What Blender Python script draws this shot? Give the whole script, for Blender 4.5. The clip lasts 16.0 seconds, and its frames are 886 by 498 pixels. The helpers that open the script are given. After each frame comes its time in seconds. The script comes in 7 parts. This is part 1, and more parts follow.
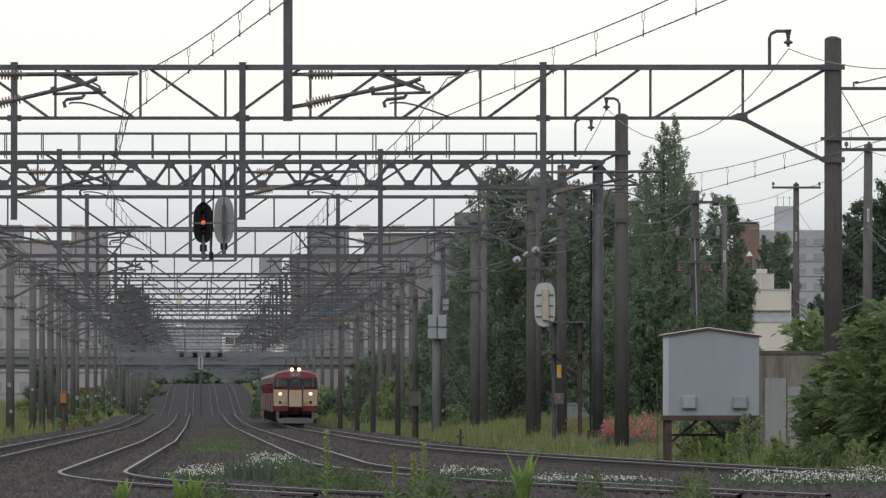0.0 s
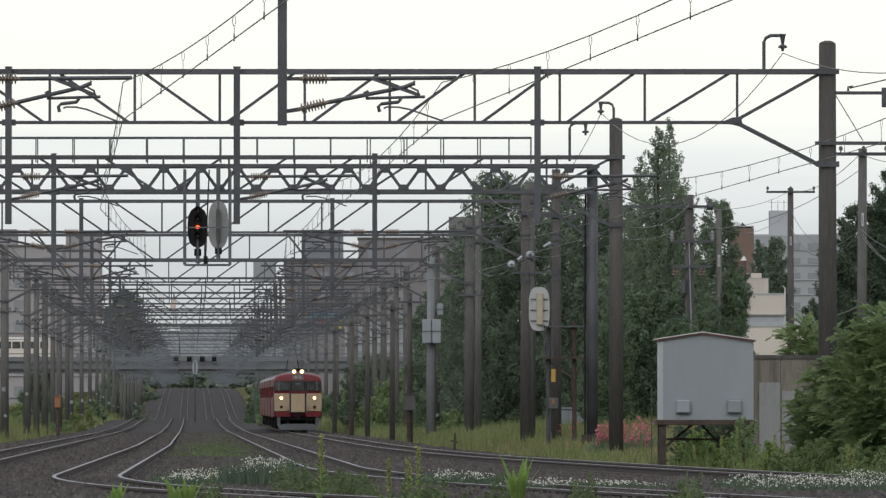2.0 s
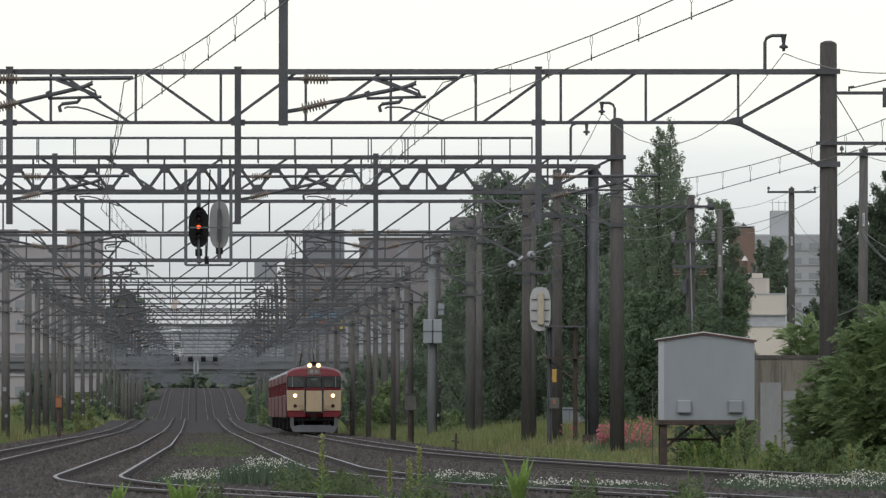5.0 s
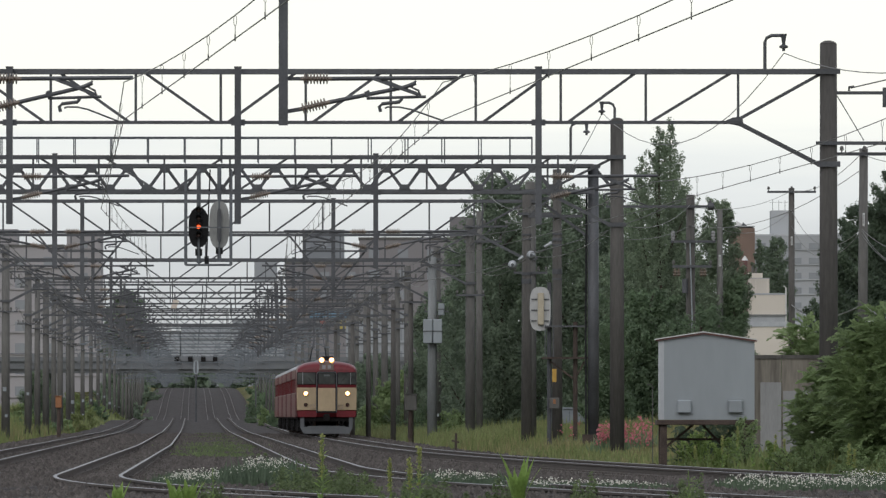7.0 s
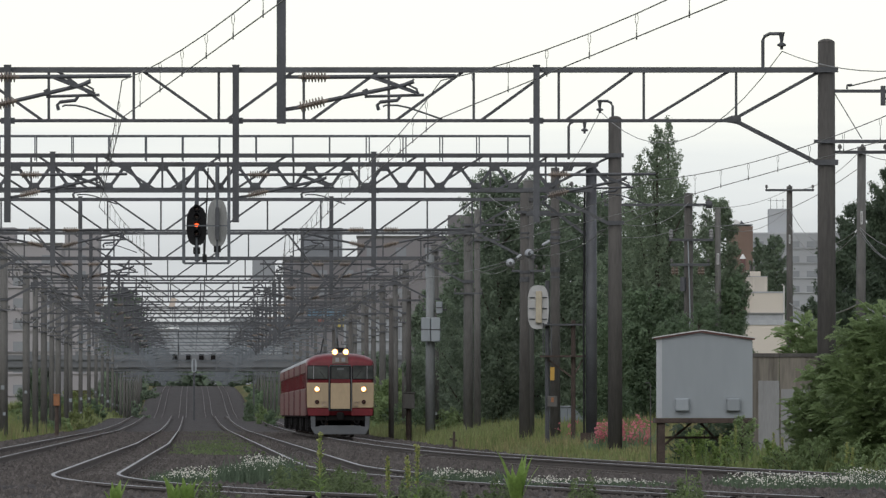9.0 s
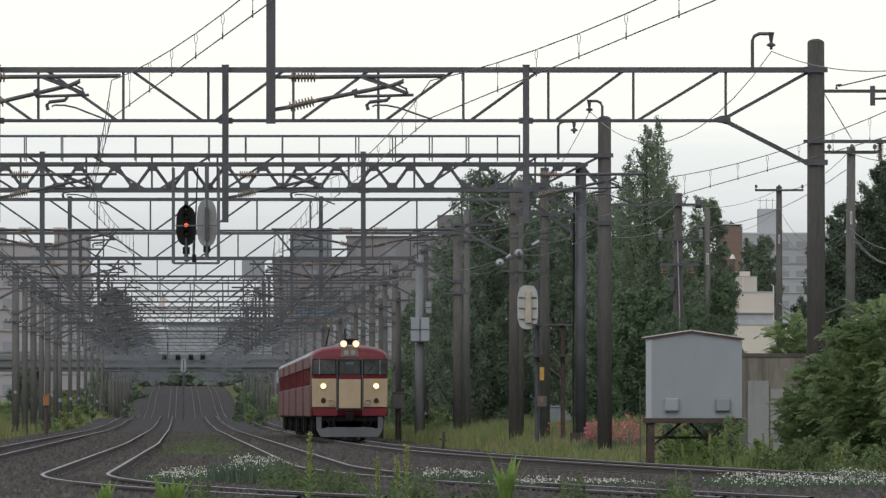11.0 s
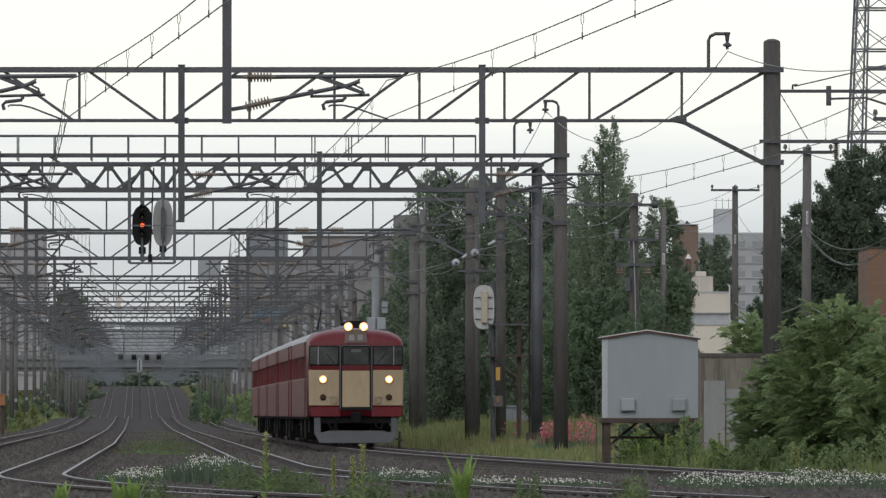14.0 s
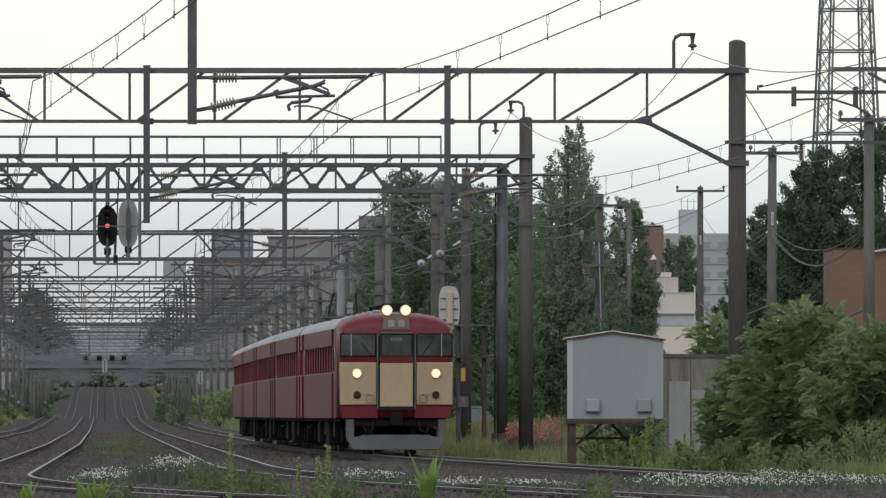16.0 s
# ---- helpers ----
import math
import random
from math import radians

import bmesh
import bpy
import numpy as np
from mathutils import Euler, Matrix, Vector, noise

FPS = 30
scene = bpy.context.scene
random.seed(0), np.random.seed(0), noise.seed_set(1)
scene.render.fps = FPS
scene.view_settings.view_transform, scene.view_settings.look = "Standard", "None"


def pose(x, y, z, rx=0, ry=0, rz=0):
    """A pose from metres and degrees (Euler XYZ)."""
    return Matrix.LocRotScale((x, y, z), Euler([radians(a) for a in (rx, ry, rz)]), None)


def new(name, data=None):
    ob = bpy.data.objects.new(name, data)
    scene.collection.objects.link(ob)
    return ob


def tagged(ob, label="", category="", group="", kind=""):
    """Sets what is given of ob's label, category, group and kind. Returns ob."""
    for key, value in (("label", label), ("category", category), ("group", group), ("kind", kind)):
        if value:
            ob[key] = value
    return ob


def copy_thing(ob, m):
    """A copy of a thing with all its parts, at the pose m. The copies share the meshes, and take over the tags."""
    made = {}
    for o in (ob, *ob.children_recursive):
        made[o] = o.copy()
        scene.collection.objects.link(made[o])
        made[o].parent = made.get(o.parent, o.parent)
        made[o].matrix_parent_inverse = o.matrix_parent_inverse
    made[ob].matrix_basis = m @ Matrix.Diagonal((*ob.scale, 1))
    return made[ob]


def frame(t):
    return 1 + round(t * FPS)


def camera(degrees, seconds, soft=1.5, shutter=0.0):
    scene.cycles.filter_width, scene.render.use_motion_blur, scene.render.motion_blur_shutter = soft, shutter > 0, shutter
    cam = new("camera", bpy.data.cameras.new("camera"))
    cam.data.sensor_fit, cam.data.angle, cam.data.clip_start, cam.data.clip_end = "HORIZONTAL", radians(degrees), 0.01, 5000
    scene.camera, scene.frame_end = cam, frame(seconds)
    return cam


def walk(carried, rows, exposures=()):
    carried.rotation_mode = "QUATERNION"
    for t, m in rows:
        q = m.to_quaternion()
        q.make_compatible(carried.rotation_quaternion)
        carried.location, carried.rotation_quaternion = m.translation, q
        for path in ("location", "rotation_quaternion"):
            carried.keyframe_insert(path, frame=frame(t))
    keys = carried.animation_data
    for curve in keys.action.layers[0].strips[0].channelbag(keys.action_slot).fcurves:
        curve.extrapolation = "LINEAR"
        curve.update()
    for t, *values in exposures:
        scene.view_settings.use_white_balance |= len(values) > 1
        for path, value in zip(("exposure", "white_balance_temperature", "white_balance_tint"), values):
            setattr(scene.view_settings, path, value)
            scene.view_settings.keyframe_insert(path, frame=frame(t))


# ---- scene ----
# The camera stands on a tripod and pans a little; one long lens.
cam = camera(6.19, 16.0, soft=1.32)
CAMERA_ROWS = [
    (0.0, pose(0, 0, 0.99, 91.1290, 0, 0.0324)),
    (0.5, pose(0, 0, 0.99, 91.1366, 0, -0.0477)),
    (1.0, pose(0, 0, 0.99, 91.1528, 0, -0.0432)),
    (1.5, pose(0, 0, 0.99, 91.1592, 0, -0.0291)),
    (2.0, pose(0, 0, 0.99, 91.1596, 0, -0.0069)),
    (2.5, pose(0, 0, 0.99, 91.1600, 0, -0.0012)),
    (3.0, pose(0, 0, 0.99, 91.1596, 0, -0.0004)),
    (3.5, pose(0, 0, 0.99, 91.1607, 0, 0.0030)),
    (4.0, pose(0, 0, 0.99, 91.1607, 0, 0.0023)),
    (6.5, pose(0, 0, 0.99, 91.1592, 0, -0.0015)),
    (7.0, pose(0, 0, 0.99, 91.1592, 0, 0.0000)),
    (7.5, pose(0, 0, 0.99, 91.1543, 0, -0.0039)),
    (8.0, pose(0, 0, 0.99, 91.1475, 0, -0.0065)),
    (8.5, pose(0, 0, 0.99, 91.1456, 0, -0.0159)),
    (9.0, pose(0, 0, 0.99, 91.1471, 0, -0.0140)),
    (11.5, pose(0, 0, 0.99, 91.1471, 0, -0.1158)),
    (12.0, pose(0, 0, 0.99, 91.1448, 0, -0.1453)),
    (12.5, pose(0, 0, 0.99, 91.1437, 0, -0.2035)),
    (13.0, pose(0, 0, 0.99, 91.1437, 0, -0.3204)),
    (13.5, pose(0, 0, 0.99, 91.1415, 0, -0.3487)),
    (14.0, pose(0, 0, 0.99, 91.1467, 0, -0.3941)),
    (14.5, pose(0, 0, 0.99, 91.1448, 0, -0.4410)),
    (15.0, pose(0, 0, 0.99, 91.1456, 0, -0.4471)),
    (15.5, pose(0, 0, 0.99, 91.1509, 0, -0.5211)),
    (16.0, pose(0, 0, 0.99, 91.1521, 0, -0.6369)),
]
walk(cam, CAMERA_ROWS)

# ---- overcast evening sky and a very soft sun ----
SUN_ELEVATION, SUN_TURN = 40.0, 196.0
world = bpy.data.worlds.new("overcast_sky")
scene.world = world
world.use_nodes = True
wn, wl = world.node_tree.nodes, world.node_tree.links
wn.clear()
w_out = wn.new("ShaderNodeOutputWorld")
w_sky = wn.new("ShaderNodeTexSky")
w_sky.sky_type, w_sky.sun_disc = "NISHITA", False
w_sky.sun_elevation, w_sky.sun_rotation = radians(SUN_ELEVATION), radians(SUN_TURN)
w_bg1 = wn.new("ShaderNodeBackground")
w_bg1.inputs["Strength"].default_value = 0.05
wl.new(w_sky.outputs[0], w_bg1.inputs["Color"])
w_co = wn.new("ShaderNodeTexCoord")
w_sep = wn.new("ShaderNodeSeparateXYZ")
wl.new(w_co.outputs["Generated"], w_sep.inputs[0])
w_map = wn.new("ShaderNodeMapping")
w_map.inputs["Scale"].default_value = (6, 6, 90)
wl.new(w_co.outputs["Generated"], w_map.inputs[0])
w_noise = wn.new("ShaderNodeTexNoise")
w_noise.inputs["Scale"].default_value, w_noise.inputs["Detail"].default_value = 1.6, 5
wl.new(w_map.outputs[0], w_noise.inputs["Vector"])
w_mad = wn.new("ShaderNodeMath")
w_mad.operation = "MULTIPLY_ADD"
w_mad.inputs[1].default_value = 0.016
wl.new(w_noise.outputs[0], w_mad.inputs[0])
wl.new(w_sep.outputs["Z"], w_mad.inputs[2])
w_ramp = wn.new("ShaderNodeValToRGB")
wl.new(w_mad.outputs[0], w_ramp.inputs[0])
# cloud bank low over the land, brighter cloud above
w_ramp.color_ramp.elements[0].position, w_ramp.color_ramp.elements[0].color = 0.024, (0.40, 0.43, 0.512, 1)
w_ramp.color_ramp.elements[1].position, w_ramp.color_ramp.elements[1].color = 0.050, (0.80, 0.772, 0.735, 1)
for place_, shade in ((0.037, (0.57, 0.595, 0.66, 1)), (0.043, (0.742, 0.735, 0.735, 1)), (0.012, (0.30, 0.33, 0.36, 1)), (0.25, (0.785, 0.785, 0.785, 1)), (0.6, (0.765, 0.77, 0.795, 1))):
    e = w_ramp.color_ramp.elements.new(place_)
    e.color = shade
w_bg2 = wn.new("ShaderNodeBackground")
w_bg2.inputs["Strength"].default_value = 0.92
wl.new(w_ramp.outputs[0], w_bg2.inputs["Color"])
w_add = wn.new("ShaderNodeAddShader")
wl.new(w_bg1.outputs[0], w_add.inputs[0])
wl.new(w_bg2.outputs[0], w_add.inputs[1])
wl.new(w_add.outputs[0], w_out.inputs["Surface"])

sun = new("sun", bpy.data.lights.new("sun", "SUN"))
sun.data.energy, sun.data.angle, sun.data.color = 1.05, radians(55), (1.0, 0.975, 0.94)
sun.matrix_world = pose(0, 0, 60, 90 - SUN_ELEVATION, 0, 180 - SUN_TURN)
scene.view_settings.exposure = 0.0


# ---- materials ----
def mat(name, col, rough=0.7, metal=0.0, var=0.25, scale=2.0, bump=0.2, bscale=30.0, col2=None, spec=0.5, island=False, streak=1.0, spread=0.28):
    """A worn surface: broad stains and fine grain mixed into the colour, roughness and relief."""
    m = bpy.data.materials.new(name)
    m.use_nodes = True
    n, l = m.node_tree.nodes, m.node_tree.links
    b = n["Principled BSDF"]
    co = n.new("ShaderNodeTexCoord")
    big, fine = n.new("ShaderNodeTexNoise"), n.new("ShaderNodeTexNoise")
    big.inputs["Scale"].default_value, big.inputs["Detail"].default_value = scale, 4
    fine.inputs["Scale"].default_value, fine.inputs["Detail"].default_value = bscale, 3
    mp = n.new("ShaderNodeMapping")
    mp.inputs["Scale"].default_value = (1, 1, 1 / streak)
    l.new(co.outputs["Object"], mp.inputs["Vector"])
    l.new(mp.outputs[0], big.inputs["Vector"])
    l.new(mp.outputs[0], fine.inputs["Vector"])
    mix = n.new("ShaderNodeMath")
    mix.operation = "MULTIPLY_ADD"
    mix.inputs[1].default_value = 0.4
    l.new(fine.outputs[0], mix.inputs[0])
    add = n.new("ShaderNodeMath")
    add.operation = "MULTIPLY"
    add.inputs[1].default_value = 0.6
    l.new(big.outputs[0], add.inputs[0])
    l.new(add.outputs[0], mix.inputs[2])
    ramp = n.new("ShaderNodeValToRGB")
    lo = [c * (1 - var) for c in col]
    hi = [min(1, c * (1 + var)) for c in (col2 or col)]
    ramp.color_ramp.elements[0].position, ramp.color_ramp.elements[0].color = 0.32, (*lo, 1)
    ramp.color_ramp.elements[1].position, ramp.color_ramp.elements[1].color = 0.68, (*hi, 1)
    l.new(mix.outputs[0], ramp.inputs[0])
    hsv = n.new("ShaderNodeHueSaturation")
    src = n.new("ShaderNodeNewGeometry" if island else "ShaderNodeObjectInfo")
    mr = n.new("ShaderNodeMapRange")
    mr.inputs["To Min"].default_value, mr.inputs["To Max"].default_value = (1 - spread, 1 + spread) if island else (0.88, 1.12)
    l.new(src.outputs["Random Per Island" if island else "Random"], mr.inputs["Value"])
    l.new(mr.outputs[0], hsv.inputs["Value"])
    l.new(ramp.outputs[0], hsv.inputs["Color"])
    l.new(hsv.outputs[0], b.inputs["Base Color"])
    b.inputs["Roughness"].default_value, b.inputs["Metallic"].default_value = rough, metal
    b.inputs["Specular IOR Level"].default_value = spec
    if bump:
        bp = n.new("ShaderNodeBump")
        bp.inputs["Strength"].default_value, bp.inputs["Distance"].default_value = bump, 0.02
        l.new(fine.outputs[0], bp.inputs["Height"])
        l.new(bp.outputs[0], b.inputs["Normal"])
    return m


def leaf_mat(name, col, col2):
    """Foliage: hue and brightness vary from leaf to leaf, a little light passes through."""
    m = mat(name, col, 0.52, var=0.3, scale=0.9, bump=0, col2=col2, island=True, spec=0.25, spread=0.13)
    n, l = m.node_tree.nodes, m.node_tree.links
    b, out = n["Principled BSDF"], n["Material Output"]
    thin = n.new("ShaderNodeBsdfTranslucent")
    l.new(b.inputs["Base Color"].links[0].from_socket, thin.inputs["Color"])
    mix = n.new("ShaderNodeMixShader")
    mix.inputs[0].default_value = 0.54
    l.new(b.outputs[0], mix.inputs[1])
    l.new(thin.outputs[0], mix.inputs[2])
    l.new(mix.outputs[0], out.inputs["Surface"])
    return m


def glow(name, col, strength):
    m = bpy.data.materials.new(name)
    m.use_nodes = True
    b = m.node_tree.nodes["Principled BSDF"]
    b.inputs["Base Color"].default_value = (*col, 1)
    b.inputs["Emission Color"].default_value = (*col, 1)
    b.inputs["Emission Strength"].default_value = strength
    return m


def glass_dark(name, tint=(0.02, 0.025, 0.03)):
    m = bpy.data.materials.new(name)
    m.use_nodes = True
    b = m.node_tree.nodes["Principled BSDF"]
    b.inputs["Base Color"].default_value = (*tint, 1)
    b.inputs["Roughness"].default_value = 0.06
    b.inputs["IOR"].default_value = 1.38
    return m


M_BALLAST = mat("ballast", (0.028, 0.0262, 0.0262), 0.95, var=0.55, scale=0.9, bump=1.0, bscale=9, col2=(0.0558, 0.0517, 0.0508), spec=0.05)
M_STONE = mat("ballast_stone", (0.0754, 0.0681, 0.064), 0.9, var=0.4, scale=4, bump=0.5, island=True, spec=0.1)
M_SOIL = mat("soil_and_grass", (0.0467, 0.0595, 0.0213), 0.95, var=0.4, scale=0.12, bump=1.0, bscale=3, col2=(0.0935, 0.085, 0.0382), spec=0.05)
M_RAIL = mat("rail_steel", (0.055, 0.042, 0.036), 0.8, 0.1, var=0.3, scale=1, bump=0.1)
M_RAILTOP = mat("rail_polished", (0.20, 0.20, 0.20), 0.48, 0.9, var=0.1, scale=2, bump=0.05)
M_SLEEPER = mat("sleeper", (0.0723, 0.0638, 0.0578), 0.9, var=0.4, scale=3, bump=0.5)
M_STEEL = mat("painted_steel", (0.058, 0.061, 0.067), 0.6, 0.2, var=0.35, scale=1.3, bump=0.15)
M_GALV = mat("galvanised_steel", (0.088, 0.097, 0.107), 0.6, 0.2, var=0.25, scale=1.5, bump=0.1)
M_CONC = mat("concrete_pole", (0.057, 0.0535, 0.049), 0.85, var=0.4, scale=3.5, bump=0.4, bscale=25, streak=7)
M_CONC_GREY = mat("grey_concrete", (0.085, 0.083, 0.078), 0.85, var=0.3, scale=2.5, bump=0.4, bscale=20, streak=6)
M_WALL = mat("stained_concrete", (0.128, 0.116, 0.0976), 0.9, var=0.45, scale=5.0, bump=0.4, bscale=15, streak=9)
M_INSUL = mat("brown_porcelain", (0.135, 0.105, 0.082), 0.35, var=0.2, bump=0)
M_WIRE = mat("copper_wire", (0.095, 0.095, 0.090), 0.5, 0.4, var=0.15, bump=0)
M_HUT = mat("pale_sheet_metal", (0.2109, 0.2331, 0.2479), 0.5, 0.1, var=0.06, scale=1.0, bump=0.06, bscale=6, streak=4)
M_HUTPALE = mat("pale_corner_sheet", (0.304, 0.3192, 0.3344), 0.5, 0.1, var=0.12, scale=2, bump=0.1, streak=4)
M_HUTROOF = mat("red_brown_trim", (0.10, 0.045, 0.04), 0.6, var=0.25, scale=3)
M_RUST = mat("rusty_steel", (0.065, 0.048, 0.04), 0.85, 0.3, var=0.45, scale=3, bump=0.4)
M_WHITE = mat("white_enamel", (0.496, 0.496, 0.48), 0.45, var=0.10, scale=2, bump=0.05)
M_BLACK = mat("black_paint", (0.011, 0.011, 0.012), 0.75, var=0.3, scale=3, bump=0.1, spec=0.2)
M_RED = mat("crimson_train_paint", (0.1, 0.0098, 0.0142), 0.42, var=0.25, scale=1.6, bump=0.03, bscale=8, spec=0.24, streak=2.5)
M_REDDOOR = mat("crimson_weathered", (0.136, 0.0128, 0.016), 0.48, var=0.22, scale=1, bump=0.03, bscale=8, spec=0.2)
M_CREAM = mat("cream_train_paint", (0.288, 0.22, 0.136), 0.45, var=0.13, scale=2.2, bump=0.03, bscale=12, streak=3)
M_SIGNBACK = mat("weathered_white_enamel", (0.36, 0.364, 0.36), 0.5, var=0.14, scale=4, bump=0.05, streak=3)
M_LINE = mat("pale_pink_line", (0.24, 0.172, 0.16), 0.5, var=0.15, scale=3, bump=0)
M_ROOF = mat("silver_grey_roof", (0.2214, 0.223, 0.2337), 0.5, 0.2, var=0.28, scale=1.0, bump=0.1)
M_UNDER = mat("underfloor_black", (0.010, 0.009, 0.009), 0.9, var=0.4, scale=3, bump=0.3, spec=0.15)
M_SKIRT = mat("grey_skirt", (0.0714, 0.0762, 0.0830), 0.55, var=0.2, scale=2, bump=0.1)
# mottled grey-green tint stands in for reflections and the interior behind the glass
M_GLASS = mat("train_glass", (0.020, 0.023, 0.024), 0.08, var=0.6, scale=0.9, bump=0, bscale=2.5, col2=(0.052, 0.056, 0.054))
M_PANE = glass_dark("window_pane", (0.20, 0.215, 0.23))
M_LAMP = glow("lit_headlight", (1.0, 0.80, 0.50), 9.0)
# emitting orange that imitates the glare halo round the headlights
M_HALO = glow("headlight_halo", (1.0, 0.45, 0.13), 1.5)
M_SIGNAL = glow("lit_signal_red", (1.0, 0.13, 0.03), 1.5)
M_LENS = mat("dark_lens", (0.03, 0.012, 0.01), 0.15, var=0.1, bump=0)
M_YELLOW = mat("yellow_marker", (0.40, 0.24, 0.04), 0.5, var=0.2, bump=0.05)
M_BARK = mat("bark", (0.055, 0.045, 0.035), 0.95, var=0.4, scale=4, bump=0.8)
# dark and poplar leaf tones are lifted, with haze over the trees mixed in
M_LEAF_DARK = leaf_mat("dark_leaf", (0.118, 0.158, 0.115), (0.161, 0.209, 0.139))
M_LEAF_POPLAR = leaf_mat("poplar_leaf", (0.140, 0.185, 0.125), (0.190, 0.240, 0.158))
M_BLADE_SOFT = leaf_mat("soft_green_leaf", (0.135, 0.205, 0.062), (0.215, 0.295, 0.095))
M_WEED = leaf_mat("weed_leaf", (0.082, 0.116, 0.052), (0.140, 0.183, 0.082))
M_LEAF_DEEP = leaf_mat("deep_green_leaf", (0.066, 0.096, 0.066), (0.098, 0.134, 0.084))
M_LEAF_MID = leaf_mat("mid_leaf", (0.094, 0.140, 0.084), (0.140, 0.198, 0.112))
M_LEAF_LIGHT = leaf_mat("light_leaf", (0.150, 0.216, 0.096), (0.236, 0.308, 0.142))
M_GRASS = leaf_mat("dry_grass", (0.145, 0.148, 0.066), (0.265, 0.238, 0.118))
M_GRASS_GREEN = leaf_mat("green_grass", (0.118, 0.155, 0.058), (0.192, 0.222, 0.088))
M_PETAL = leaf_mat("white_petal", (0.52, 0.51, 0.44), (0.66, 0.65, 0.58))
M_PINK = leaf_mat("pink_petal", (0.32, 0.05, 0.07), (0.52, 0.20, 0.22))
M_BLADE = leaf_mat("fresh_green_blade", (0.165, 0.265, 0.072), (0.25, 0.36, 0.10))
M_LAMPBOX = mat("dull_brown_panel", (0.12, 0.085, 0.07), 0.6, var=0.2, scale=4)
M_POLE_PALE = mat("pale_concrete_pole", (0.152, 0.1615, 0.1634), 0.85, var=0.25, scale=2.5, bump=0.3, streak=6)
M_ORANGE = mat("faded_orange_paint", (0.22, 0.09, 0.035), 0.6, var=0.2, scale=4)
# steel tone with distance haze put into its colour
M_HAZE_STEEL = mat("haze_paled_steel", (0.105, 0.118, 0.132), 0.55, 0.3, var=0.25, scale=1.5, bump=0.1)
M_SPIKE = leaf_mat("yellow_green_spike", (0.26, 0.29, 0.10), (0.36, 0.38, 0.15))


# ---- mesh helpers ----
def bar(bm, a, b, w, h=None, up=(0, 0, 1)):
    """A square-edged bar from a to b, w wide and h high."""
    a, b, h = Vector(a), Vector(b), h or w
    d = (b - a).normalized()
    u = Vector(up)
    if abs(d.dot(u)) > 0.95:
        u = Vector((0, 1, 0))
    s = d.cross(u).normalized()
    u = s.cross(d)
    vs = [bm.verts.new(p + s * (x * w / 2) + u * (y * h / 2)) for p in (a, b) for x, y in ((-1, -1), (1, -1), (1, 1), (-1, 1))]
    for f in ((3, 2, 1, 0), (4, 5, 6, 7), (0, 1, 5, 4), (1, 2, 6, 5), (2, 3, 7, 6), (3, 0, 4, 7)):
        bm.faces.new([vs[i] for i in f])
    return bm


def block(bm, c, s):
    """A box with centre c and size s."""
    return bar(bm, (c[0], c[1] - s[1] / 2, c[2]), (c[0], c[1] + s[1] / 2, c[2]), s[0], s[2])


def rod(bm, pts, r, n=8, r2=None):
    """A round rod along pts, tapering from r to r2."""
    pts = [Vector(p) for p in pts]
    r2 = r if r2 is None else r2
    rings = []
    for i, p in enumerate(pts):
        d = (pts[min(i + 1, len(pts) - 1)] - pts[max(i - 1, 0)]).normalized()
        u = Vector((0, 0, 1)) if abs(d.z) < 0.95 else Vector((0, 1, 0))
        s = d.cross(u).normalized()
        u = s.cross(d)
        q = r + (r2 - r) * i / (len(pts) - 1)
        rings.append([bm.verts.new(p + (s * math.cos(k * math.tau / n) + u * math.sin(k * math.tau / n)) * q) for k in range(n)])
    for A, B in zip(rings, rings[1:]):
        for k in range(n):
            bm.faces.new((A[k], A[(k + 1) % n], B[(k + 1) % n], B[k]))
    bm.faces.new(rings[0][::-1])
    bm.faces.new(rings[-1])
    return bm


def lathe(bm, a, b, profile, n=12):
    """A turned shape on the line from a to b: profile of (share of the way, radius)."""
    a, b = Vector(a), Vector(b)
    d = (b - a).normalized()
    u = Vector((0, 0, 1)) if abs(d.z) < 0.95 else Vector((0, 1, 0))
    s = d.cross(u).normalized()
    u = s.cross(d)
    rings = []
    for q, r in profile:
        p = a + (b - a) * q
        rings.append([bm.verts.new(p + (s * math.cos(k * math.tau / n) + u * math.sin(k * math.tau / n)) * r) for k in range(n)])
    for A, B in zip(rings, rings[1:]):
        for k in range(n):
            bm.faces.new((A[k], A[(k + 1) % n], B[(k + 1) % n], B[k]))
    bm.faces.new(rings[0][::-1])
    bm.faces.new(rings[-1])
    return bm


def plate(bm, outline, y0, y1):
    """A flat plate with an outline in x and z, thick from y0 to y1."""
    A = [bm.verts.new((x, y0, z)) for x, z in outline]
    B = [bm.verts.new((x, y1, z)) for x, z in outline]
    n = len(A)
    bm.faces.new(A)
    bm.faces.new(B[::-1])
    for k in range(n):
        bm.faces.new((A[k], B[k], B[(k + 1) % n], A[(k + 1) % n]))
    return bm


def oval(cx, cz, w, h, n=20, p=2.6):
    """A rounded-oblong outline."""
    out = []
    for k in range(n):
        a = math.tau * k / n
        c, s = math.cos(a), math.sin(a)
        out.append((cx + w / 2 * math.copysign(abs(c) ** (2 / p), c), cz + h / 2 * math.copysign(abs(s) ** (2 / p), s)))
    return out


def finish(bm, name, smooth=False):
    bmesh.ops.recalc_face_normals(bm, faces=bm.faces)
    me = bpy.data.meshes.new(name)
    bm.to_mesh(me)
    bm.free()
    if smooth:
        for p in me.polygons:
            p.use_smooth = True
    return me


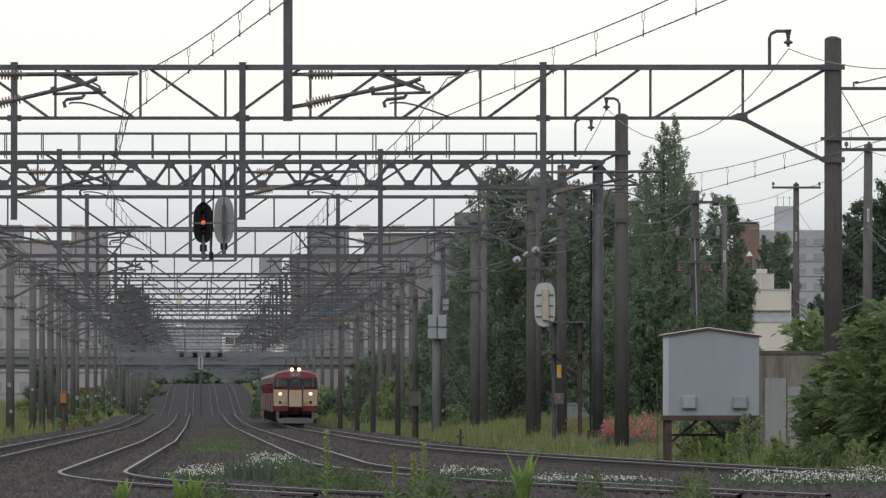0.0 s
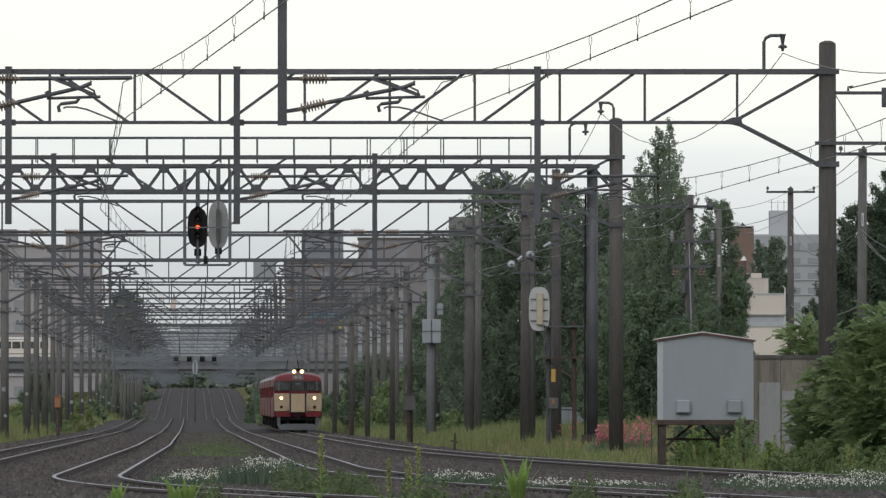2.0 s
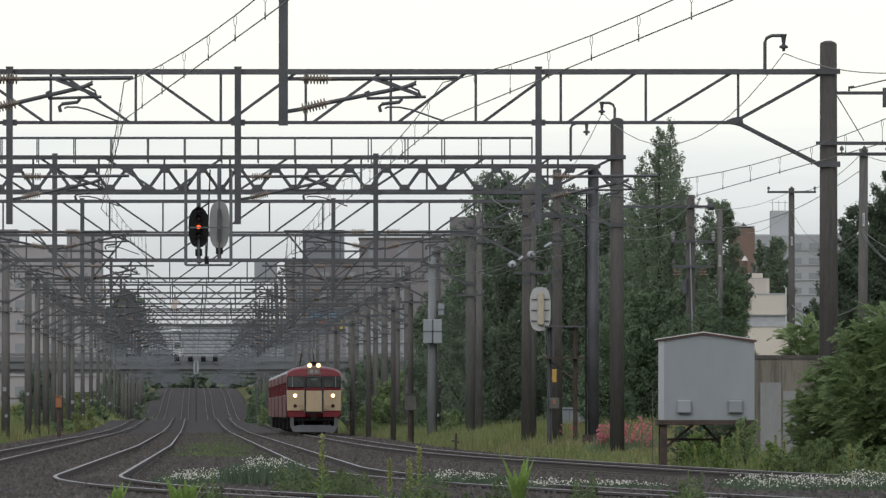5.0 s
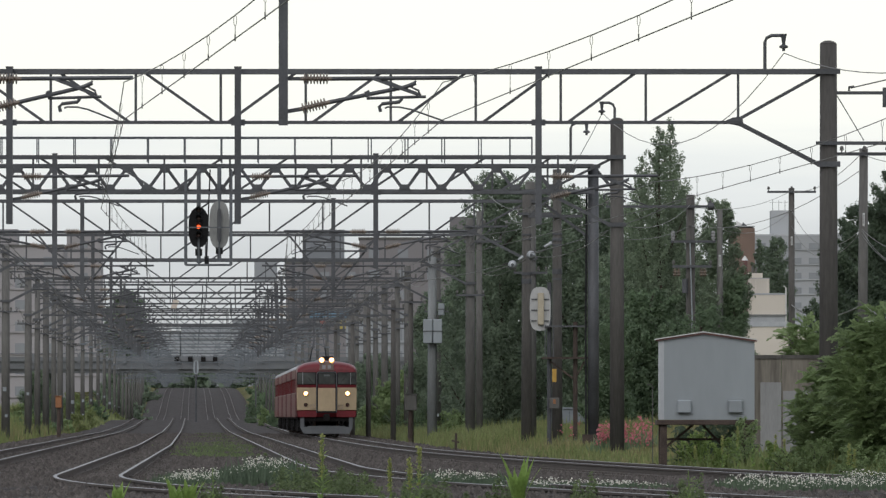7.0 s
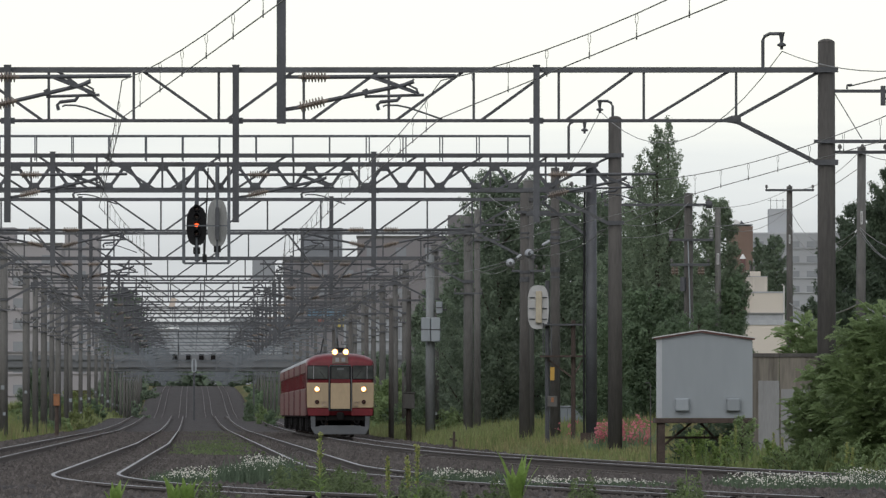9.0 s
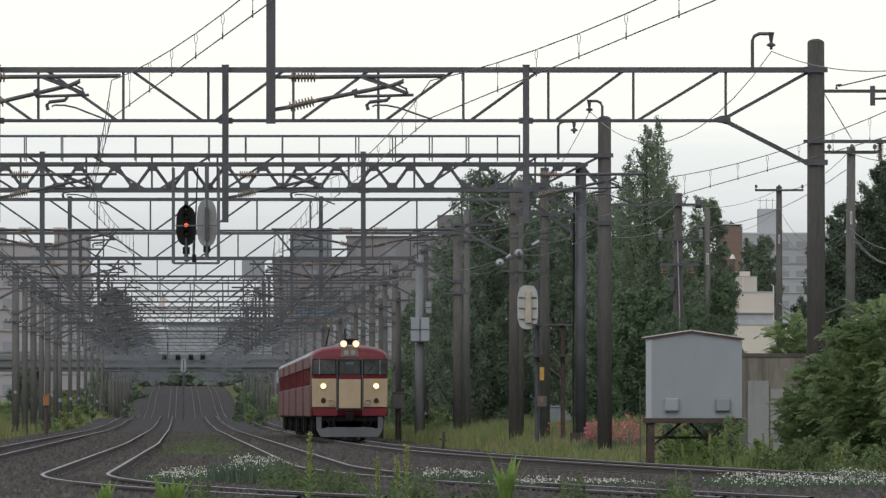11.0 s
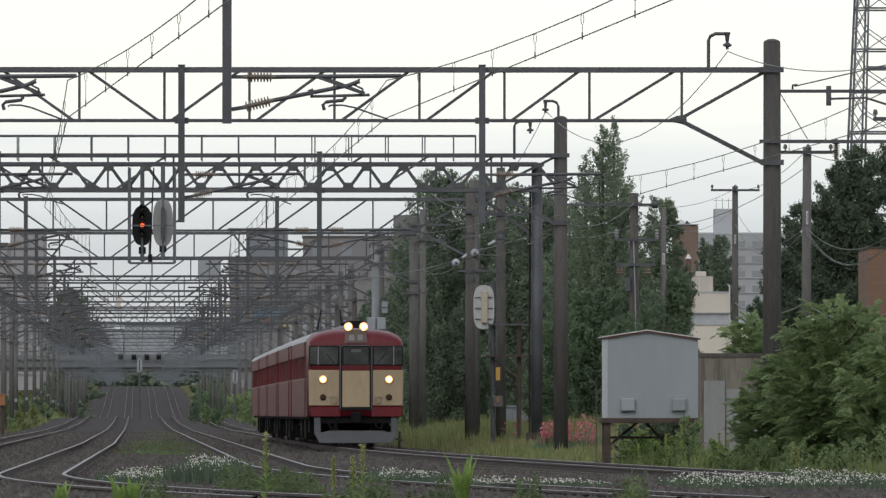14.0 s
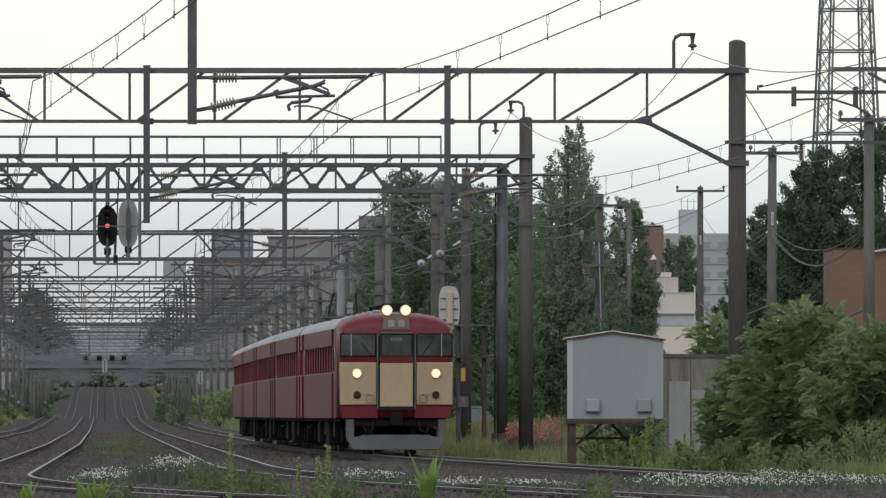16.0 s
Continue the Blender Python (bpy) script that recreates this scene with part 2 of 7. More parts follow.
def part(name, bm, material, parent=None, label="", smooth=False, bevel=0.0):
    """Links a bmesh as one mesh object under a thing or a part."""
    if bevel:
        bmesh.ops.bevel(bm, geom=list(bm.edges), offset=bevel, segments=1, affect="EDGES")
    me = finish(bm, name, smooth)
    me.materials.append(material)
    ob = new(name, me)
    ob.parent = parent
    if label:
        tagged(ob, label)
    return ob


def thing(name, label, category, m=None, group="", kind=""):
    """An Empty at a thing's base, the parent of its parts."""
    ob = tagged(new(name), label, category, group, kind)
    ob.matrix_world = m or Matrix()
    return ob


def B():
    return bmesh.new()


# ---- plan: the line of the four tracks and the fall of the land ----
def t1(y):
    sway = 0.075 * math.exp(-((y - 256) / 26) ** 2) - 0.075 * math.exp(-((y - 196) / 18) ** 2)
    return -4.14 - 0.0305 * (y - 337) + (2.3e-4 * (268 - y) ** 2 if y < 268 else 0) + sway


def t2(y):
    return -6.0 - 0.0305 * (y - 285) + (1.07e-3 * (160 - y) ** 2 if y < 160 else 0)


def t3(y):
    return -9.5 - (0.0305 if y > 270 else 0.0270) * (y - 270) + (2.5e-3 * (137 - y) ** 2 if y < 137 else 0)


def t4(y):
    return -13.5 - 0.0305 * (y - 285)


LAND_Y = (-100, 480, 600, 700, 750, 850, 1000, 1150, 1290, 1500, 1700, 1900, 5000)
LAND_Z = (0, 0, 0.20, 0.55, 0.74, 0.3, -0.5, 0.0, 1.3, 4.7, 6.6, 7.4, 8.0)


def land(y):
    """Height of the rail tops."""
    i = 0
    while i < len(LAND_Y) - 2 and y > LAND_Y[i + 1]:
        i += 1
    q = min(1, max(0, (y - LAND_Y[i]) / (LAND_Y[i + 1] - LAND_Y[i])))
    return LAND_Z[i] + (LAND_Z[i + 1] - LAND_Z[i]) * q


def steps(a, b, fine, coarse, turn=260):
    """Places along the line: close together near the curve, wide apart beyond."""
    out, y = [], a
    while y < b:
        out.append(y)
        y += fine if y < turn else coarse
    return out + [b]


# ---- ground, ballast, tracks ----
def sheet(name, ys, edges, z_at, material, label, kind="structure"):
    """A sheet along the line: for each y a row of x places given by edges(y)."""
    verts, faces = [], []
    for y in ys:
        row = edges(y)
        verts += [(x, y, z_at(x, y)) for x in row]
    n = len(edges(ys[0]))
    for j in range(len(ys) - 1):
        for i in range(n - 1):
            a = j * n + i
            faces.append((a, a + 1, a + 1 + n, a + n))
    me = bpy.data.meshes.new(name)
    me.from_pydata(verts, [], faces)
    me.materials.append(material)
    for p in me.polygons:
        p.use_smooth = True
    ob = new(name, me)
    return tagged(ob, label, name.split("_")[0], kind=kind)


def bed_left(y):
    return t4(y) - 2.6


def bed_right(y):
    return t1(y) + 2.6


def ground_z(x, y):
    if bed_left(y) - 1 < x < bed_right(y) + 1 and y > 95:
        return land(y) - 0.65
    d = max(0.0, x - bed_right(y), bed_left(y) - x)
    bank = 0.13 * min(6.0, max(0.0, d - 0.6)) * min(1.0, max(0.0, (y - 185) / 40))
    return land(y) - 0.30 + bank + 0.10 * noise.noise((x * 0.15, y * 0.08, 0))


def ground_edges(y):
    mid = [bed_left(y) - 9, bed_left(y) - 5, bed_left(y) - 2.5, bed_left(y) - 1.2, bed_left(y) - 0.5, bed_right(y) + 0.5, bed_right(y) + 1.2,
           bed_right(y) + 2.5, bed_right(y) + 5, bed_right(y) + 9]
    return [-2500, -800, -300, -120, -60] + mid + [60, 120, 300, 800, 2500]


sheet("ground", [-60, -20, 20, 60, 80, 95, 100] + steps(105, 500, 5, 10) + steps(520, 1900, 20, 20) + [2300, 3000, 4900], ground_edges, ground_z, M_SOIL,
      "weedy soil and rough grass beside the railway")


def bed_z(x, y):
    heap = 0.13 * min(1.0, max(0.0, (152 - y) / 22))
    return land(y) - 0.20 + heap + 0.05 * noise.noise((x * 0.6, y * 0.25, 3.0))


def bed_edges(y):
    a, b = bed_left(y), bed_right(y)
    return [a - 0.9, a] + [a + (b - a) * k / 24 for k in range(1, 24)] + [b, b + 0.9]


def bed_height(x, y):
    return land(y) - 0.72 if x < bed_left(y) - 0.1 or x > bed_right(y) + 0.1 else bed_z(x, y)


sheet("ballast_bed", steps(92, 500, 2.5, 8) + steps(508, 1900, 14, 14), bed_edges, bed_height, M_BALLAST, "dark grey-brown crushed stone track ballast")


def loose_stones(name, n, y0, y1, size, seed):
    """Sharp-edged stones lying on the ballast, one object."""
    rng = np.random.default_rng(seed)
    shape = np.array([(1, 0, -0.2), (-0.9, 0.2, -0.2), (0.1, 1, -0.2), (0, -0.9, -0.2), (0.2, 0.1, 0.75)])
    tri = np.array([(0, 2, 4), (2, 1, 4), (1, 3, 4), (3, 0, 4)])
    y = y0 + (y1 - y0) * rng.uniform(0, 1, n) ** 1.3
    u = rng.uniform(0, 1, n)
    cx = np.array([bed_left(a) + (bed_right(a) - bed_left(a)) * b for a, b in zip(y, u)])
    cz = np.array([bed_z(a, b) for a, b in zip(cx, y)])
    s = (size * (y / 110) ** 0.7)[:, None, None] * rng.uniform(0.5, 1.6, (n, 1, 1))
    jit = shape[None] * rng.uniform(0.6, 1.3, (n, 5, 3))
    ang = rng.uniform(0, math.tau, n)
    c, sn = np.cos(ang)[:, None], np.sin(ang)[:, None]
    v = np.stack([jit[:, :, 0] * c - jit[:, :, 1] * sn, jit[:, :, 0] * sn + jit[:, :, 1] * c, jit[:, :, 2]], 2) * s
    v += np.stack([cx, y, cz], 1)[:, None, :]
    f = (tri[None] + 5 * np.arange(n)[:, None, None]).reshape(-1, 3)
    me = bpy.data.meshes.new(name)
    me.from_pydata(v.reshape(-1, 3).tolist(), [], f.tolist())
    me.materials.append(M_STONE)
    tagged(new(name, me), "dark crushed stones of the track ballast", "stones", kind="stuff")


loose_stones("ballast_stones", 105000, 93, 470, 0.045, 8)


def rail_object(line, side, ys, parent):
    """One rail: foot, web and head; the worn top is a strip of its own."""
    off = side * 0.5335
    head, foot = B(), B()
    prev = None
    shape = ((-0.06, -0.16), (0.06, -0.16), (0.06, -0.145), (0.012, -0.13), (0.012, -0.045), (0.036, -0.035), (0.036, -0.004), (-0.036, -0.004),
             (-0.036, -0.035), (-0.012, -0.045), (-0.012, -0.13), (-0.06, -0.145))
    top = None
    for y in ys:
        slope = (line(y + 1) - line(y - 1)) / 2
        q = 1 / math.hypot(1, slope)
        cx, cy, cz = line(y) + off * q, y - off * slope * q, land(y)
        ring = [foot.verts.new((cx + u * q, cy - u * slope * q, cz + v)) for u, v in shape]
        # strip narrows with distance, which dims the sheen of the far rails
        worn = 0.024 - 0.017 * min(1.0, max(0.0, (y - 380) / 300))
        strip = [head.verts.new((cx + u * q, cy - u * slope * q, cz + v)) for u, v in ((-worn - 0.006, -0.004), (-worn, 0.0), (worn, 0.0), (worn + 0.006, -0.004))]
        if prev:
            for k in range(12):
                foot.faces.new((prev[k], prev[(k + 1) % 12], ring[(k + 1) % 12], ring[k]))
            for k in range(3):
                head.faces.new((top[k], top[k + 1], strip[k + 1], strip[k]))
        prev, top = ring, strip
    r = part("rail", foot, M_RAIL, parent)
    part("running_surface", head, M_RAILTOP, r, "polished running surface of the rail")


def sleeper_mesh():
    bm = B()
    block(bm, (0, 0, -0.235), (2.0, 0.22, 0.15))
    for s in (-1, 1):
        block(bm, (s * 0.5335, 0, -0.155), (0.30, 0.16, 0.03))
    me = finish(bm, "sleeper")
    me.materials.append(M_SLEEPER)
    return me


SLEEPER = sleeper_mesh()


def railway_track(line, y0, label):
    tr = thing("railway_track", label, "track", group="railway tracks", kind="structure")
    ys = steps(y0, 160, 0.8, 0.8)[:-1] + steps(160, 1850, 2.5, 12)
    rail_object(line, -1, ys, tr)
    rail_object(line, 1, ys, tr)
    y = y0 + 0.5
    far = []
    while y < 420:
        slope = (line(y + 1) - line(y - 1)) / 2
        m = Matrix.Translation((line(y), y, land(y))) @ Matrix.Rotation(-math.atan(slope), 4, "Z")
        if y < 210:
            ob = new("sleeper", SLEEPER)
            ob.parent, ob.matrix_basis = tr, m
        else:
            far.append(m)
        y += 0.64
    bm = B()
    for m in far:
        n0 = len(bm.verts)
        block(bm, (0, 0, -0.235), (2.0, 0.22, 0.15))
        bm.verts.ensure_lookup_table()
        for v in bm.verts[n0:]:
            v.co = m @ v.co
    tagged(part("far_sleepers", bm, M_SLEEPER, tr), kind="stuff")


railway_track(t1, 96, "curving railway track on ballast with worn steel rails")
railway_track(t2, 97, "railway track on ballast beside a weedy strip")
railway_track(t3, 98, "railway track on ballast that bends sharply")
railway_track(t4, 110, "railway track on ballast along the grassy verge")


# ---- overhead line gantries ----
def insulator(parent, a, b, r=0.075):
    prof = [(0, 0.03), (0.06, 0.03)]
    for k in range(8):
        q = 0.1 + k * 0.1
        prof += [(q, 0.032), (q + 0.02, r), (q + 0.05, r), (q + 0.07, 0.032)]
    prof += [(0.95, 0.03), (1, 0.03)]
    part("insulator", lathe(B(), a, b, prof, 10), M_INSUL, parent, "brown ribbed porcelain insulator")


def bracket_arm(th, x, z, reach, full=True):
    """A hinged bracket on a post at x: two insulators, top tube, raking tube, drop piece and steady arm."""
    s = 1 if reach > 0 else -1
    r = abs(reach)
    top, low = z + 0.42, z
    insulator(th, (x + s * 0.24, 0, top), (x + s * 0.69, 0, top), 0.078)
    insulator(th, (x + s * 0.22, 0, low - 0.015), (x + s * 0.66, 0, low + 0.09), 0.078)
    part("hinge", bar(B(), (x, 0, top), (x + s * 0.30, 0, top), 0.05), M_STEEL, th)
    part("hinge", bar(B(), (x, 0, low - 0.05), (x + s * 0.32, 0, low), 0.055), M_STEEL, th)
    part("top_tube", rod(B(), [(x + s * 0.64, 0, top), (x + s * (r + 0.42), 0, top + 0.015)], 0.030, 8), M_STEEL, th)
    part("raking_tube", rod(B(), [(x + s * 0.64, 0, low + 0.085), (x + s * r * 0.84, 0, top - 0.12), (x + s * r * 0.915, 0, top - 0.06)], 0.030, 8), M_STEEL, th)
    if full:
        for d in (0.0, 0.05):
            part("brace", bar(B(), (x + s * r * (0.615 + d), d - 0.03, top), (x + s * r * (0.93 + d * 0.4), d - 0.03, low + 0.19), 0.036), M_STEEL, th)
        part("link", rod(B(), [(x + s * r * 0.915, 0, top - 0.03), (x + s * r * 0.885, 0, top - 0.12), (x + s * r * 0.935, 0, low + 0.25), (x + s * r * 0.945, 0, low + 0.18)], 0.018, 6), M_STEEL, th)
        part("tube_clamp", bar(B(), (x + s * r * 0.565, 0, low + 0.19), (x + s * r * 0.60, 0, low + 0.22), 0.085), M_STEEL, th)
        part("register_tube", rod(B(), [(x + s * r * 0.575, 0, low + 0.143), (x + s * r * 0.62, 0, low + 0.145), (x + s * r * 0.985, 0, low + 0.165)], 0.021), M_STEEL, th)
        part("drop_piece", rod(B(), [(x + s * r * 0.82, 0, low + 0.14), (x + s * r * 0.80, 0, low + 0.09), (x + s * r * 0.685, 0, low + 0.065), (x + s * r * 0.662, 0, low + 0.02), (x + s * r * 0.672, 0, low - 0.05)], 0.025),
             M_STEEL, th)
        part("steady_arm", rod(B(), [(x + s * r * 0.70, 0, low + 0.0), (x + s * r * 0.72, 0, low + 0.02), (x + s * r * 0.80, 0, low + 0.018), (x + s * r * 0.88, 0, low - 0.015), (x + s * r * 1.11, 0, low - 0.18)], 0.014, 6), M_STEEL, th)


def truss(th, x0, x1, zb, zt, panel, mid, w=0.052, start=None, short=0.0):
    """A flat lattice beam: two chords, uprights, and diagonals that lean towards the middle."""
    part("top_chord", bar(B(), (x0, 0, zt), (x1, 0, zt), 0.13, 0.11), M_STEEL, th)
    part("bottom_chord", bar(B(), (x0 + short, 0, zb), (x1 - short, 0, zb), 0.11, 0.066), M_STEEL, th)
    x = start if start is not None else x1 - panel * 0.9
    while x > x0 + 0.3:
        part("upright", bar(B(), (x, 0, zb), (x, 0, zt), w), M_STEEL, th)
        if x - panel > x0:
            a, b = ((x - panel + 0.14, 0, zb), (x - 0.17, 0, zt)) if x > mid else ((x - panel + 0.15, 0, zt), (x - 0.12, 0, zb))
            part("diagonal", bar(B(), a, b, w, 0.058), M_STEEL, th)
        x -= panel


def gantry(y, right, left, posts, knee=True, pole_mat=None, reach=2.0, panel=1.73, zb=6.915, zt=7.925, start=None, pole_top=8.50, low=4.85, arms=((1, 5.40),), mid=None, reaches=None):
    """Portal over the four tracks: concrete columns, lattice beam, hanging posts with bracket arms."""
    th = thing("catenary_gantry", "dark steel lattice gantry on concrete columns carrying overhead wires", "gantry", Matrix.Translation((0, y, land(y))), "overhead line gantries")
    for x in (right, left):
        c = part("column", rod(B(), [(x, 0, -0.6), (x, 0, pole_top)], 0.195, 16, 0.172), pole_mat or M_CONC, th, "round dark concrete column", smooth=True)
        part("cap", lathe(B(), (x, 0, pole_top), (x, 0, pole_top + 0.075), [(0, 0.172), (0.35, 0.160), (0.7, 0.125), (1, 0.06)], 16), pole_mat or M_CONC, c, smooth=True)
        for zz in (zt, zb - 0.85):
            part("clamp", bar(B(), (x - 0.24, -0.19, zz), (x + 0.23, -0.19, zz), 0.05, 0.11), M_STEEL, c)
    truss(th, left, right, zb, zt, panel, (left + right) / 2 - 1.0 if mid is None else mid, start=start, short=1.8 if knee else 0.0)
    if knee:
        first = start if start is not None else right - panel * 0.9
        if right - 1.83 - first > 0.8:
            part("diagonal", bar(B(), (first + 0.08, 0, zb), (right - 1.93, 0, zt), 0.052, 0.058), M_STEEL, th)
        part("knee_brace", bar(B(), (right - 1.85, 0, zb), (right - 0.1, 0, zb - 0.9), 0.08, 0.085), M_STEEL, th)
        part("upright", bar(B(), (right - 1.83, 0, zb), (right - 1.83, 0, zt), 0.052), M_STEEL, th)
        part("end_diagonal", bar(B(), (right - 1.88, 0, zb + 0.03), (right - 0.15, 0, zt - 0.04), 0.055, 0.065), M_STEEL, th)
        part("end_diagonal", bar(B(), (left + 1.88, 0, zb + 0.03), (left + 0.15, 0, zt - 0.04), 0.055, 0.065), M_STEEL, th)
        part("knee_brace", bar(B(), (left + 1.85, 0, zb), (left + 0.1, 0, zb - 0.9), 0.09, 0.11), M_STEEL, th)
        part("gusset", plate(B(), [(right - 2.2, zb - 0.01), (right - 1.93, zb + 0.10), (right - 1.74, zb + 0.12), (right - 1.72, zb - 0.10), (right - 1.9, zb - 0.05)], -0.03, 0.03), M_STEEL, th)
    for k, x in enumerate(posts):
        p = part("hanging_post", bar(B(), (x, -0.13, low), (x, -0.13, zt + 0.07), 0.13), M_STEEL, th)
        part("post_cap", bar(B(), (x, -0.13, zt + 0.07), (x, -0.13, zt + 0.10), 0.15), M_STEEL, p)
        part("post_clamp", bar(B(), (x - 0.14, 0.0, zb), (x + 0.14, 0.0, zb), 0.14, 0.12), M_STEEL, p)
        for side, z in arms:
            bracket_arm(th, x, z, side * (reaches[k] if reaches else reach))
    return th


# the portal nearest the camera is above the view but for its hanging posts
gantry(116, t1(116) + 4.7, t4(116) - 4.5, [-2.26, -6.66], reaches=(2.05, 1.85), zb=7.2, zt=8.2, low=5.085, arms=((1, 5.33),))
gantry(166, 7.813, t4(166) - 3.5, [-4.156, 1.935, -8.781], start=4.11, mid=-3.641, panel=1.723, zt=7.945)
gantry(216, 4.588, t4(216) - 3.5, [-10.234, -1.773], zb=6.85, zt=7.78, pole_top=8.75, arms=((1, 5.40), (-1, 5.40)))
# columns from this portal on use paler concrete to stand in for haze
g3 = gantry(266, t1(266) + 4.75, t4(266) - 3.5, [t1(266) - 1.65, t1(266) - 9.8], arms=((1, 5.40), (-1, 5.40)), reach=1.9, pole_mat=M_CONC_GREY)
for s_, x_ in ((-1, t4(266) - 3.5), (1, t1(266) + 4.75)):
    arm_ = part("feeder_arm", bar(B(), (x_ - s_ * 0.25, -0.2, 8.25), (x_ + s_ * 1.45, -0.2, 8.25), 0.08), M_STEEL, g3)
    part("arm_strut", bar(B(), (x_, -0.2, 7.5), (x_ + s_ * 0.9, -0.2, 8.22), 0.05), M_STEEL, g3)
    for d_ in (0.55, 0.98, 1.4):
        part("pin_insulator", lathe(B(), (x_ + s_ * d_, -0.2, 8.29), (x_ + s_ * d_, -0.2, 8.50), [(0, 0.02), (0.3, 0.02), (0.35, 0.065), (0.6, 0.05), (0.65, 0.065), (1, 0.03)], 8), M_CONC_GREY, arm_)
    low_ = part("signal_arm", bar(B(), (x_ - 0.55, -0.2, 5.6), (x_ + 0.55, -0.2, 5.6), 0.07), M_STEEL, g3)
    for d_ in (-0.5, -0.25, 0.25, 0.5):
        part("pin_insulator", lathe(B(), (x_ + d_, -0.2, 5.63), (x_ + d_, -0.2, 5.80), [(0, 0.02), (0.3, 0.02), (0.35, 0.05), (0.6, 0.04), (0.65, 0.05), (1, 0.025)], 8), M_CONC_GREY, low_)
for x_ in (t1(266) - 1.65, t1(266) - 9.8):
    for s_ in (-1, 1):
        part("post_strut", bar(B(), (x_, -0.13, 5.0), (x_ + s_ * 1.5, 0, 6.9), 0.06), M_STEEL, g3)
    part("post_crossbar", bar(B(), (x_ - 1.1, -0.2, 6.3), (x_ + 1.1, -0.2, 6.3), 0.06), M_STEEL, g3)
far_portals = [g3]
for k in range(1, 7):
    yy = 266 + 50 * k
    far_portals.append(copy_thing(g3, Matrix.Translation((t1(yy) - t1(266) - (0.2 if k == 1 else 0.0), yy, land(yy)))))


def arm_shape(bm, x, z, reach):
    """The tubes and insulators of one bracket arm in one mesh, for the far portals."""
    s, r = (1 if reach > 0 else -1), abs(reach)
    bar(bm, (x, 0, z + 0.42), (x + s * (r + 0.45), 0, z + 0.44), 0.06)
    bar(bm, (x, 0, z - 0.05), (x + s * 0.25, 0, z - 0.02), 0.07)
    rod(bm, [(x + s * 0.25, 0, z - 0.02), (x + s * 0.75, 0, z + 0.10)], 0.07, 6)
    bar(bm, (x + s * 0.73, 0, z + 0.10), (x + s * r * 0.95, 0, z + 0.34), 0.06)
    bar(bm, (x + s * r * 0.62, -0.03, z + 0.42), (x + s * r, -0.03, z + 0.12), 0.045)
    bar(bm, (x + s * r * 0.5, 0, z + 0.07), (x + s * r * 1.08, 0, z + 0.12), 0.045)
    bar(bm, (x + s * r * 0.65, 0, z - 0.07), (x + s * r * 1.17, 0, z - 0.24), 0.035)
    return bm


def lattice_shape(bm, x0, x1, zb, zt, panel):
    """Chords, uprights and leaning diagonals of a lattice beam in one mesh."""
    bar(bm, (x0, 0, zt), (x1, 0, zt), 0.12, 0.10)
    bar(bm, (x0, 0, zb), (x1, 0, zb), 0.10, 0.07)
    x, mid = x1 - panel, (x0 + x1) / 2
    while x > x0 + 0.3:
        bar(bm, (x, 0, zb), (x, 0, zt), 0.055)
        a, b = ((x, zb), (x + panel - 0.2, zt)) if x > mid else ((x, zt), (x + panel - 0.2, zb))
        bar(bm, (a[0] + 0.1, 0, a[1]), (b[0], 0, b[1]), 0.05)
        x -= panel
    return bm


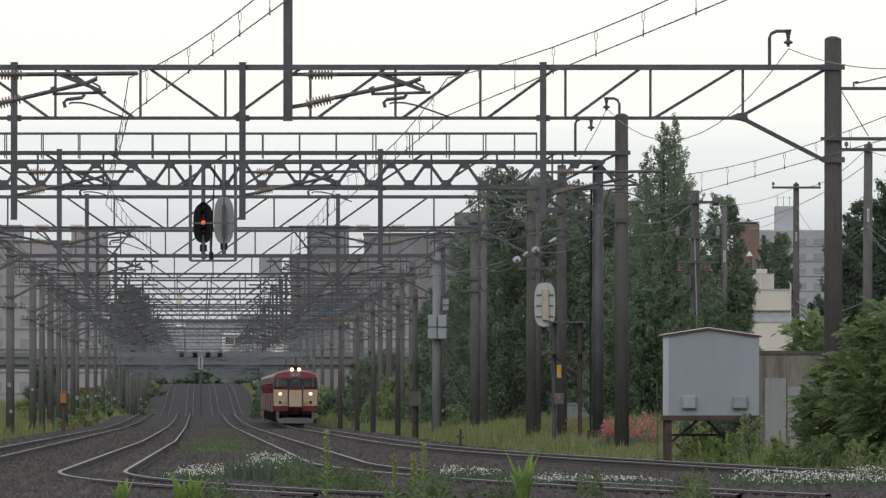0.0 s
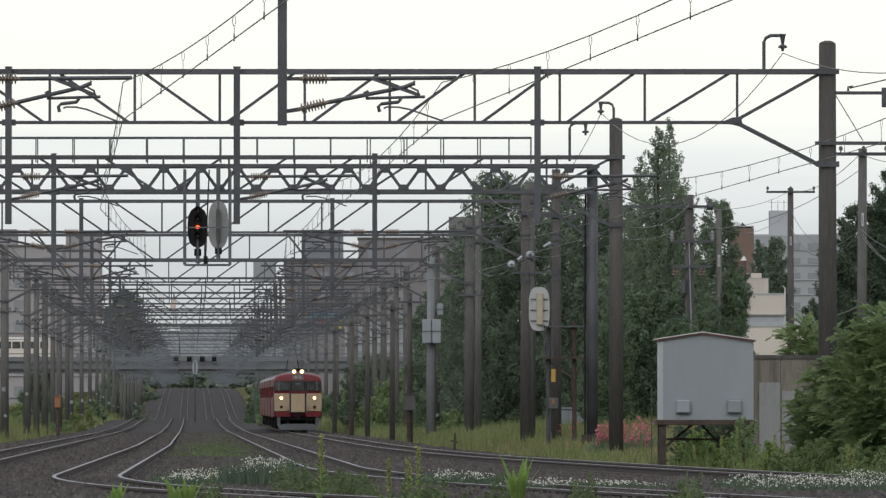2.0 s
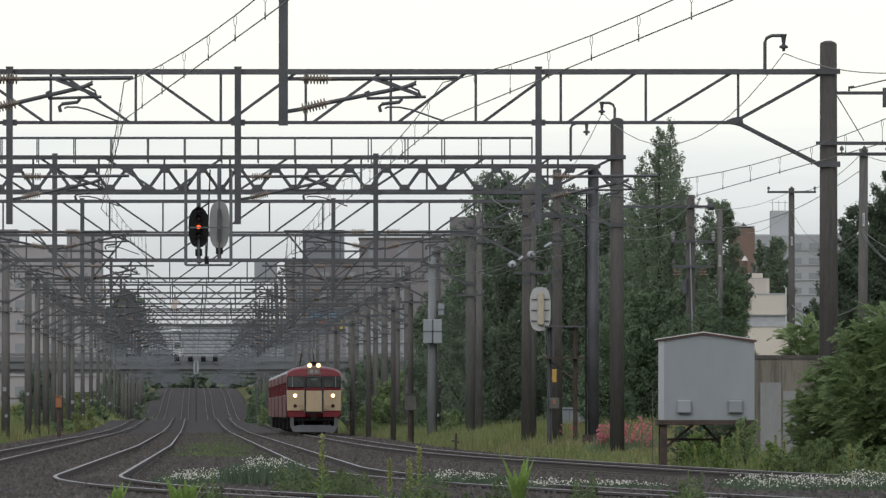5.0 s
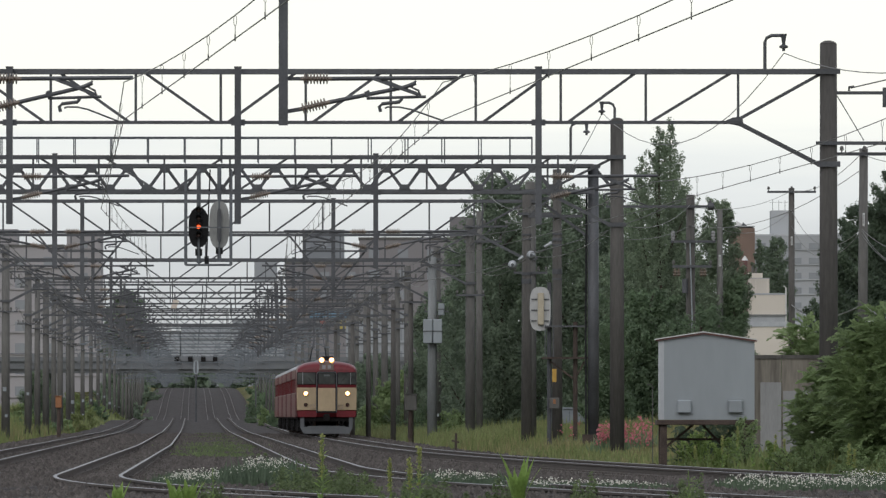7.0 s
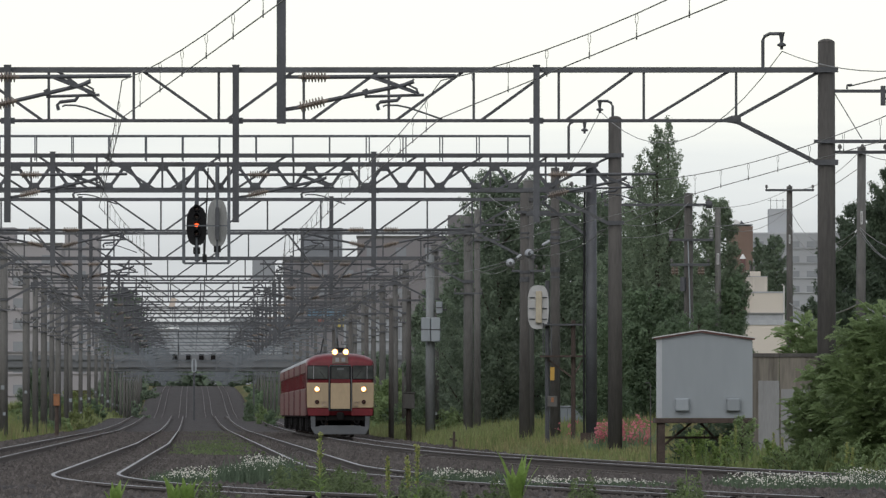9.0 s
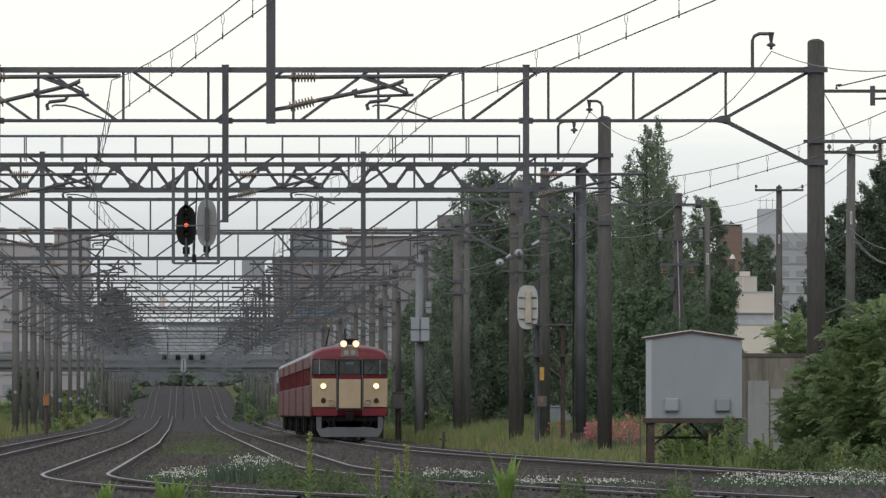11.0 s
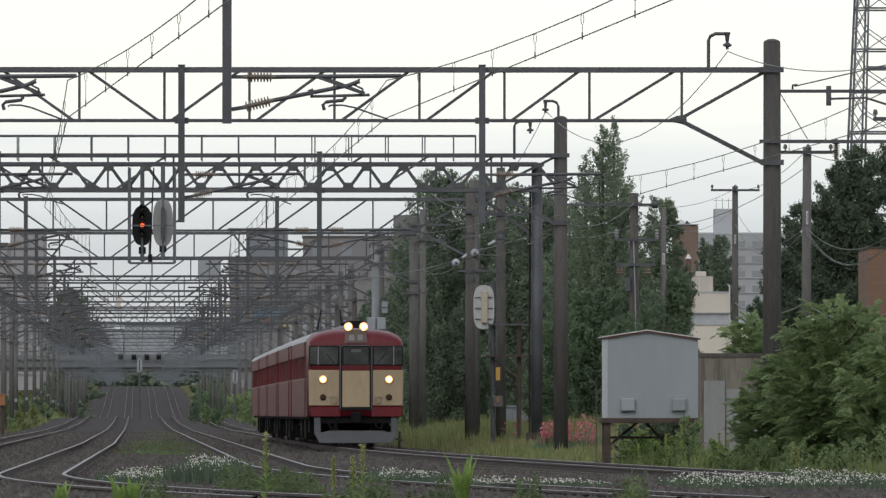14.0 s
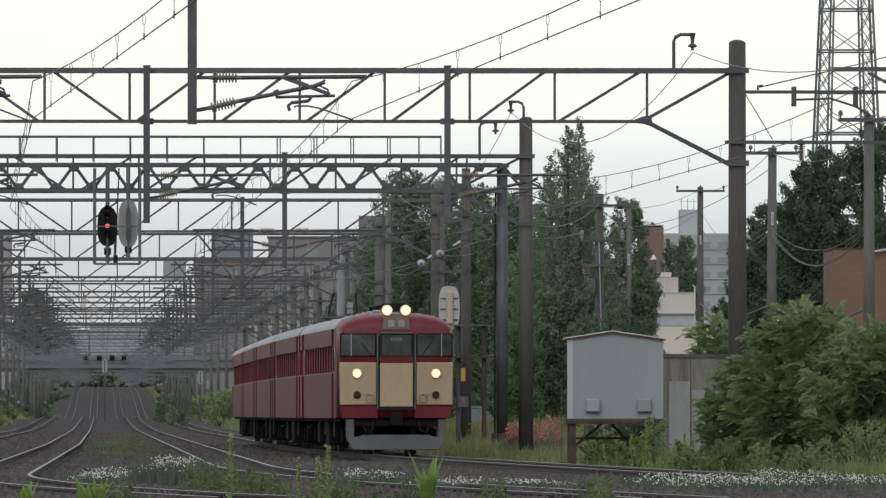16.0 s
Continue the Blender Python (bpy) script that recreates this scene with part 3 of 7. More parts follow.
def far_gantry(y, heavy, label, steel, concrete):
    """A portal down the line in the given steel: the heavy kind has a second beam and struts for tensioned wires."""
    th = thing("catenary_gantry", label, "gantry", Matrix.Translation((0, y, land(y))), "overhead line gantries")
    xa, xb = t4(y) - 3.5, t1(y) + 4.75
    for x in (xa, xb):
        c = part("column", rod(B(), [(x, 0, -0.6), (x, 0, 8.54)], 0.17, 10, 0.14), concrete, th, "round concrete column greyed for haze", smooth=True)
        for zz in (7.9, 6.05):
            part("clamp", bar(B(), (x - 0.24, -0.19, zz), (x + 0.24, -0.19, zz), 0.05, 0.16), steel, c)
        s = 1 if x > xa else -1
        f = part("feeder_arm", bar(B(), (x - s * 0.25, -0.2, 8.25), (x + s * 1.45, -0.2, 8.25), 0.08), steel, th)
        part("arm_strut", bar(B(), (x, -0.2, 7.5), (x + s * 0.9, -0.2, 8.22), 0.05), steel, f)
        for d in (0.55, 0.98, 1.4):
            part("pin_insulator", rod(B(), [(x + s * d, -0.2, 8.29), (x + s * d, -0.2, 8.50)], 0.05, 6), M_CONC_GREY, f)
        part("signal_arm", bar(B(), (x - 0.6, -0.2, 5.6), (x + 0.6, -0.2, 5.6), 0.07), steel, th)
        part("knee_brace", bar(B(), (x - s * 1.85, 0, 6.915), (x - s * 0.1, 0, 6.0), 0.08), steel, th)
    part("lattice_beam", lattice_shape(B(), xa, xb, 6.915, 7.925, 1.73), steel, th)
    for x in (t1(y) - 1.65, t1(y) - 9.8):
        p = part("hanging_post", bar(B(), (x, -0.13, 4.85), (x, -0.13, 8.0), 0.13), steel, th)
        for s in (-1, 1):
            part("post_strut", bar(B(), (x, -0.13, 5.0), (x + s * 1.5, 0, 6.9), 0.06), steel, p)
            part("bracket_arm", arm_shape(B(), x, 5.40, s * 1.9), steel, th)
    if heavy:
        part("tie_beam", bar(B(), (xa + 0.2, 0, 6.3), (xb - 0.2, 0, 6.3), 0.09), steel, th)
        for x in (t1(y) + 1.9, t4(y) - 1.7):
            p = part("hanging_post", bar(B(), (x, -0.2, 5.3), (x, -0.2, 8.4), 0.11), steel, th)
            part("post_crossbar", bar(B(), (x - 0.9, -0.2, 8.2), (x + 0.9, -0.2, 8.2), 0.06), steel, p)
            part("post_crossbar", bar(B(), (x - 0.7, -0.2, 5.75), (x + 0.7, -0.2, 5.9), 0.05), steel, p)
    return th


# these far portals take steel paled to imitate haze
FAR = "steel lattice gantry far down the railway line, paled for haze"
far_kind = [far_gantry(616, False, FAR, M_HAZE_STEEL, M_CONC_GREY), far_gantry(666, True, FAR, M_HAZE_STEEL, M_CONC_GREY)]
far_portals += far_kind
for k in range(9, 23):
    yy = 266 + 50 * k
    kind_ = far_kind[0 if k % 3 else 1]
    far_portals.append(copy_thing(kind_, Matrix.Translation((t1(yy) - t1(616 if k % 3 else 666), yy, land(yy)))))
anchor = far_gantry(437, True, "dark double-beamed anchor gantry over the railway", M_STEEL, M_CONC_GREY)
for yy in (489, 545):
    copy_thing(anchor, Matrix.Translation((t1(yy) - t1(437), yy, land(yy))))
rng_ = random.Random(9)
for k, portal in enumerate(far_portals[:14]):
    if k < 2:
        continue
    y_ = 266 if k < 7 else (666 if k == 8 or k > 8 and k % 3 == 0 else 616)
    for x_ in (t4(y_) - 3.5, t1(y_) + 4.75):
        if rng_.random() < 0.75:
            w_ = rng_.uniform(0.12, 0.22)
            part("number_plate", block(B(), (x_ + rng_.uniform(-0.05, 0.06), -0.20, rng_.uniform(1.7, 2.2)), (w_, 0.03, w_ * 1.2)), M_HUT, portal, "small white plate on the column")
        if rng_.random() < 0.4:
            part("lower_plate", block(B(), (x_ + 0.04, -0.20, rng_.uniform(0.7, 1.2)), (0.12, 0.03, 0.14)), M_HUT, portal, "small white plate on the column")


def signal_bridge(y):
    th = thing("signal_bridge", "grey steel signal bridge with a railed walkway across the tracks", "signal bridge", Matrix.Translation((0, y, 0)))
    x0, x1 = t4(y) - 5.0, 4.311
    zb, zt = 7.385, 8.115
    for x in (x0, x1):
        part("leg", rod(B(), [(x, 0, -0.5), (x, 0, zt - 0.02)], 0.165, 16, 0.155), M_STEEL, th, "round grey steel leg", smooth=True)
        part("cable_pipe", rod(B(), [(x - 0.21, -0.05, 0.2), (x - 0.22, -0.05, 3.4), (x - 0.19, -0.05, zb)], 0.028, 6), M_BLACK, th)
        part("foot", block(B(), (x, 0, 0.1), (0.62, 0.62, 0.65)), M_RUST, th)
    for yy in (-0.45, 0.45):
        part("top_chord", bar(B(), (x0, yy, zt), (x1 + 0.2, yy, zt), 0.12, 0.085), M_STEEL, th)
        part("bottom_chord", bar(B(), (x0, yy, zb), (x1, yy, zb), 0.12, 0.12), M_STEEL, th)
    x, up, half = x1 - 0.665, True, 0.5275
    while x > x0:
        a, b = ((x, zt), (x - half, zb)) if up else ((x, zb), (x - half, zt))
        part("lattice_bar", bar(B(), (a[0], -0.45, a[1]), (b[0], -0.45, b[1]), 0.06, 0.09), M_STEEL, th)
        part("gusset", plate(B(), [(a[0] - 0.17, a[1] + (-0.04 if up else 0.05)), (a[0] + 0.17, a[1] + (-0.04 if up else 0.05)), (a[0] + 0.10, a[1] + (-0.2 if up else 0.2)),
             (a[0] - 0.10, a[1] + (-0.2 if up else 0.2))], -0.53, -0.50), M_STEEL, th)
        x, up = x - half, not up
    part("walkway", block(B(), ((x0 + x1) / 2, 0, zt + 0.055), (x1 - x0, 0.8, 0.015)), M_STEEL, th)
    ztop = 8.935
    for yy in (-0.5, 0.5):
        part("handrail", rod(B(), [(x0, yy, ztop), (x1 - 1.75, yy, ztop)], 0.022, 6), M_GALV, th)
        for x in [x1 - 1.76, x1 - 2.39] + [1.02 - 1.054 * k + (0.08 if yy > 0 and k < 4 else 0.0) for k in range(int((1.02 - x0) / 1.054))]:
            part("stanchion", rod(B(), [(x, yy, zt + 0.1), (x, yy, ztop)], 0.018, 6), M_GALV, th)
    part("end_brace", bar(bar(B(), (x1 - 1.4, 0, zb - 0.35), (x1, 0, zb - 1.4), 0.08), (x1, 0, zt), (x1 + 0.9, 0, zb - 0.3), 0.09), M_STEEL, th)
    return th


signal_bridge(235)


M_SIGNGREY = mat("weathered_grey_enamel", (0.19, 0.195, 0.19), 0.55, var=0.2, scale=3, bump=0.05, streak=3)


def colour_light_signal(x, y, z, back, label):
    """Oblong backing plate with a lamp column, hung in a cage under the bridge."""
    th = thing("railway_signal", label, "signal", Matrix.Translation((x, y, z)), "hanging railway signals")
    s = -1 if not back else 1
    part("backing_plate", plate(B(), oval(0, 0 if back else -0.03, 0.58, 1.36 if back else 1.14), -0.02, 0.02), M_SIGNGREY if back else M_BLACK, th)
    part("housing", plate(B(), oval(0, -0.02, 0.12 if back else 0.20, 0.95, 16, 5), 0.02 if not back else -0.16, 0.16 if not back else -0.02), M_BLACK if not back else M_STEEL, th)
    part("stem", rod(B(), [(0, 0.03, -1.05), (0, 0.03, 1.65)], 0.06, 10), M_GALV, th)
    part("junction_box", block(B(), (0, 0.05, -0.74), (0.2, 0.14, 0.2)), M_BLACK, th, bevel=0.01)
    if not back:
        for k, zz in enumerate((0.45, 0.22, -0.02, -0.26)):
            lit = k == 2
            part("hood", lathe(B(), (0, -0.02, zz + 0.01), (0, -0.24, zz + 0.03), [(0, 0.10), (1, 0.10), (1, 0.085), (0.02, 0.085)], 14), M_BLACK, th)
            part("lens", lathe(B(), (0, -0.02, zz), (0, -0.05, zz), [(0, 0.065), (0.6, 0.06), (1, 0.03)], 14), M_SIGNAL if lit else M_LENS, th, "lit red lens" if lit else "")
    return th


colour_light_signal(-6.98, 234, 6.37, False, "black hanging railway signal showing a red light")
colour_light_signal(-6.391, 234, 6.419, True, "white back of a railway signal hung under a bridge")


def signal_cage(y):
    th = thing("signal_cage", "grey steel cage hung under the signal bridge", "cage", Matrix.Translation((0, y, 0)))
    a, b, zb, zt = -7.35, -6.06, 5.27, 8
    for x in (a, b):
        for yy in (-0.3, 0.4):
            part("cage_post", bar(B(), (x, yy, zb), (x, yy, zt), 0.07), M_GALV, th)
    for yy in (-0.3, 0.4):
        part("cage_floor_bar", bar(B(), (a, yy, zb), (b, yy, zb), 0.06, 0.05), M_GALV, th)
    part("cage_floor", block(B(), ((a + b) / 2, 0.05, zb), (b - a, 0.6, 0.03)), M_GALV, th)
    part("cage_rail", bar(B(), (a, -0.3, (zb + zt) / 2 - 0.3), (b, -0.3, (zb + zt) / 2 - 0.3), 0.035), M_GALV, th)
    part("cable_box", block(B(), ((a + b) / 2 - 0.05, 0.1, zb + 0.14), (0.12, 0.12, 0.22)), M_BLACK, th)
    part("cable", rod(B(), [((a + b) / 2 - 0.05, 0.1, zb + 0.2), ((a + b) / 2 - 0.02, 0.1, zb + 1.0), ((a + b) / 2 + 0.05, 0.1, zt)], 0.02, 6), M_BLACK, th)


signal_cage(234)


# ---- overhead wires ----
def overhead_line(line, near, label):
    """Messenger and contact wire from portal to portal, with droppers in the near spans. near: x of messenger, y, x of contact wire."""
    th = thing("overhead_line", label, "overhead wire", group="overhead lines")
    sup = list(near)
    for k, y in enumerate(range(int(near[-1][1]) + 50, 1500, 50)):
        x = line(y) + (0.2, -0.2)[k % 2]
        sup.append((x, y, x))
    mess, cont = [], []
    for (xa, ya, ca), (xb, yb, cb) in zip(sup, sup[1:]):
        za, zc = land(ya), land(yb)
        n = 10 if ya < 450 else 3
        for k in range(n):
            q = k / n
            y, z = ya + (yb - ya) * q, za + (zc - za) * q
            p = (xa + (xb - xa) * q, y, z + 5.70 - 0.27 * 4 * q * (1 - q))
            c = (ca + (cb - ca) * q, y, z + 5.17)
            mess.append(p)
            cont.append(c)
            if ya < 640 and k % (1 if n == 10 and ya < 300 else 2) == 1 or (ya < 300 and k):
                if ya < 220:
                    eye_ = [(p[0] + 0.017 * math.sin(a * math.tau / 12), p[1], p[2] - 0.06 + 0.06 * math.cos(a * math.tau / 12)) for a in range(13)]
                    part("dropper", rod(rod(B(), eye_, 0.0035, 4), [(p[0], p[1], p[2] - 0.12), c], 0.004, 4), M_WIRE, th)
                else:
                    part("dropper", rod(B(), [p, c], 0.0045, 4), M_WIRE, th)
            if ya < 300 and k:
                part("dropper_clip", rod(B(), [(c[0], c[1], c[2] - 0.03), (c[0], c[1], c[2] + 0.05)], 0.009, 5), M_WIRE, th)
    part("messenger_wire", rod(B(), mess, 0.008, 5, 0.006), M_WIRE, th)
    part("contact_wire", rod(B(), cont, 0.008, 5, 0.006), M_WIRE, th)


overhead_line(t1, [(12.5, 66, 12.5), (7.4, 116, 7.4), (4.2, 166, 4.2)], "thin overhead wires with droppers above the curving track")
overhead_line(t2, [(4.35, 66, 4.35), (0.0, 116, 0.0)], "thin overhead wires with droppers above a railway track")
overhead_line(t3, [(-0.1, 66, -0.1), (-4.52, 116, -4.52), (-6.93, 166, -6.93)], "thin overhead wires with droppers above a railway track")
overhead_line(t4, [(-5.5, 66, -5.5), (t4(116), 116, t4(116))], "thin overhead wires with droppers above a railway track")


def feeder_hook(x, y, z, h, reach, name="feeder_bracket"):
    """A bent pipe that stands on a beam or pole and holds a feeder cable by an insulator."""
    th = thing(name, "bent steel pipe bracket holding a feeder cable", "bracket", Matrix.Translation((x, y, z)), "feeder brackets")
    s = 1 if reach > 0 else -1
    part("pipe", rod(B(), [(0, 0, -0.1), (0, 0, h - 0.14), (s * 0.04, 0, h - 0.05), (s * 0.14, 0, h), (reach, 0, h)], 0.035, 8), M_STEEL, th)
    part("insulator", lathe(B(), (reach, 0, h + 0.03), (reach, 0, h - 0.32), [(0, 0.07), (0.2, 0.05), (0.6, 0.03), (0.7, 0.09), (0.8, 0.09), (0.85, 0.03), (1, 0.03)], 10), M_STEEL, th)
    return th


feeder_hook(6.526, 166, 8.0, 0.68, 0.38)
feeder_hook(4.529, 216, 8.72, 0.50, -0.34)
feeder_hook(3.367, 216, 7.78, 0.9, 0.42)


def cable(label, pts, sag, r=0.010):
    """A slack cable from point to point."""
    out = []
    for a, b in zip(pts, pts[1:]):
        for k in range(12):
            q = k / 12
            out.append(tuple(a[i] + (b[i] - a[i]) * q - (sag * 4 * q * (1 - q) if i == 2 else 0) for i in range(3)))
    out.append(pts[-1])
    ob = part("cable", rod(B(), out, r, 5), M_WIRE)
    return tagged(ob, label, "cable", "cables beside the line")


cable("thin feeder cable running along the line", [(6.915, 166, 8.321), (4.201, 216, 8.951), (t1(266) + 3.4, 266, 8.1), (t1(316) + 3.4, 316, 8.1)], 1.3)
cable("thin feeder cable running along the line", [(9.289, 138, 7.104), (6.915, 166, 8.321)], 0.38)
cable("slack cable between utility poles", [(12.527, 190, 6.001), (11.498, 225, 6.101), (14.042, 330, 9.238), (8.76, 290, 8.278)], 0.9)
cable("slack cable between utility poles", [(12.003, 190, 5.437), (11.498, 225, 6.055), (14.042, 330, 8.6)], 1.0)
cable("slack cable between utility poles", [(12.003, 190, 5.306), (11.498, 225, 5.946)], 0.9)
cable("slack cable between utility poles", [(12.003, 190, 3.472), (11.498, 225, 4.007), (14.042, 330, 5.414)], 0.4, 0.025)
cable("slack cable between utility poles", [(12.003, 190, 7.311), (11.498, 225, 8.165), (14.042, 330, 10.012), (8.76, 290, 8.358)], 0.35)
cable("slack cable between utility poles", [(11.498, 225, 7.731), (8.76, 290, 7.678), (3.552, 255, 7.17)], 0.6)
cable("signal cable hung along the brown poles", [(8.76, 290, 8.438), (4.588, 216, 6.046), (2.674, 262, 6.129), (1.434, 325, 6.692)], 0.4)

for s_, off_ in ((-1, -3.5 - 0.55), (-1, -3.5 - 1.4), (1, 4.75 + 0.98), (1, 4.75 + 1.4)):
    ln_ = t1 if s_ > 0 else t4
    cable("slack feeder cable along the tops of the gantry columns", [(ln_(yy_) + off_, yy_ - 0.2, land(yy_) + 8.5) for yy_ in range(266, 1217, 50)], 0.55, 0.012)
for off_ in (-3.0, -4.0):
    cable("slack signal cable along the gantry columns", [(t4(yy_) + off_, yy_ - 0.2, land(yy_) + 5.8) for yy_ in range(266, 1217, 50)], 0.5, 0.012)
cable("tensioned cable passing white disc insulators", [(-1.738, 300, 5.84), (2.189, 258, 5.783), (2.776, 258, 6.086), (6.271, 216, 6.612)], 0.12, 0.012)


def side_bracket():
    """Arms on the far side of the first column that hold the wire of a siding."""
    x = 7.813
    th = thing("side_bracket", "steel bracket arms on a concrete column with hanging insulators", "bracket", Matrix.Translation((x, 166, 0)))
    part("arm", bar(B(), (0.1, 0, 7.515), (3.0, 0, 7.515), 0.065), M_STEEL, th)
    part("lower_arm", bar(B(), (-0.26, -0.2, 6.49), (2.4, -0.05, 6.49), 0.07), M_STEEL, th)
    part("thin_arm", bar(B(), (0.1, 0, 6.284), (1.3, 0, 6.284), 0.05), M_STEEL, th)
    for dx, zz in ((1.15, 7.543), (2.4, 7.543)):
        part("drop_piece", bar(B(), (dx, 0, zz + 0.08), (dx, 0, zz - 0.32), 0.10), M_STEEL, th)
    part("end_post", bar(B(), (3.35, 0, 6.478), (3.35, 0, 8.047), 0.12), M_STEEL, th)
    part("arm_end", bar(B(), (2.4, 0, 6.49), (3.4, 0, 6.49), 0.07), M_STEEL, th)
    part("arm_end", bar(B(), (3.0, 0, 7.515), (3.4, 0, 7.515), 0.065), M_STEEL, th)
    part("upper_arm", bar(B(), (1.92, 0, 7.978), (3.4, 0, 7.978), 0.09), M_STEEL, th)
    part("arm_brace", bar(B(), (2.65, 0, 7.909), (3.3, 0, 7.566), 0.06), M_STEEL, th)
    part("tie_wire", rod(B(), [(0.45, 0, 7.612), (1.92, 0, 7.955)], 0.014, 5), M_WIRE, th)
    part("tie_hook", rod(B(), [(0.42, 0, 7.554), (0.42, 0, 7.635), (0.52, 0, 7.646)], 0.025, 6), M_STEEL, th)
    insulator(th, (1.3, 0, 6.547), (1.3, 0, 6.547 - 0.42))
    part("steady_arm", rod(B(), [(1.2, 0, 7.36), (1.9, 0, 7.383), (2.4, 0, 7.222), (2.7, 0, 7.051)], 0.025, 6), M_STEEL, th)
    part("stay_wire", rod(B(), [(0.15, 0, 7.497), (0.72, 0, 6.547)], 0.01, 5), M_WIRE, th)


side_bracket()


# ---- hut, wall, poles on the right-hand side of the line ----
def equipment_hut():
    y = 180
    xa, xb = 4.717, 6.815
    zb, ze, zr = 0.883, 2.634, 2.783
    xm, d = 5.698, 1.5
    th = thing("equipment_hut", "pale grey sheet-metal equipment hut raised on rusty posts", "hut", Matrix.Translation((0, y, 0)))
    bm = B()
    plate(bm, [(xa + 0.09, zb), (xb, zb), (xb, ze - 0.01), (xm, zr - 0.03), (xa + 0.09, ze)], -d / 2, d / 2)
    part("body", bm, M_HUT, th)
    part("corner_panel", bar(B(), (xa + 0.06, -d / 2 + 0.14, zb), (xa + 0.06, -d / 2 + 0.14, ze), 0.12, 0.30), M_HUTPALE, th, "pale corner panel")
    for a, b in (((xa - 0.06, ze - 0.01), (xm, zr)), ((xm, zr), (xb + 0.05, ze - 0.02))):
        bm = B()
        for yy in (-d / 2 - 0.04,):
            bar(bm, (a[0], yy, a[1] - 0.012), (b[0], yy, b[1] - 0.012), 0.03, 0.034)
        part("roof_trim", bm, M_HUTROOF, th, "red-brown roof edging")
        part("roof_sheet", plate(B(), [(a[0], a[1] + 0.01), (b[0], b[1] + 0.01), (b[0], b[1] + 0.032), (a[0], a[1] + 0.032)], -d / 2 - 0.075, d / 2 + 0.05), M_WHITE, th)
    part("floor_beam", block(B(), ((xa + xb) / 2, 0, zb - 0.06), (xb - xa + 0.08, d + 0.1, 0.11)), M_RUST, th, "rusty floor beam", bevel=0.01)
    for x in (xa + 0.11, xb - 0.2):
        for yy in (-d / 2 + 0.1, d / 2 - 0.1):
            part("post", bar(B(), (x, yy, -0.5), (x, yy, zb - 0.05), 0.15), M_RUST, th)
    part("cross_brace", bar(bar(B(), (xa + 0.15, 0.4, 0.25), (xa + 0.8, 0.4, zb - 0.1), 0.05), (xa + 1.0, 0.4, zb - 0.12), (xa + 1.5, 0.4, 0.25), 0.05), M_RUST, th)
    part("lower_rail", bar(B(), (xa + 0.1, 0.6, 0.45), (xb - 0.2, 0.6, 0.45), 0.05), M_RUST, th)
    for mid_x in (5.276, 6.393):
        v = part("vent_hood", block(B(), (mid_x, -d / 2 - 0.06, 1.169), (0.31, 0.12, 0.29)), M_HUT, th, bevel=0.025)
        part("vent_flange", block(B(), (mid_x, -d / 2 - 0.008, 1.169), (0.37, 0.016, 0.34)), M_HUT, v)


equipment_hut()


M_WALLPALE = mat("pale_grey_board", (0.18, 0.1824, 0.1824), 0.8, var=0.16, scale=3, bump=0.2, streak=6)


def concrete_wall():
    th = thing("concrete_wall", "stained concrete panel wall behind the hut", "wall", Matrix.Translation((0, 198, 0)))
    z = 2.37
    x = 7.292
    for k in range(7):
        a, b = x + k * 0.89, x + (k + 1) * 0.89 - 0.015
        pnl = part("panel", block(B(), ((a + b) / 2, 0, z / 2 - 0.25), (b - a, 0.14, z + 0.5)), M_WALL, th)
        part("coping", block(B(), ((a + b) / 2, 0, z + 0.02), (b - a + 0.01, 0.2, 0.09)), M_CONC, pnl)
    for a, b, top in ((7.666, 8.171, 1.773), (8.212, 8.949, 1.568)):
        part("white_panel", block(B(), ((a + b) / 2, -0.09, top / 2 - 0.15), (b - a, 0.02, top + 0.3)), M_WALLPALE, th, "pale grey sheet fixed to the wall")


concrete_wall()


def round_pole(name, label, x, y, top, r, material, arms=(), group="", lean=0.0):
    """A tapered pole; arms are (height, left reach, right reach, pins)."""
    th = thing(name, label, "utility pole" if name == "utility_pole" else "pole", Matrix.Translation((x, y, land(y))), group)
    part("shaft", rod(B(), [(0, 0, -0.6), (lean, 0, top)], r, 12, r * 0.78), material, th, smooth=True)
    for z, a, b, pins in arms:
        arm = part("crossarm", bar(B(), (-a, -r, z), (b, -r, z), 0.09, 0.09), M_STEEL, th)
        for k in range(pins):
            xx = -a + 0.05 + (a + b - 0.1) * k / max(1, pins - 1)
            part("pin_insulator", lathe(B(), (xx, -r, z + 0.04), (xx, -r, z + 0.22), [(0, 0.02), (0.3, 0.02), (0.35, 0.06), (0.6, 0.05), (0.65, 0.06), (1, 0.03)], 8), M_CONC_GREY, arm)
    return th


UP = "utility poles beside the line"
poles_ = []
poles_.append(round_pole("utility_pole", "weathered utility pole with a single crossarm", 14.042, 330, 10.125, 0.15, M_CONC, [(9.966, 0.98, 0.98, 3)], UP))
poles_.append(round_pole("utility_pole", "grey concrete utility pole beside leafy trees", 11.498, 225, 8.305, 0.15, M_CONC_GREY, [(8.15, 0.6, 0.75, 3)], UP, 0.06))
round_pole("utility_pole", "stout concrete utility pole by a brown building", 12.003, 190, 7.927, 0.15, M_CONC_GREY, [(7.809, 0.72, 0.6, 3)], UP)
up_ = round_pole("utility_pole", "brown pole with insulators in front of dark trees", 8.76, 290, 8.778, 0.19, M_CONC, [(8.358, 3.0, 0.75, 2), (7.118, 0.70, 0.88, 0), (6.238, 0.65, 0.75, 2)], UP)
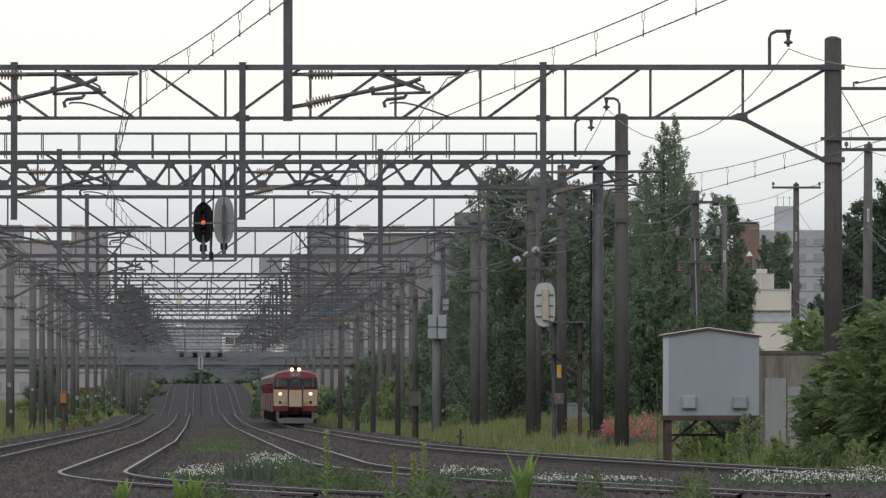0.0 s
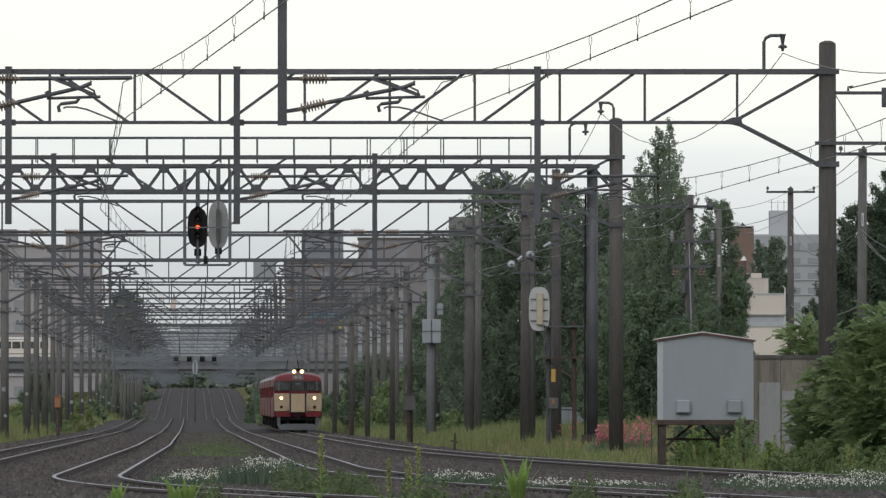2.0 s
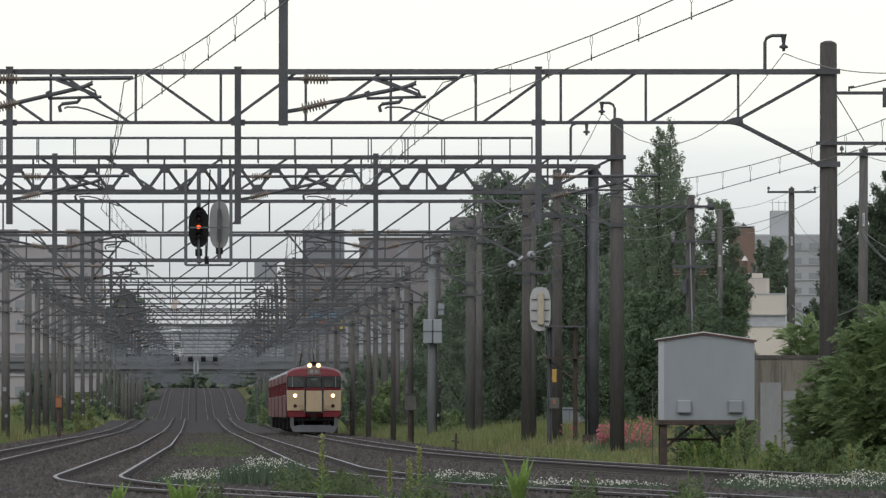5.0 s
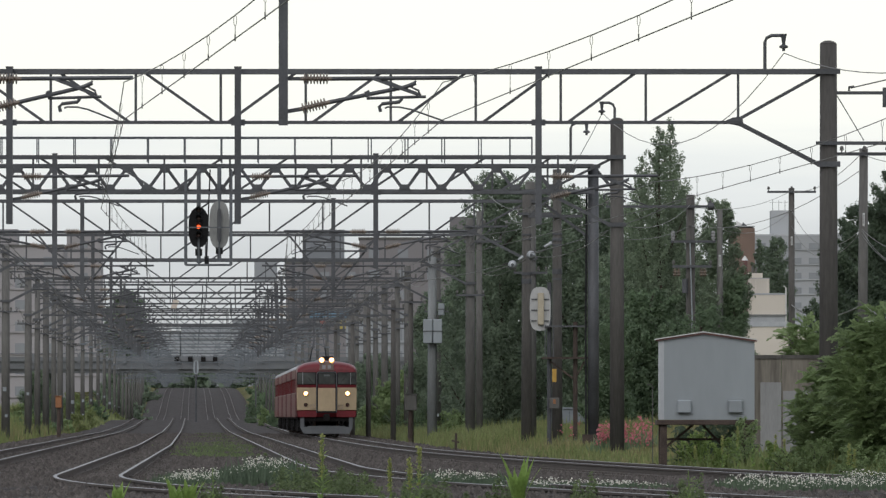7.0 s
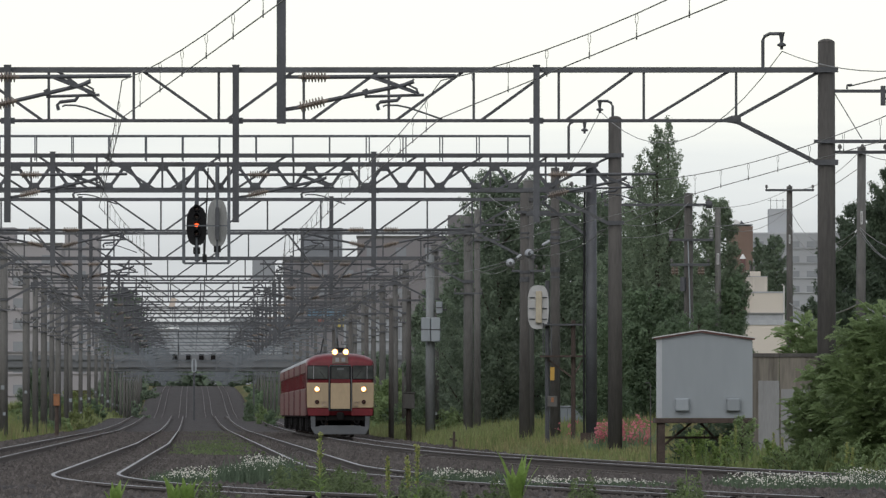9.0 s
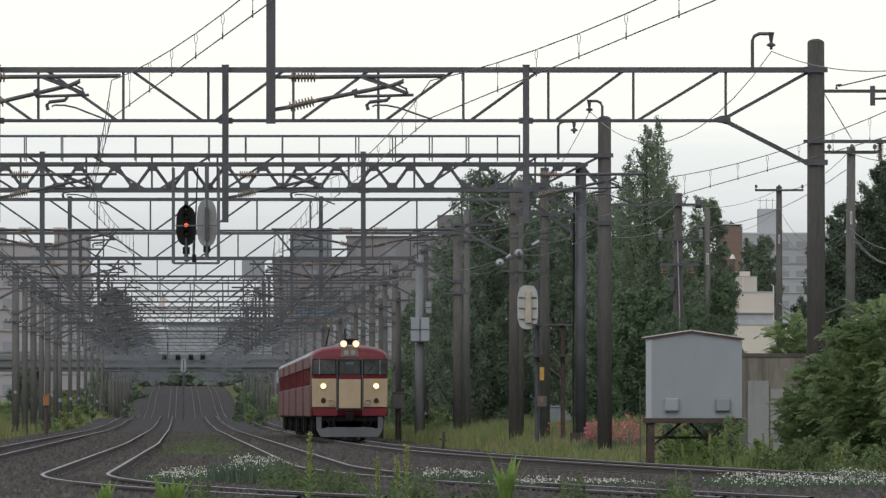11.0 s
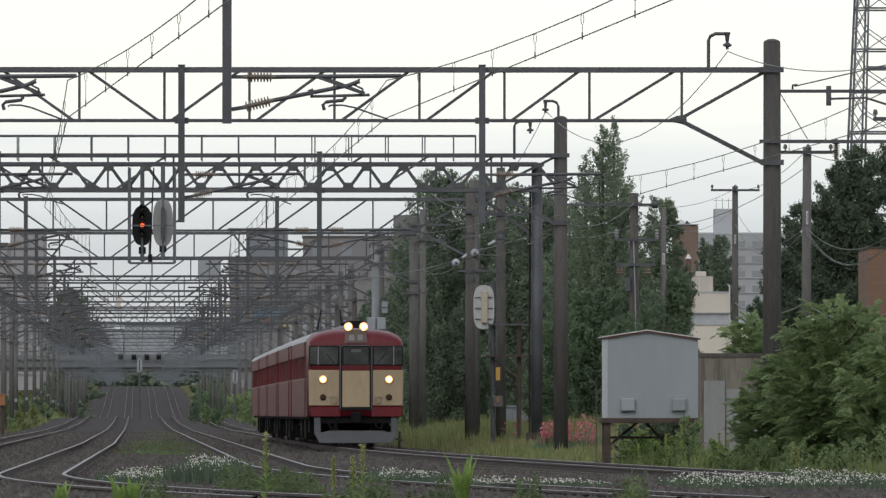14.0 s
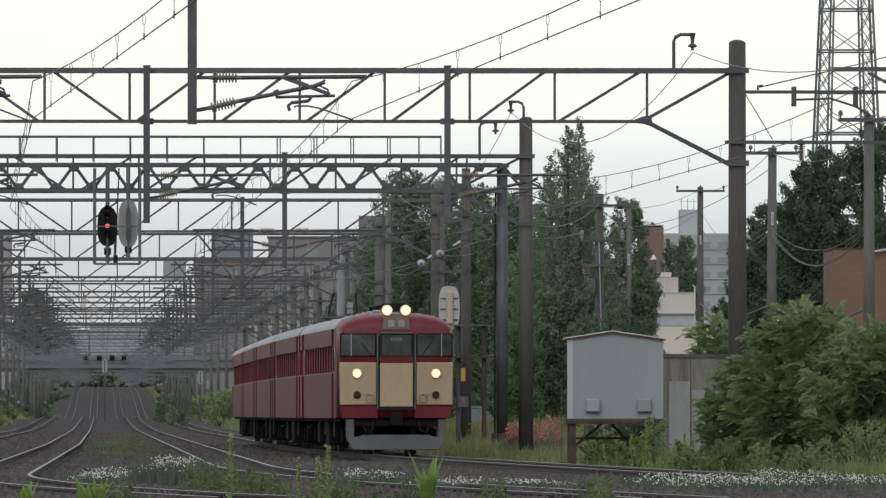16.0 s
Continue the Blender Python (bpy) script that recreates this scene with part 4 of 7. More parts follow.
part("conduit", rod(B(), [(0.02, -0.21, 2.878), (0.05, -0.21, 4.478), (0.02, -0.21, 5.678), (-0.02, -0.21, 7.078)], 0.022, 8), M_HUT, up_, "white cable conduit")
for x_ in (-0.62, 0.80):
    part("post_insulator", lathe(B(), (x_, -0.19, 7.15), (x_, -0.19, 7.50), [(0, 0.06), (0.15, 0.05), (0.2, 0.085), (0.4, 0.06), (0.5, 0.085), (0.7, 0.06), (0.8, 0.08), (1, 0.04)], 10), M_WALLPALE, up_, "pale grey post insulator")
part("arm_drum", lathe(B(), (0.60, -0.26, 8.36), (0.84, -0.26, 8.36), [(0, 0.05), (0.1, 0.13), (0.9, 0.13), (1, 0.05)], 12), M_STEEL, up_, "dark round fitting on the crossarm")
for x_ in (-0.55, -0.42, 0.38, 0.50):
    part("hanging_insulator", lathe(B(), (x_, -0.19, 6.205), (x_, -0.19, 5.88), [(0, 0.02), (0.15, 0.02), (0.2, 0.06), (0.4, 0.045), (0.5, 0.075), (0.7, 0.05), (0.8, 0.08), (1, 0.03)], 8), M_INSUL, up_, "brown hanging insulator")
part("transformer_can", rod(B(), [(-0.2, -0.16, 5.30), (-0.2, -0.16, 5.80)], 0.10, 10), M_STEEL, up_)
poles_.append(round_pole("utility_pole", "thin grey pole in front of dark trees", 10.138, 300, 8.488, 0.13, M_CONC_GREY, [], UP))
round_pole("utility_pole", "square-topped grey pole at the tree edge", 1.434, 325, 9.068, 0.15, M_CONC_GREY, [(7.858, 0.6, 0.9, 3)], UP)
round_pole("utility_pole", "grey pole carrying white transformer boxes", -0.452, 345, 7.638, 0.22, M_POLE_PALE, [(7.281, 0.5, 1.2, 3)], UP)
poles_.append(round_pole("utility_pole", "dark brown pole with a bracket arm", 3.552, 255, 8.629, 0.17, M_CONC, [(7.17, 0.9, 0.8, 3)], UP))
poles_.append(round_pole("utility_pole", "dark concrete pole with crossarms by the track", 2.674, 262, 8.026, 0.18, M_CONC, [(7.412, 0.3, 0.9, 3)], UP))


def pole_fittings(pole, x_mid, r, plates=(), straps=()):
    """White number strips and dark steel straps on a pole."""
    for z, h, w in plates:
        part("number_strip", plate(B(), [(x_mid - w / 2, z - h / 2), (x_mid + w / 2, z - h / 2), (x_mid + w / 2, z + h / 2), (x_mid - w / 2, z + h / 2)], -r - 0.02, -r + 0.03), M_SIGNBACK, pole, "white strip with a faded marking")
        part("marking_bar", block(B(), (x_mid, -r - 0.022, z), (w * 0.4, 0.006, h * 0.7)), M_WALLPALE, pole)
    for z, h in straps:
        part("strap", lathe(B(), (x_mid, 0, z - h / 2), (x_mid, 0, z + h / 2), [(0, r * 0.9), (0, r + 0.012), (1, r + 0.012), (1, r * 0.9)], 14), M_STEEL, pole, smooth=False)


pole_fittings(poles_[0], 0.0, 0.125, plates=[(7.99, 0.36, 0.07)])
pole_fittings(poles_[1], 0.05, 0.125, plates=[(6.35, 0.36, 0.06)])
pole_fittings(poles_[2], 0.0, 0.108, plates=[(6.63, 0.42, 0.10)])
pole_fittings(poles_[3], 0.0, 0.145, straps=[(6.62, 0.06), (6.45, 0.10), (6.28, 0.05), (5.45, 0.16), (5.22, 0.06)])
pole_fittings(poles_[4], 0.0, 0.152, straps=[(6.75, 0.05), (6.60, 0.05), (5.50, 0.10), (5.26, 0.16)])
for at_x, yy in ((-3.641, 400), (-2.258, 372), (-1.376, 350), (-4.745, 430), (-6.159, 470)):
    round_pole("utility_pole", "thin dark pole in the verge beside the line", at_x, yy, 6.2, 0.13, M_CONC, [(5.8, 0.5, 0.5, 3)], UP)


M_SIGNCASE = mat("cream_enamel", (0.32, 0.284, 0.212), 0.5, var=0.14, scale=5)


def oblong_sign():
    """White oblong back of a signal on the pole beside the track, with its small platform."""
    y = 250
    th = thing("trackside_signal", "white oblong back of a trackside signal with a service platform", "signal", Matrix.Translation((2.966, y, 0)))
    part("backing_plate", plate(B(), oval(0, 4.221, 0.64, 1.34, 24, 3.2), -0.02, 0.02), M_SIGNBACK, th)
    part("lamp_case", block(B(), (0.02, -0.08, 4.221), (0.19, 0.14, 0.98)), M_SIGNCASE, th, "cream lamp case", bevel=0.02)
    for k in range(3):
        zz = 4.514 - k * 0.33
        for s in (-1, 1):
            part("strap", bar(B(), (0.1 * s, -0.04, zz), (0.27 * s, -0.04, zz), 0.03), M_STEEL, th)
    part("mast", rod(B(), [(0.28, 0.12, -0.4), (0.28, 0.12, 5.031)], 0.07, 10), M_STEEL, th)
    part("platform", block(B(), (0.75, 0.0, 2.721), (1.4, 0.5, 0.06)), M_RUST, th)
    part("platform", block(B(), (0.8, 0.0, 3.687), (1.3, 0.4, 0.05)), M_STEEL, th)
    part("ladder", bar(bar(B(), (0.15, -0.1, 2.721), (0.15, -0.1, 3.738), 0.03), (0.4, -0.1, 2.721), (0.4, -0.1, 3.738), 0.03), M_STEEL, th)
    part("platform_brace", bar(bar(B(), (0.3, 0, 2.618), (1.05, 0, 2.066), 0.05), (1.35, 0, 2.618), (1.05, 0, 2.066), 0.05), M_RUST, th)
    part("outer_mast", rod(B(), [(1.07, 0, -0.4), (1.07, 0, 3.824)], 0.07, 10), M_RUST, th)
    part("relay_box", block(B(), (0.43, -0.10, 1.342), (0.30, 0.2, 0.34)), M_CONC_GREY, th, bevel=0.02)
    part("box_lamp", block(B(), (0.43, -0.21, 1.393), (0.08, 0.02, 0.14)), M_ORANGE, th)
    part("yellow_plate", block(B(), (0.43, -0.12, 2.187), (0.13, 0.02, 0.40)), M_YELLOW, th, "yellow marker plate")


oblong_sign()


def box_on_post(x, y, z, w, h, label, material):
    th = thing("cable_box", label, "cable box", Matrix.Translation((x, y, land(y))), "trackside cable boxes")
    part("post", rod(B(), [(0, 0.1, -0.5), (0, 0.1, z)], 0.10, 10), M_RUST, th)
    part("case", block(B(), (0, 0, z), (w, 0.35, h)), material, th, bevel=0.03)
    part("lid", block(B(), (0, 0, z + h / 2 + 0.02), (w + 0.06, 0.41, 0.04)), material, th)


box_on_post(-1.376, 349, 1.507, 0.52, 0.68, "grey cable box on a post beside the track", M_CONC_GREY)


def transformer_boxes():
    """Grey boxes strapped to the pole that carries them."""
    for x, z, w, h in ((-0.639, 4.5, 0.39, 1.02), (-0.225, 4.5, 0.39, 1.02), (-0.071, 5.423, 0.27, 0.50)):
        th = thing("pole_box", "pale grey equipment box strapped to a pole", "equipment box", Matrix.Translation((x, 344.6, z)), "boxes on the pole")
        part("case", block(B(), (0, 0, 0), (w, 0.4, h)), M_HUT, th, bevel=0.03)
        part("strap", bar(B(), (-w / 2 - 0.02, -0.21, 0), (w / 2 + 0.02, -0.21, 0), 0.02, 0.05), M_STEEL, th)


transformer_boxes()


def disc_insulator(x, y, z):
    th = thing("disc_insulator", "white glass disc insulator on a tensioned cable", "insulator", Matrix.Translation((x, y, z)), "white disc insulators")
    part("disc", lathe(B(), (0, -0.06, 0), (0, 0.06, 0), [(0, 0.05), (0.15, 0.12), (0.25, 0.10), (0.5, 0.145), (0.8, 0.10), (1, 0.04)], 16), M_HUTPALE, th, smooth=True)
    part("cap", rod(B(), [(0, -0.11, 0), (0, -0.05, 0)], 0.05, 10), M_STEEL, th)
    part("rod", rod(B(), [(-0.9, 0.2, -0.30), (0, 0.06, 0), (0.5, 0.0, 0.18)], 0.015, 5), M_WIRE, th)


for x_, z_ in ((2.189, 5.712), (2.776, 6.015)):
    disc_insulator(x_, 258, z_)


def tube_insulator(a, b):
    th = thing("tube_insulator", "white tube insulator on a tensioned cable", "insulator", Matrix.Translation(a))
    d = Vector(b) - Vector(a)
    part("tube", lathe(B(), (0, 0, 0), d, [(0, 0.02), (0.06, 0.05), (0.94, 0.05), (1, 0.02)], 10), M_HUTPALE, th, smooth=True)
    part("end_cap", lathe(B(), -d * 0.12, d * 0.02, [(0, 0.02), (1, 0.035)], 8), M_STEEL, th)
    part("end_cap", lathe(B(), d * 0.98, d * 1.12, [(0, 0.035), (1, 0.02)], 8), M_STEEL, th)


tube_insulator((3.19, 258, 6.27), (3.43, 258, 6.42))
tube_insulator((2.38, 258, 5.86), (2.53, 258, 5.98))


def marker_post(x, y, top, label):
    """Oblong white marker on a thin post between two tracks."""
    th = thing("track_marker", label, "marker", Matrix.Translation((x, y, land(y))))
    part("post", rod(B(), [(0, 0, -0.4), (0, 0, top)], 0.09, 8), M_STEEL, th)
    part("plate", plate(B(), oval(0, top - 0.5, 0.46, 1.2, 16, 3), -0.14, -0.10), M_HUT, th)
    part("plate_bar", block(B(), (0, -0.16, top - 0.5), (0.10, 0.03, 1.0)), M_STEEL, th)


marker_post(-21.097, 700, 5.547 - 0.55, "white oblong marker on a dark post between tracks")
marker_post(-12.94, 700, 4.05, "white oblong marker on a post beside the outer track")


def stake(x, y, h, label):
    th = thing("trackside_stake", label, "stake", Matrix.Translation((x, y, ground_z(x, y))), "stakes in the verge")
    part("stem", rod(B(), [(0, 0, -0.3), (0.02, 0, h)], 0.05, 6, 0.04), M_RUST, th)
    part("cross_piece", bar(B(), (-0.12, -0.05, h * 0.78), (0.12, -0.05, h * 0.72), 0.06), M_RUST, th)


stake(0.398, 262, 1.05, "dark wooden stake in the grass verge")
stake(-4.75, 420, 1.9, "thin dark stake beside the track")
box_on_post(-18.759, 400, 1.608, 0.30, 0.55, "orange equipment box on a post in the verge", M_ORANGE)


M_CABINET = mat("blue_grey_sheet", (0.1445, 0.1658, 0.1827), 0.55, var=0.15, scale=2, bump=0.1)


def trackside_cabinet(x, y, z, w, h):
    th = thing("trackside_cabinet", "low blue-grey equipment cabinet in the grass", "cabinet", Matrix.Translation((x, y, z)))
    part("case", block(B(), (0, 0, h / 2), (w, 0.6, h)), M_CABINET, th, bevel=0.02)
    part("lid", block(B(), (0, 0, h + 0.03), (w + 0.08, 0.68, 0.06)), M_CABINET, th)
    part("door_seam", bar(B(), (0, -0.31, 0.05), (0, -0.31, h - 0.05), 0.015), M_STEEL, th)
    part("plinth", block(B(), (0, 0, -0.2), (w, 0.6, 0.4)), M_CONC_GREY, th)


trackside_cabinet(4.62, 300, 0.64, 1.5, 0.56)


def street_lamp(x, y, z):
    th = thing("street_lamp", "pale street lamp head above the shrubs", "street lamp", Matrix.Translation((x, y, 0)))
    part("column", rod(B(), [(0.9, 0, -0.3), (0.9, 0, z - 0.5), (0.7, 0, z - 0.12), (0.2, 0, z)], 0.05, 8), M_CONC_GREY, th)
    part("lamp_head", lathe(B(), (0.25, 0, z + 0.02), (-0.25, 0, z - 0.04), [(0, 0.04), (0.2, 0.08), (0.6, 0.09), (0.9, 0.06), (1, 0.02)], 12), M_WHITE, th, smooth=True)


street_lamp(10.773, 205, 3.314)


def hanging_plate(x, y, z):
    th = thing("hanging_plate", "small pale plate hung askew on a gantry beam", "plate", Matrix.Translation((x, y, z)))
    part("board", plate(B(), [(-0.22, -0.24), (0.1, -0.26), (0.26, 0.2), (-0.06, 0.26)], -0.02, 0.02), M_BEIGE_SIGN, th)
    part("hook", bar(B(), (0.08, 0, 0.2), (0.05, 0, 0.55), 0.03), M_STEEL, th)


M_BEIGE_SIGN = mat("faded_board", (0.42, 0.36, 0.31), 0.7, var=0.2, scale=4)
hanging_plate(-15.265, 465.7, 7.288)


def standpipe(x, y, z0, z1):
    """A thin pale pipe with a short elbow, on the hut's landing."""
    th = thing("standpipe", "thin pale pipe with a bent top beside the hut", "pipe", Matrix.Translation((x, y, 0)))
    part("pipe", rod(B(), [(0, 0, z0), (0, 0, z1 - 0.05), (-0.03, 0, z1), (-0.12, 0, z1)], 0.011, 8), M_CONC_GREY, th)
    part("foot", block(B(), (0, 0, z0 + 0.03), (0.14, 0.14, 0.06)), M_RUST, th)


standpipe(4.657, 182, -0.15, 1.66)


# ---- plants ----
def leaf_mesh(name, pts, nrm, size, material, long=1.5, corners=4):
    """Many small pointed leaves at pts and facing nrm, a rhombus or, far off, a triangle each."""
    n = len(pts)
    rng = np.random.default_rng(n)
    nrm = nrm / np.linalg.norm(nrm, axis=1, keepdims=True)
    ref = rng.normal(size=(n, 3))
    a = np.cross(nrm, ref)
    a /= np.linalg.norm(a, axis=1, keepdims=True)
    b = np.cross(nrm, a)
    s = (np.asarray(size) * rng.uniform(0.6, 1.4, n))[:, None]
    v = np.stack([pts - a * s * long / 2, pts + b * s / 2 + nrm * s * 0.12, pts + a * s * long / 2, pts - b * s / 2 + nrm * s * 0.12], 1).reshape(-1, 3)
    if corners == 3:
        v = v.reshape(-1, 4, 3)[:, [0, 1, 2]].copy()
        v[:, 1] = pts + b * s * 0.9 + nrm * s * 0.12
        v = v.reshape(-1, 3)
    f = np.arange(corners * n).reshape(-1, corners)
    me = bpy.data.meshes.new(name)
    me.from_pydata(v.tolist(), [], f.tolist())
    me.materials.append(material)
    return me


def spray_mesh(name, pts, way, length, material):
    """Compound leaves: each a drooping stalk with seven pairs of pointed leaflets."""
    n = len(pts)
    rng = np.random.default_rng(n + 7)
    d = way / np.linalg.norm(way, axis=1, keepdims=True)
    side = np.cross(d, np.array([0, 0, 1.0]) + rng.normal(0, 0.35, (n, 3)))
    side /= np.linalg.norm(side, axis=1, keepdims=True)
    up = np.cross(side, d)
    size = (length * rng.uniform(0.6, 1.25, n))[:, None]
    quads = []
    for k in range(7):
        q = 0.16 + 0.84 * k / 6
        spot = pts + d * size * q - np.array([0, 0, 1.0]) * size * 0.38 * q * q
        for s in (-1, 1):
            ax = side * s * 0.80 + d * 0.6 - up * 0.25 + rng.normal(0, 0.12, (n, 3))
            wide = np.cross(ax, up)
            L, w = size * 0.34 * (1.0 - 0.35 * q), size * 0.080
            quads.append(np.stack([spot, spot + ax * L * 0.45 + wide * w, spot + ax * L, spot + ax * L * 0.45 - wide * w], 1))
    v = np.concatenate(quads).reshape(-1, 3)
    me = bpy.data.meshes.new(name)
    me.from_pydata(v.tolist(), [], np.arange(len(v)).reshape(-1, 4).tolist())
    me.materials.append(material)
    return me


PROFILES = {
    "poplar": ((0, 0.5), (0.08, 0.85), (0.3, 1.0), (0.5, 0.82), (0.65, 0.62), (0.80, 0.44), (0.92, 0.20), (1.0, 0.02)),
    "oval": ((0, 0.6), (0.15, 0.9), (0.4, 1.0), (0.65, 0.95), (0.85, 0.80), (0.95, 0.62), (1.0, 0.38)),
    "round": ((0, 0.6), (0.15, 0.88), (0.4, 1.0), (0.6, 0.94), (0.75, 0.80), (0.87, 0.58), (0.95, 0.36), (1.0, 0.12)),
    "bush": ((0, 0.9), (0.25, 1.0), (0.5, 1.0), (0.75, 0.88), (0.92, 0.66), (1.0, 0.42)),
}


def envelope(shape, q):
    rows = PROFILES[shape]
    for (a, u), (b, v) in zip(rows, rows[1:]):
        if q <= b:
            return u + (v - u) * (q - a) / (b - a)
    return rows[-1][1]


def tree(name, label, x, y, top, width, shape, n, leaf, material, clump=0.45, trunk_r=0.16, bare=0.05, seed=1, category="tree", depth=0.8):
    """Tapered trunk with limbs and a crown of leafy sprays along rising branches, with gaps and an uneven outline; top is the crown's height."""
    rng = np.random.default_rng(seed)
    z0 = land(y) - 0.35
    height = top - z0
    th = thing(name, label, category, Matrix.Translation((x, y, z0)), "trees and shrubs beside the line")
    fine = category == "tree" and y > 255
    if fine:
        n, leaf = int(n * 1.3), leaf * 0.90
    count = int(min(420, max(30, 1.1 * width * height / (clump * clump))))
    foot, tip, girth = np.zeros((count, 3)), np.zeros((count, 3)), np.zeros(count)
    for k in range(count):
        q = bare + (1 - bare) * (1 - (1 - (k + rng.uniform(0, 1)) / count) ** 1.1)
        span = width / 2 * envelope(shape, q) * rng.uniform(0.62, 1.22)
        a = rng.uniform(0, math.tau)
        rise = {"poplar": 1.5, "oval": 0.95, "round": 0.95, "bush": 0.75}[shape] * span * rng.uniform(0.6, 1.4)
        tip[k] = (math.cos(a) * span, math.sin(a) * span * depth, q * height)
        foot[k] = (tip[k][0] * 0.08, tip[k][1] * 0.08, max(0.05, q * height - rise))
        girth[k] = clump * rng.uniform(0.6, 1.0) * {"poplar": 0.75, "oval": 1.1, "round": 0.9, "bush": 0.85}[shape] * (0.55 + 0.45 * envelope(shape, q))
    if category == "tree":
        part("trunk", rod(B(), [(0, 0, -0.2), (0.05, 0, height * 0.4), (0, 0.05, height * 0.93)], trunk_r, 8, 0.03), M_BARK, th, smooth=True)
    stems = B()
    for k in range(0, count, max(1, count // 12)):
        mid = foot[k] * 0.5 + tip[k] * 0.5 - np.array([0, 0, 0.06 * height * 0.1])
        rod(stems, [tuple(foot[k]), tuple(mid), tuple(tip[k] * 0.92 + foot[k] * 0.08)], trunk_r * 0.30, 5, 0.01)
        if category != "weeds":
            part("limb" if category == "tree" else "stem", stems, M_BARK, th)
            stems = B()
    if category == "weeds":
        tagged(part("stem", stems, M_BARK, th), kind="stuff")
    else:
        stems.free()
    length = np.linalg.norm(tip - foot, axis=1) * girth + girth * girth
    idx = rng.choice(count, n, p=length / length.sum())
    s = rng.uniform(0, 1, n) ** 0.6
    ball = rng.normal(size=(n, 3)) * np.array([1, 1, 0.9])
    mean = foot[idx] + (tip[idx] - foot[idx]) * s[:, None]
    pts = mean + ball * (girth[idx] * (0.75 - 0.5 * s) * 0.85)[:, None]
    out = pts * np.array([1, 1, 0])
    out /= np.linalg.norm(out, axis=1, keepdims=True) + 0.05
    nrm = ball * 0.8 + out * 0.7 + rng.normal(0, 0.45, (n, 3)) + np.array([0, -0.1, 0.7])
    keep = pts[:, 2] > 0.02
    if category == "shrub":
        pts, mean = pts[keep][::9], mean[keep][::9]
        way = (pts - mean) * 1.2 + pts * np.array([0.35, 0.35, 0.0]) + np.array([0, 0, 0.25]) + rng.normal(0, 0.16, pts.shape)
        cr = new("crown", spray_mesh("crown", pts, way, leaf * 5.5, material))
    else:
        cr = new("crown", leaf_mesh("crown", pts[keep], nrm[keep], leaf, material, 1.6, 3 if fine or y > 300 else 4))
    cr.parent = th
    return th


# wood behind the track: a tall poplar, a slim companion and dense broad crowns
tree("tall_tree", "tall dark green poplar with a narrow pointed crown", 7.903, 300, 11.55, 5.5, "poplar", 52000, 0.068, M_LEAF_POPLAR, 0.46, 0.2, 0.03, 3)
tree("tall_tree", "tall dark green poplar with a narrow pointed crown", 8.373, 302, 11.87, 3.5, "poplar", 26000, 0.068, M_LEAF_POPLAR, 0.46, 0.2, 0.03, 5)
tree("tall_tree", "tall dark green poplar with a narrow pointed crown", 7.364, 304, 10.6, 3.3, "poplar", 20000, 0.068, M_LEAF_POPLAR, 0.46, 0.2, 0.03, 6)
tree("tall_tree", "tall dark green poplar with a narrow pointed crown", 8.927, 306, 9.524, 2.2, "poplar", 24000, 0.068, M_LEAF_POPLAR, 0.46, 0.2, 0.03, 7)
tree("tall_tree", "slim dark green tree beside a taller poplar", 11.3, 314, 6.5, 1.6, "oval", 24000, 0.068, M_LEAF_POPLAR, 0.36, 0.16, 0.03, 8)
tree("tall_tree", "slim dark green tree beside a taller poplar", 10.5, 312, 9.218, 2.0, "oval", 36000, 0.068, M_LEAF_POPLAR, 0.36, 0.16, 0.03, 4)
for i, (at_x, yy, hh, ww) in enumerate(((2.403, 345, 11.25, 4.6), (4.248, 350, 11.1, 4.7), (6.05, 340, 10.4, 4.4), (7.162, 345, 9.8, 3.8),
                                     (1.648, 362, 9.7, 3.8), (7.761, 330, 7.463, 4.2), (0.812, 380, 8.496, 3.6), (-0.333, 402, 6.934, 2.8), (9.727, 335, 7.792, 3.6))):
    tree("broad_tree", "dense dark green broadleaf tree in the wood beside the railway", at_x, yy, hh, ww, "oval", 44000 if i < 4 else 30000, 0.085, M_LEAF_MID if i in (3, 5, 8) else M_LEAF_DARK, 0.55, 0.2, 0.02, 20 + i)
tree("broad_tree", "green broadleaf tree at the edge of the wood", 7.194, 285, 5.361, 3.0, "oval", 26000, 0.085, M_LEAF_MID, 0.36, 0.12, 0.02, 31)
tree("broad_tree", "green broadleaf tree behind the hut", 5.854, 282, 4.382, 2.2, "oval", 14000, 0.068, M_LEAF_MID, 0.36, 0.12, 0.02, 37)
tree("broad_tree", "green broadleaf tree behind the hut", 8.491, 270, 4.61, 2.8, "oval", 17000, 0.068, M_LEAF_MID, 0.36, 0.12, 0.02, 32)
tree("broad_tree", "green bushy tree in front of a slim dark tree", 10.66, 300, 6.0, 1.25, "oval", 12000, 0.075, M_LEAF_MID, 0.36, 0.12, 0.02, 38)
tree("broad_tree", "large round-crowned dark green tree by a brown building", 14.3, 270, 8.0, 3.5, "round", 60000, 0.075, M_LEAF_DEEP, 0.55, 0.25, 0.03, 39)
tree("broad_tree", "large round-crowned dark green tree by a brown building", 15.1, 262, 9.5, 4.6, "round", 100000, 0.075, M_LEAF_DEEP, 0.60, 0.25, 0.03, 33)
tree("broad_tree", "large round-crowned dark green tree by a brown building", 17.2, 268, 10.5, 5.4, "round", 90000, 0.075, M_LEAF_DEEP, 0.60, 0.25, 0.03, 34)
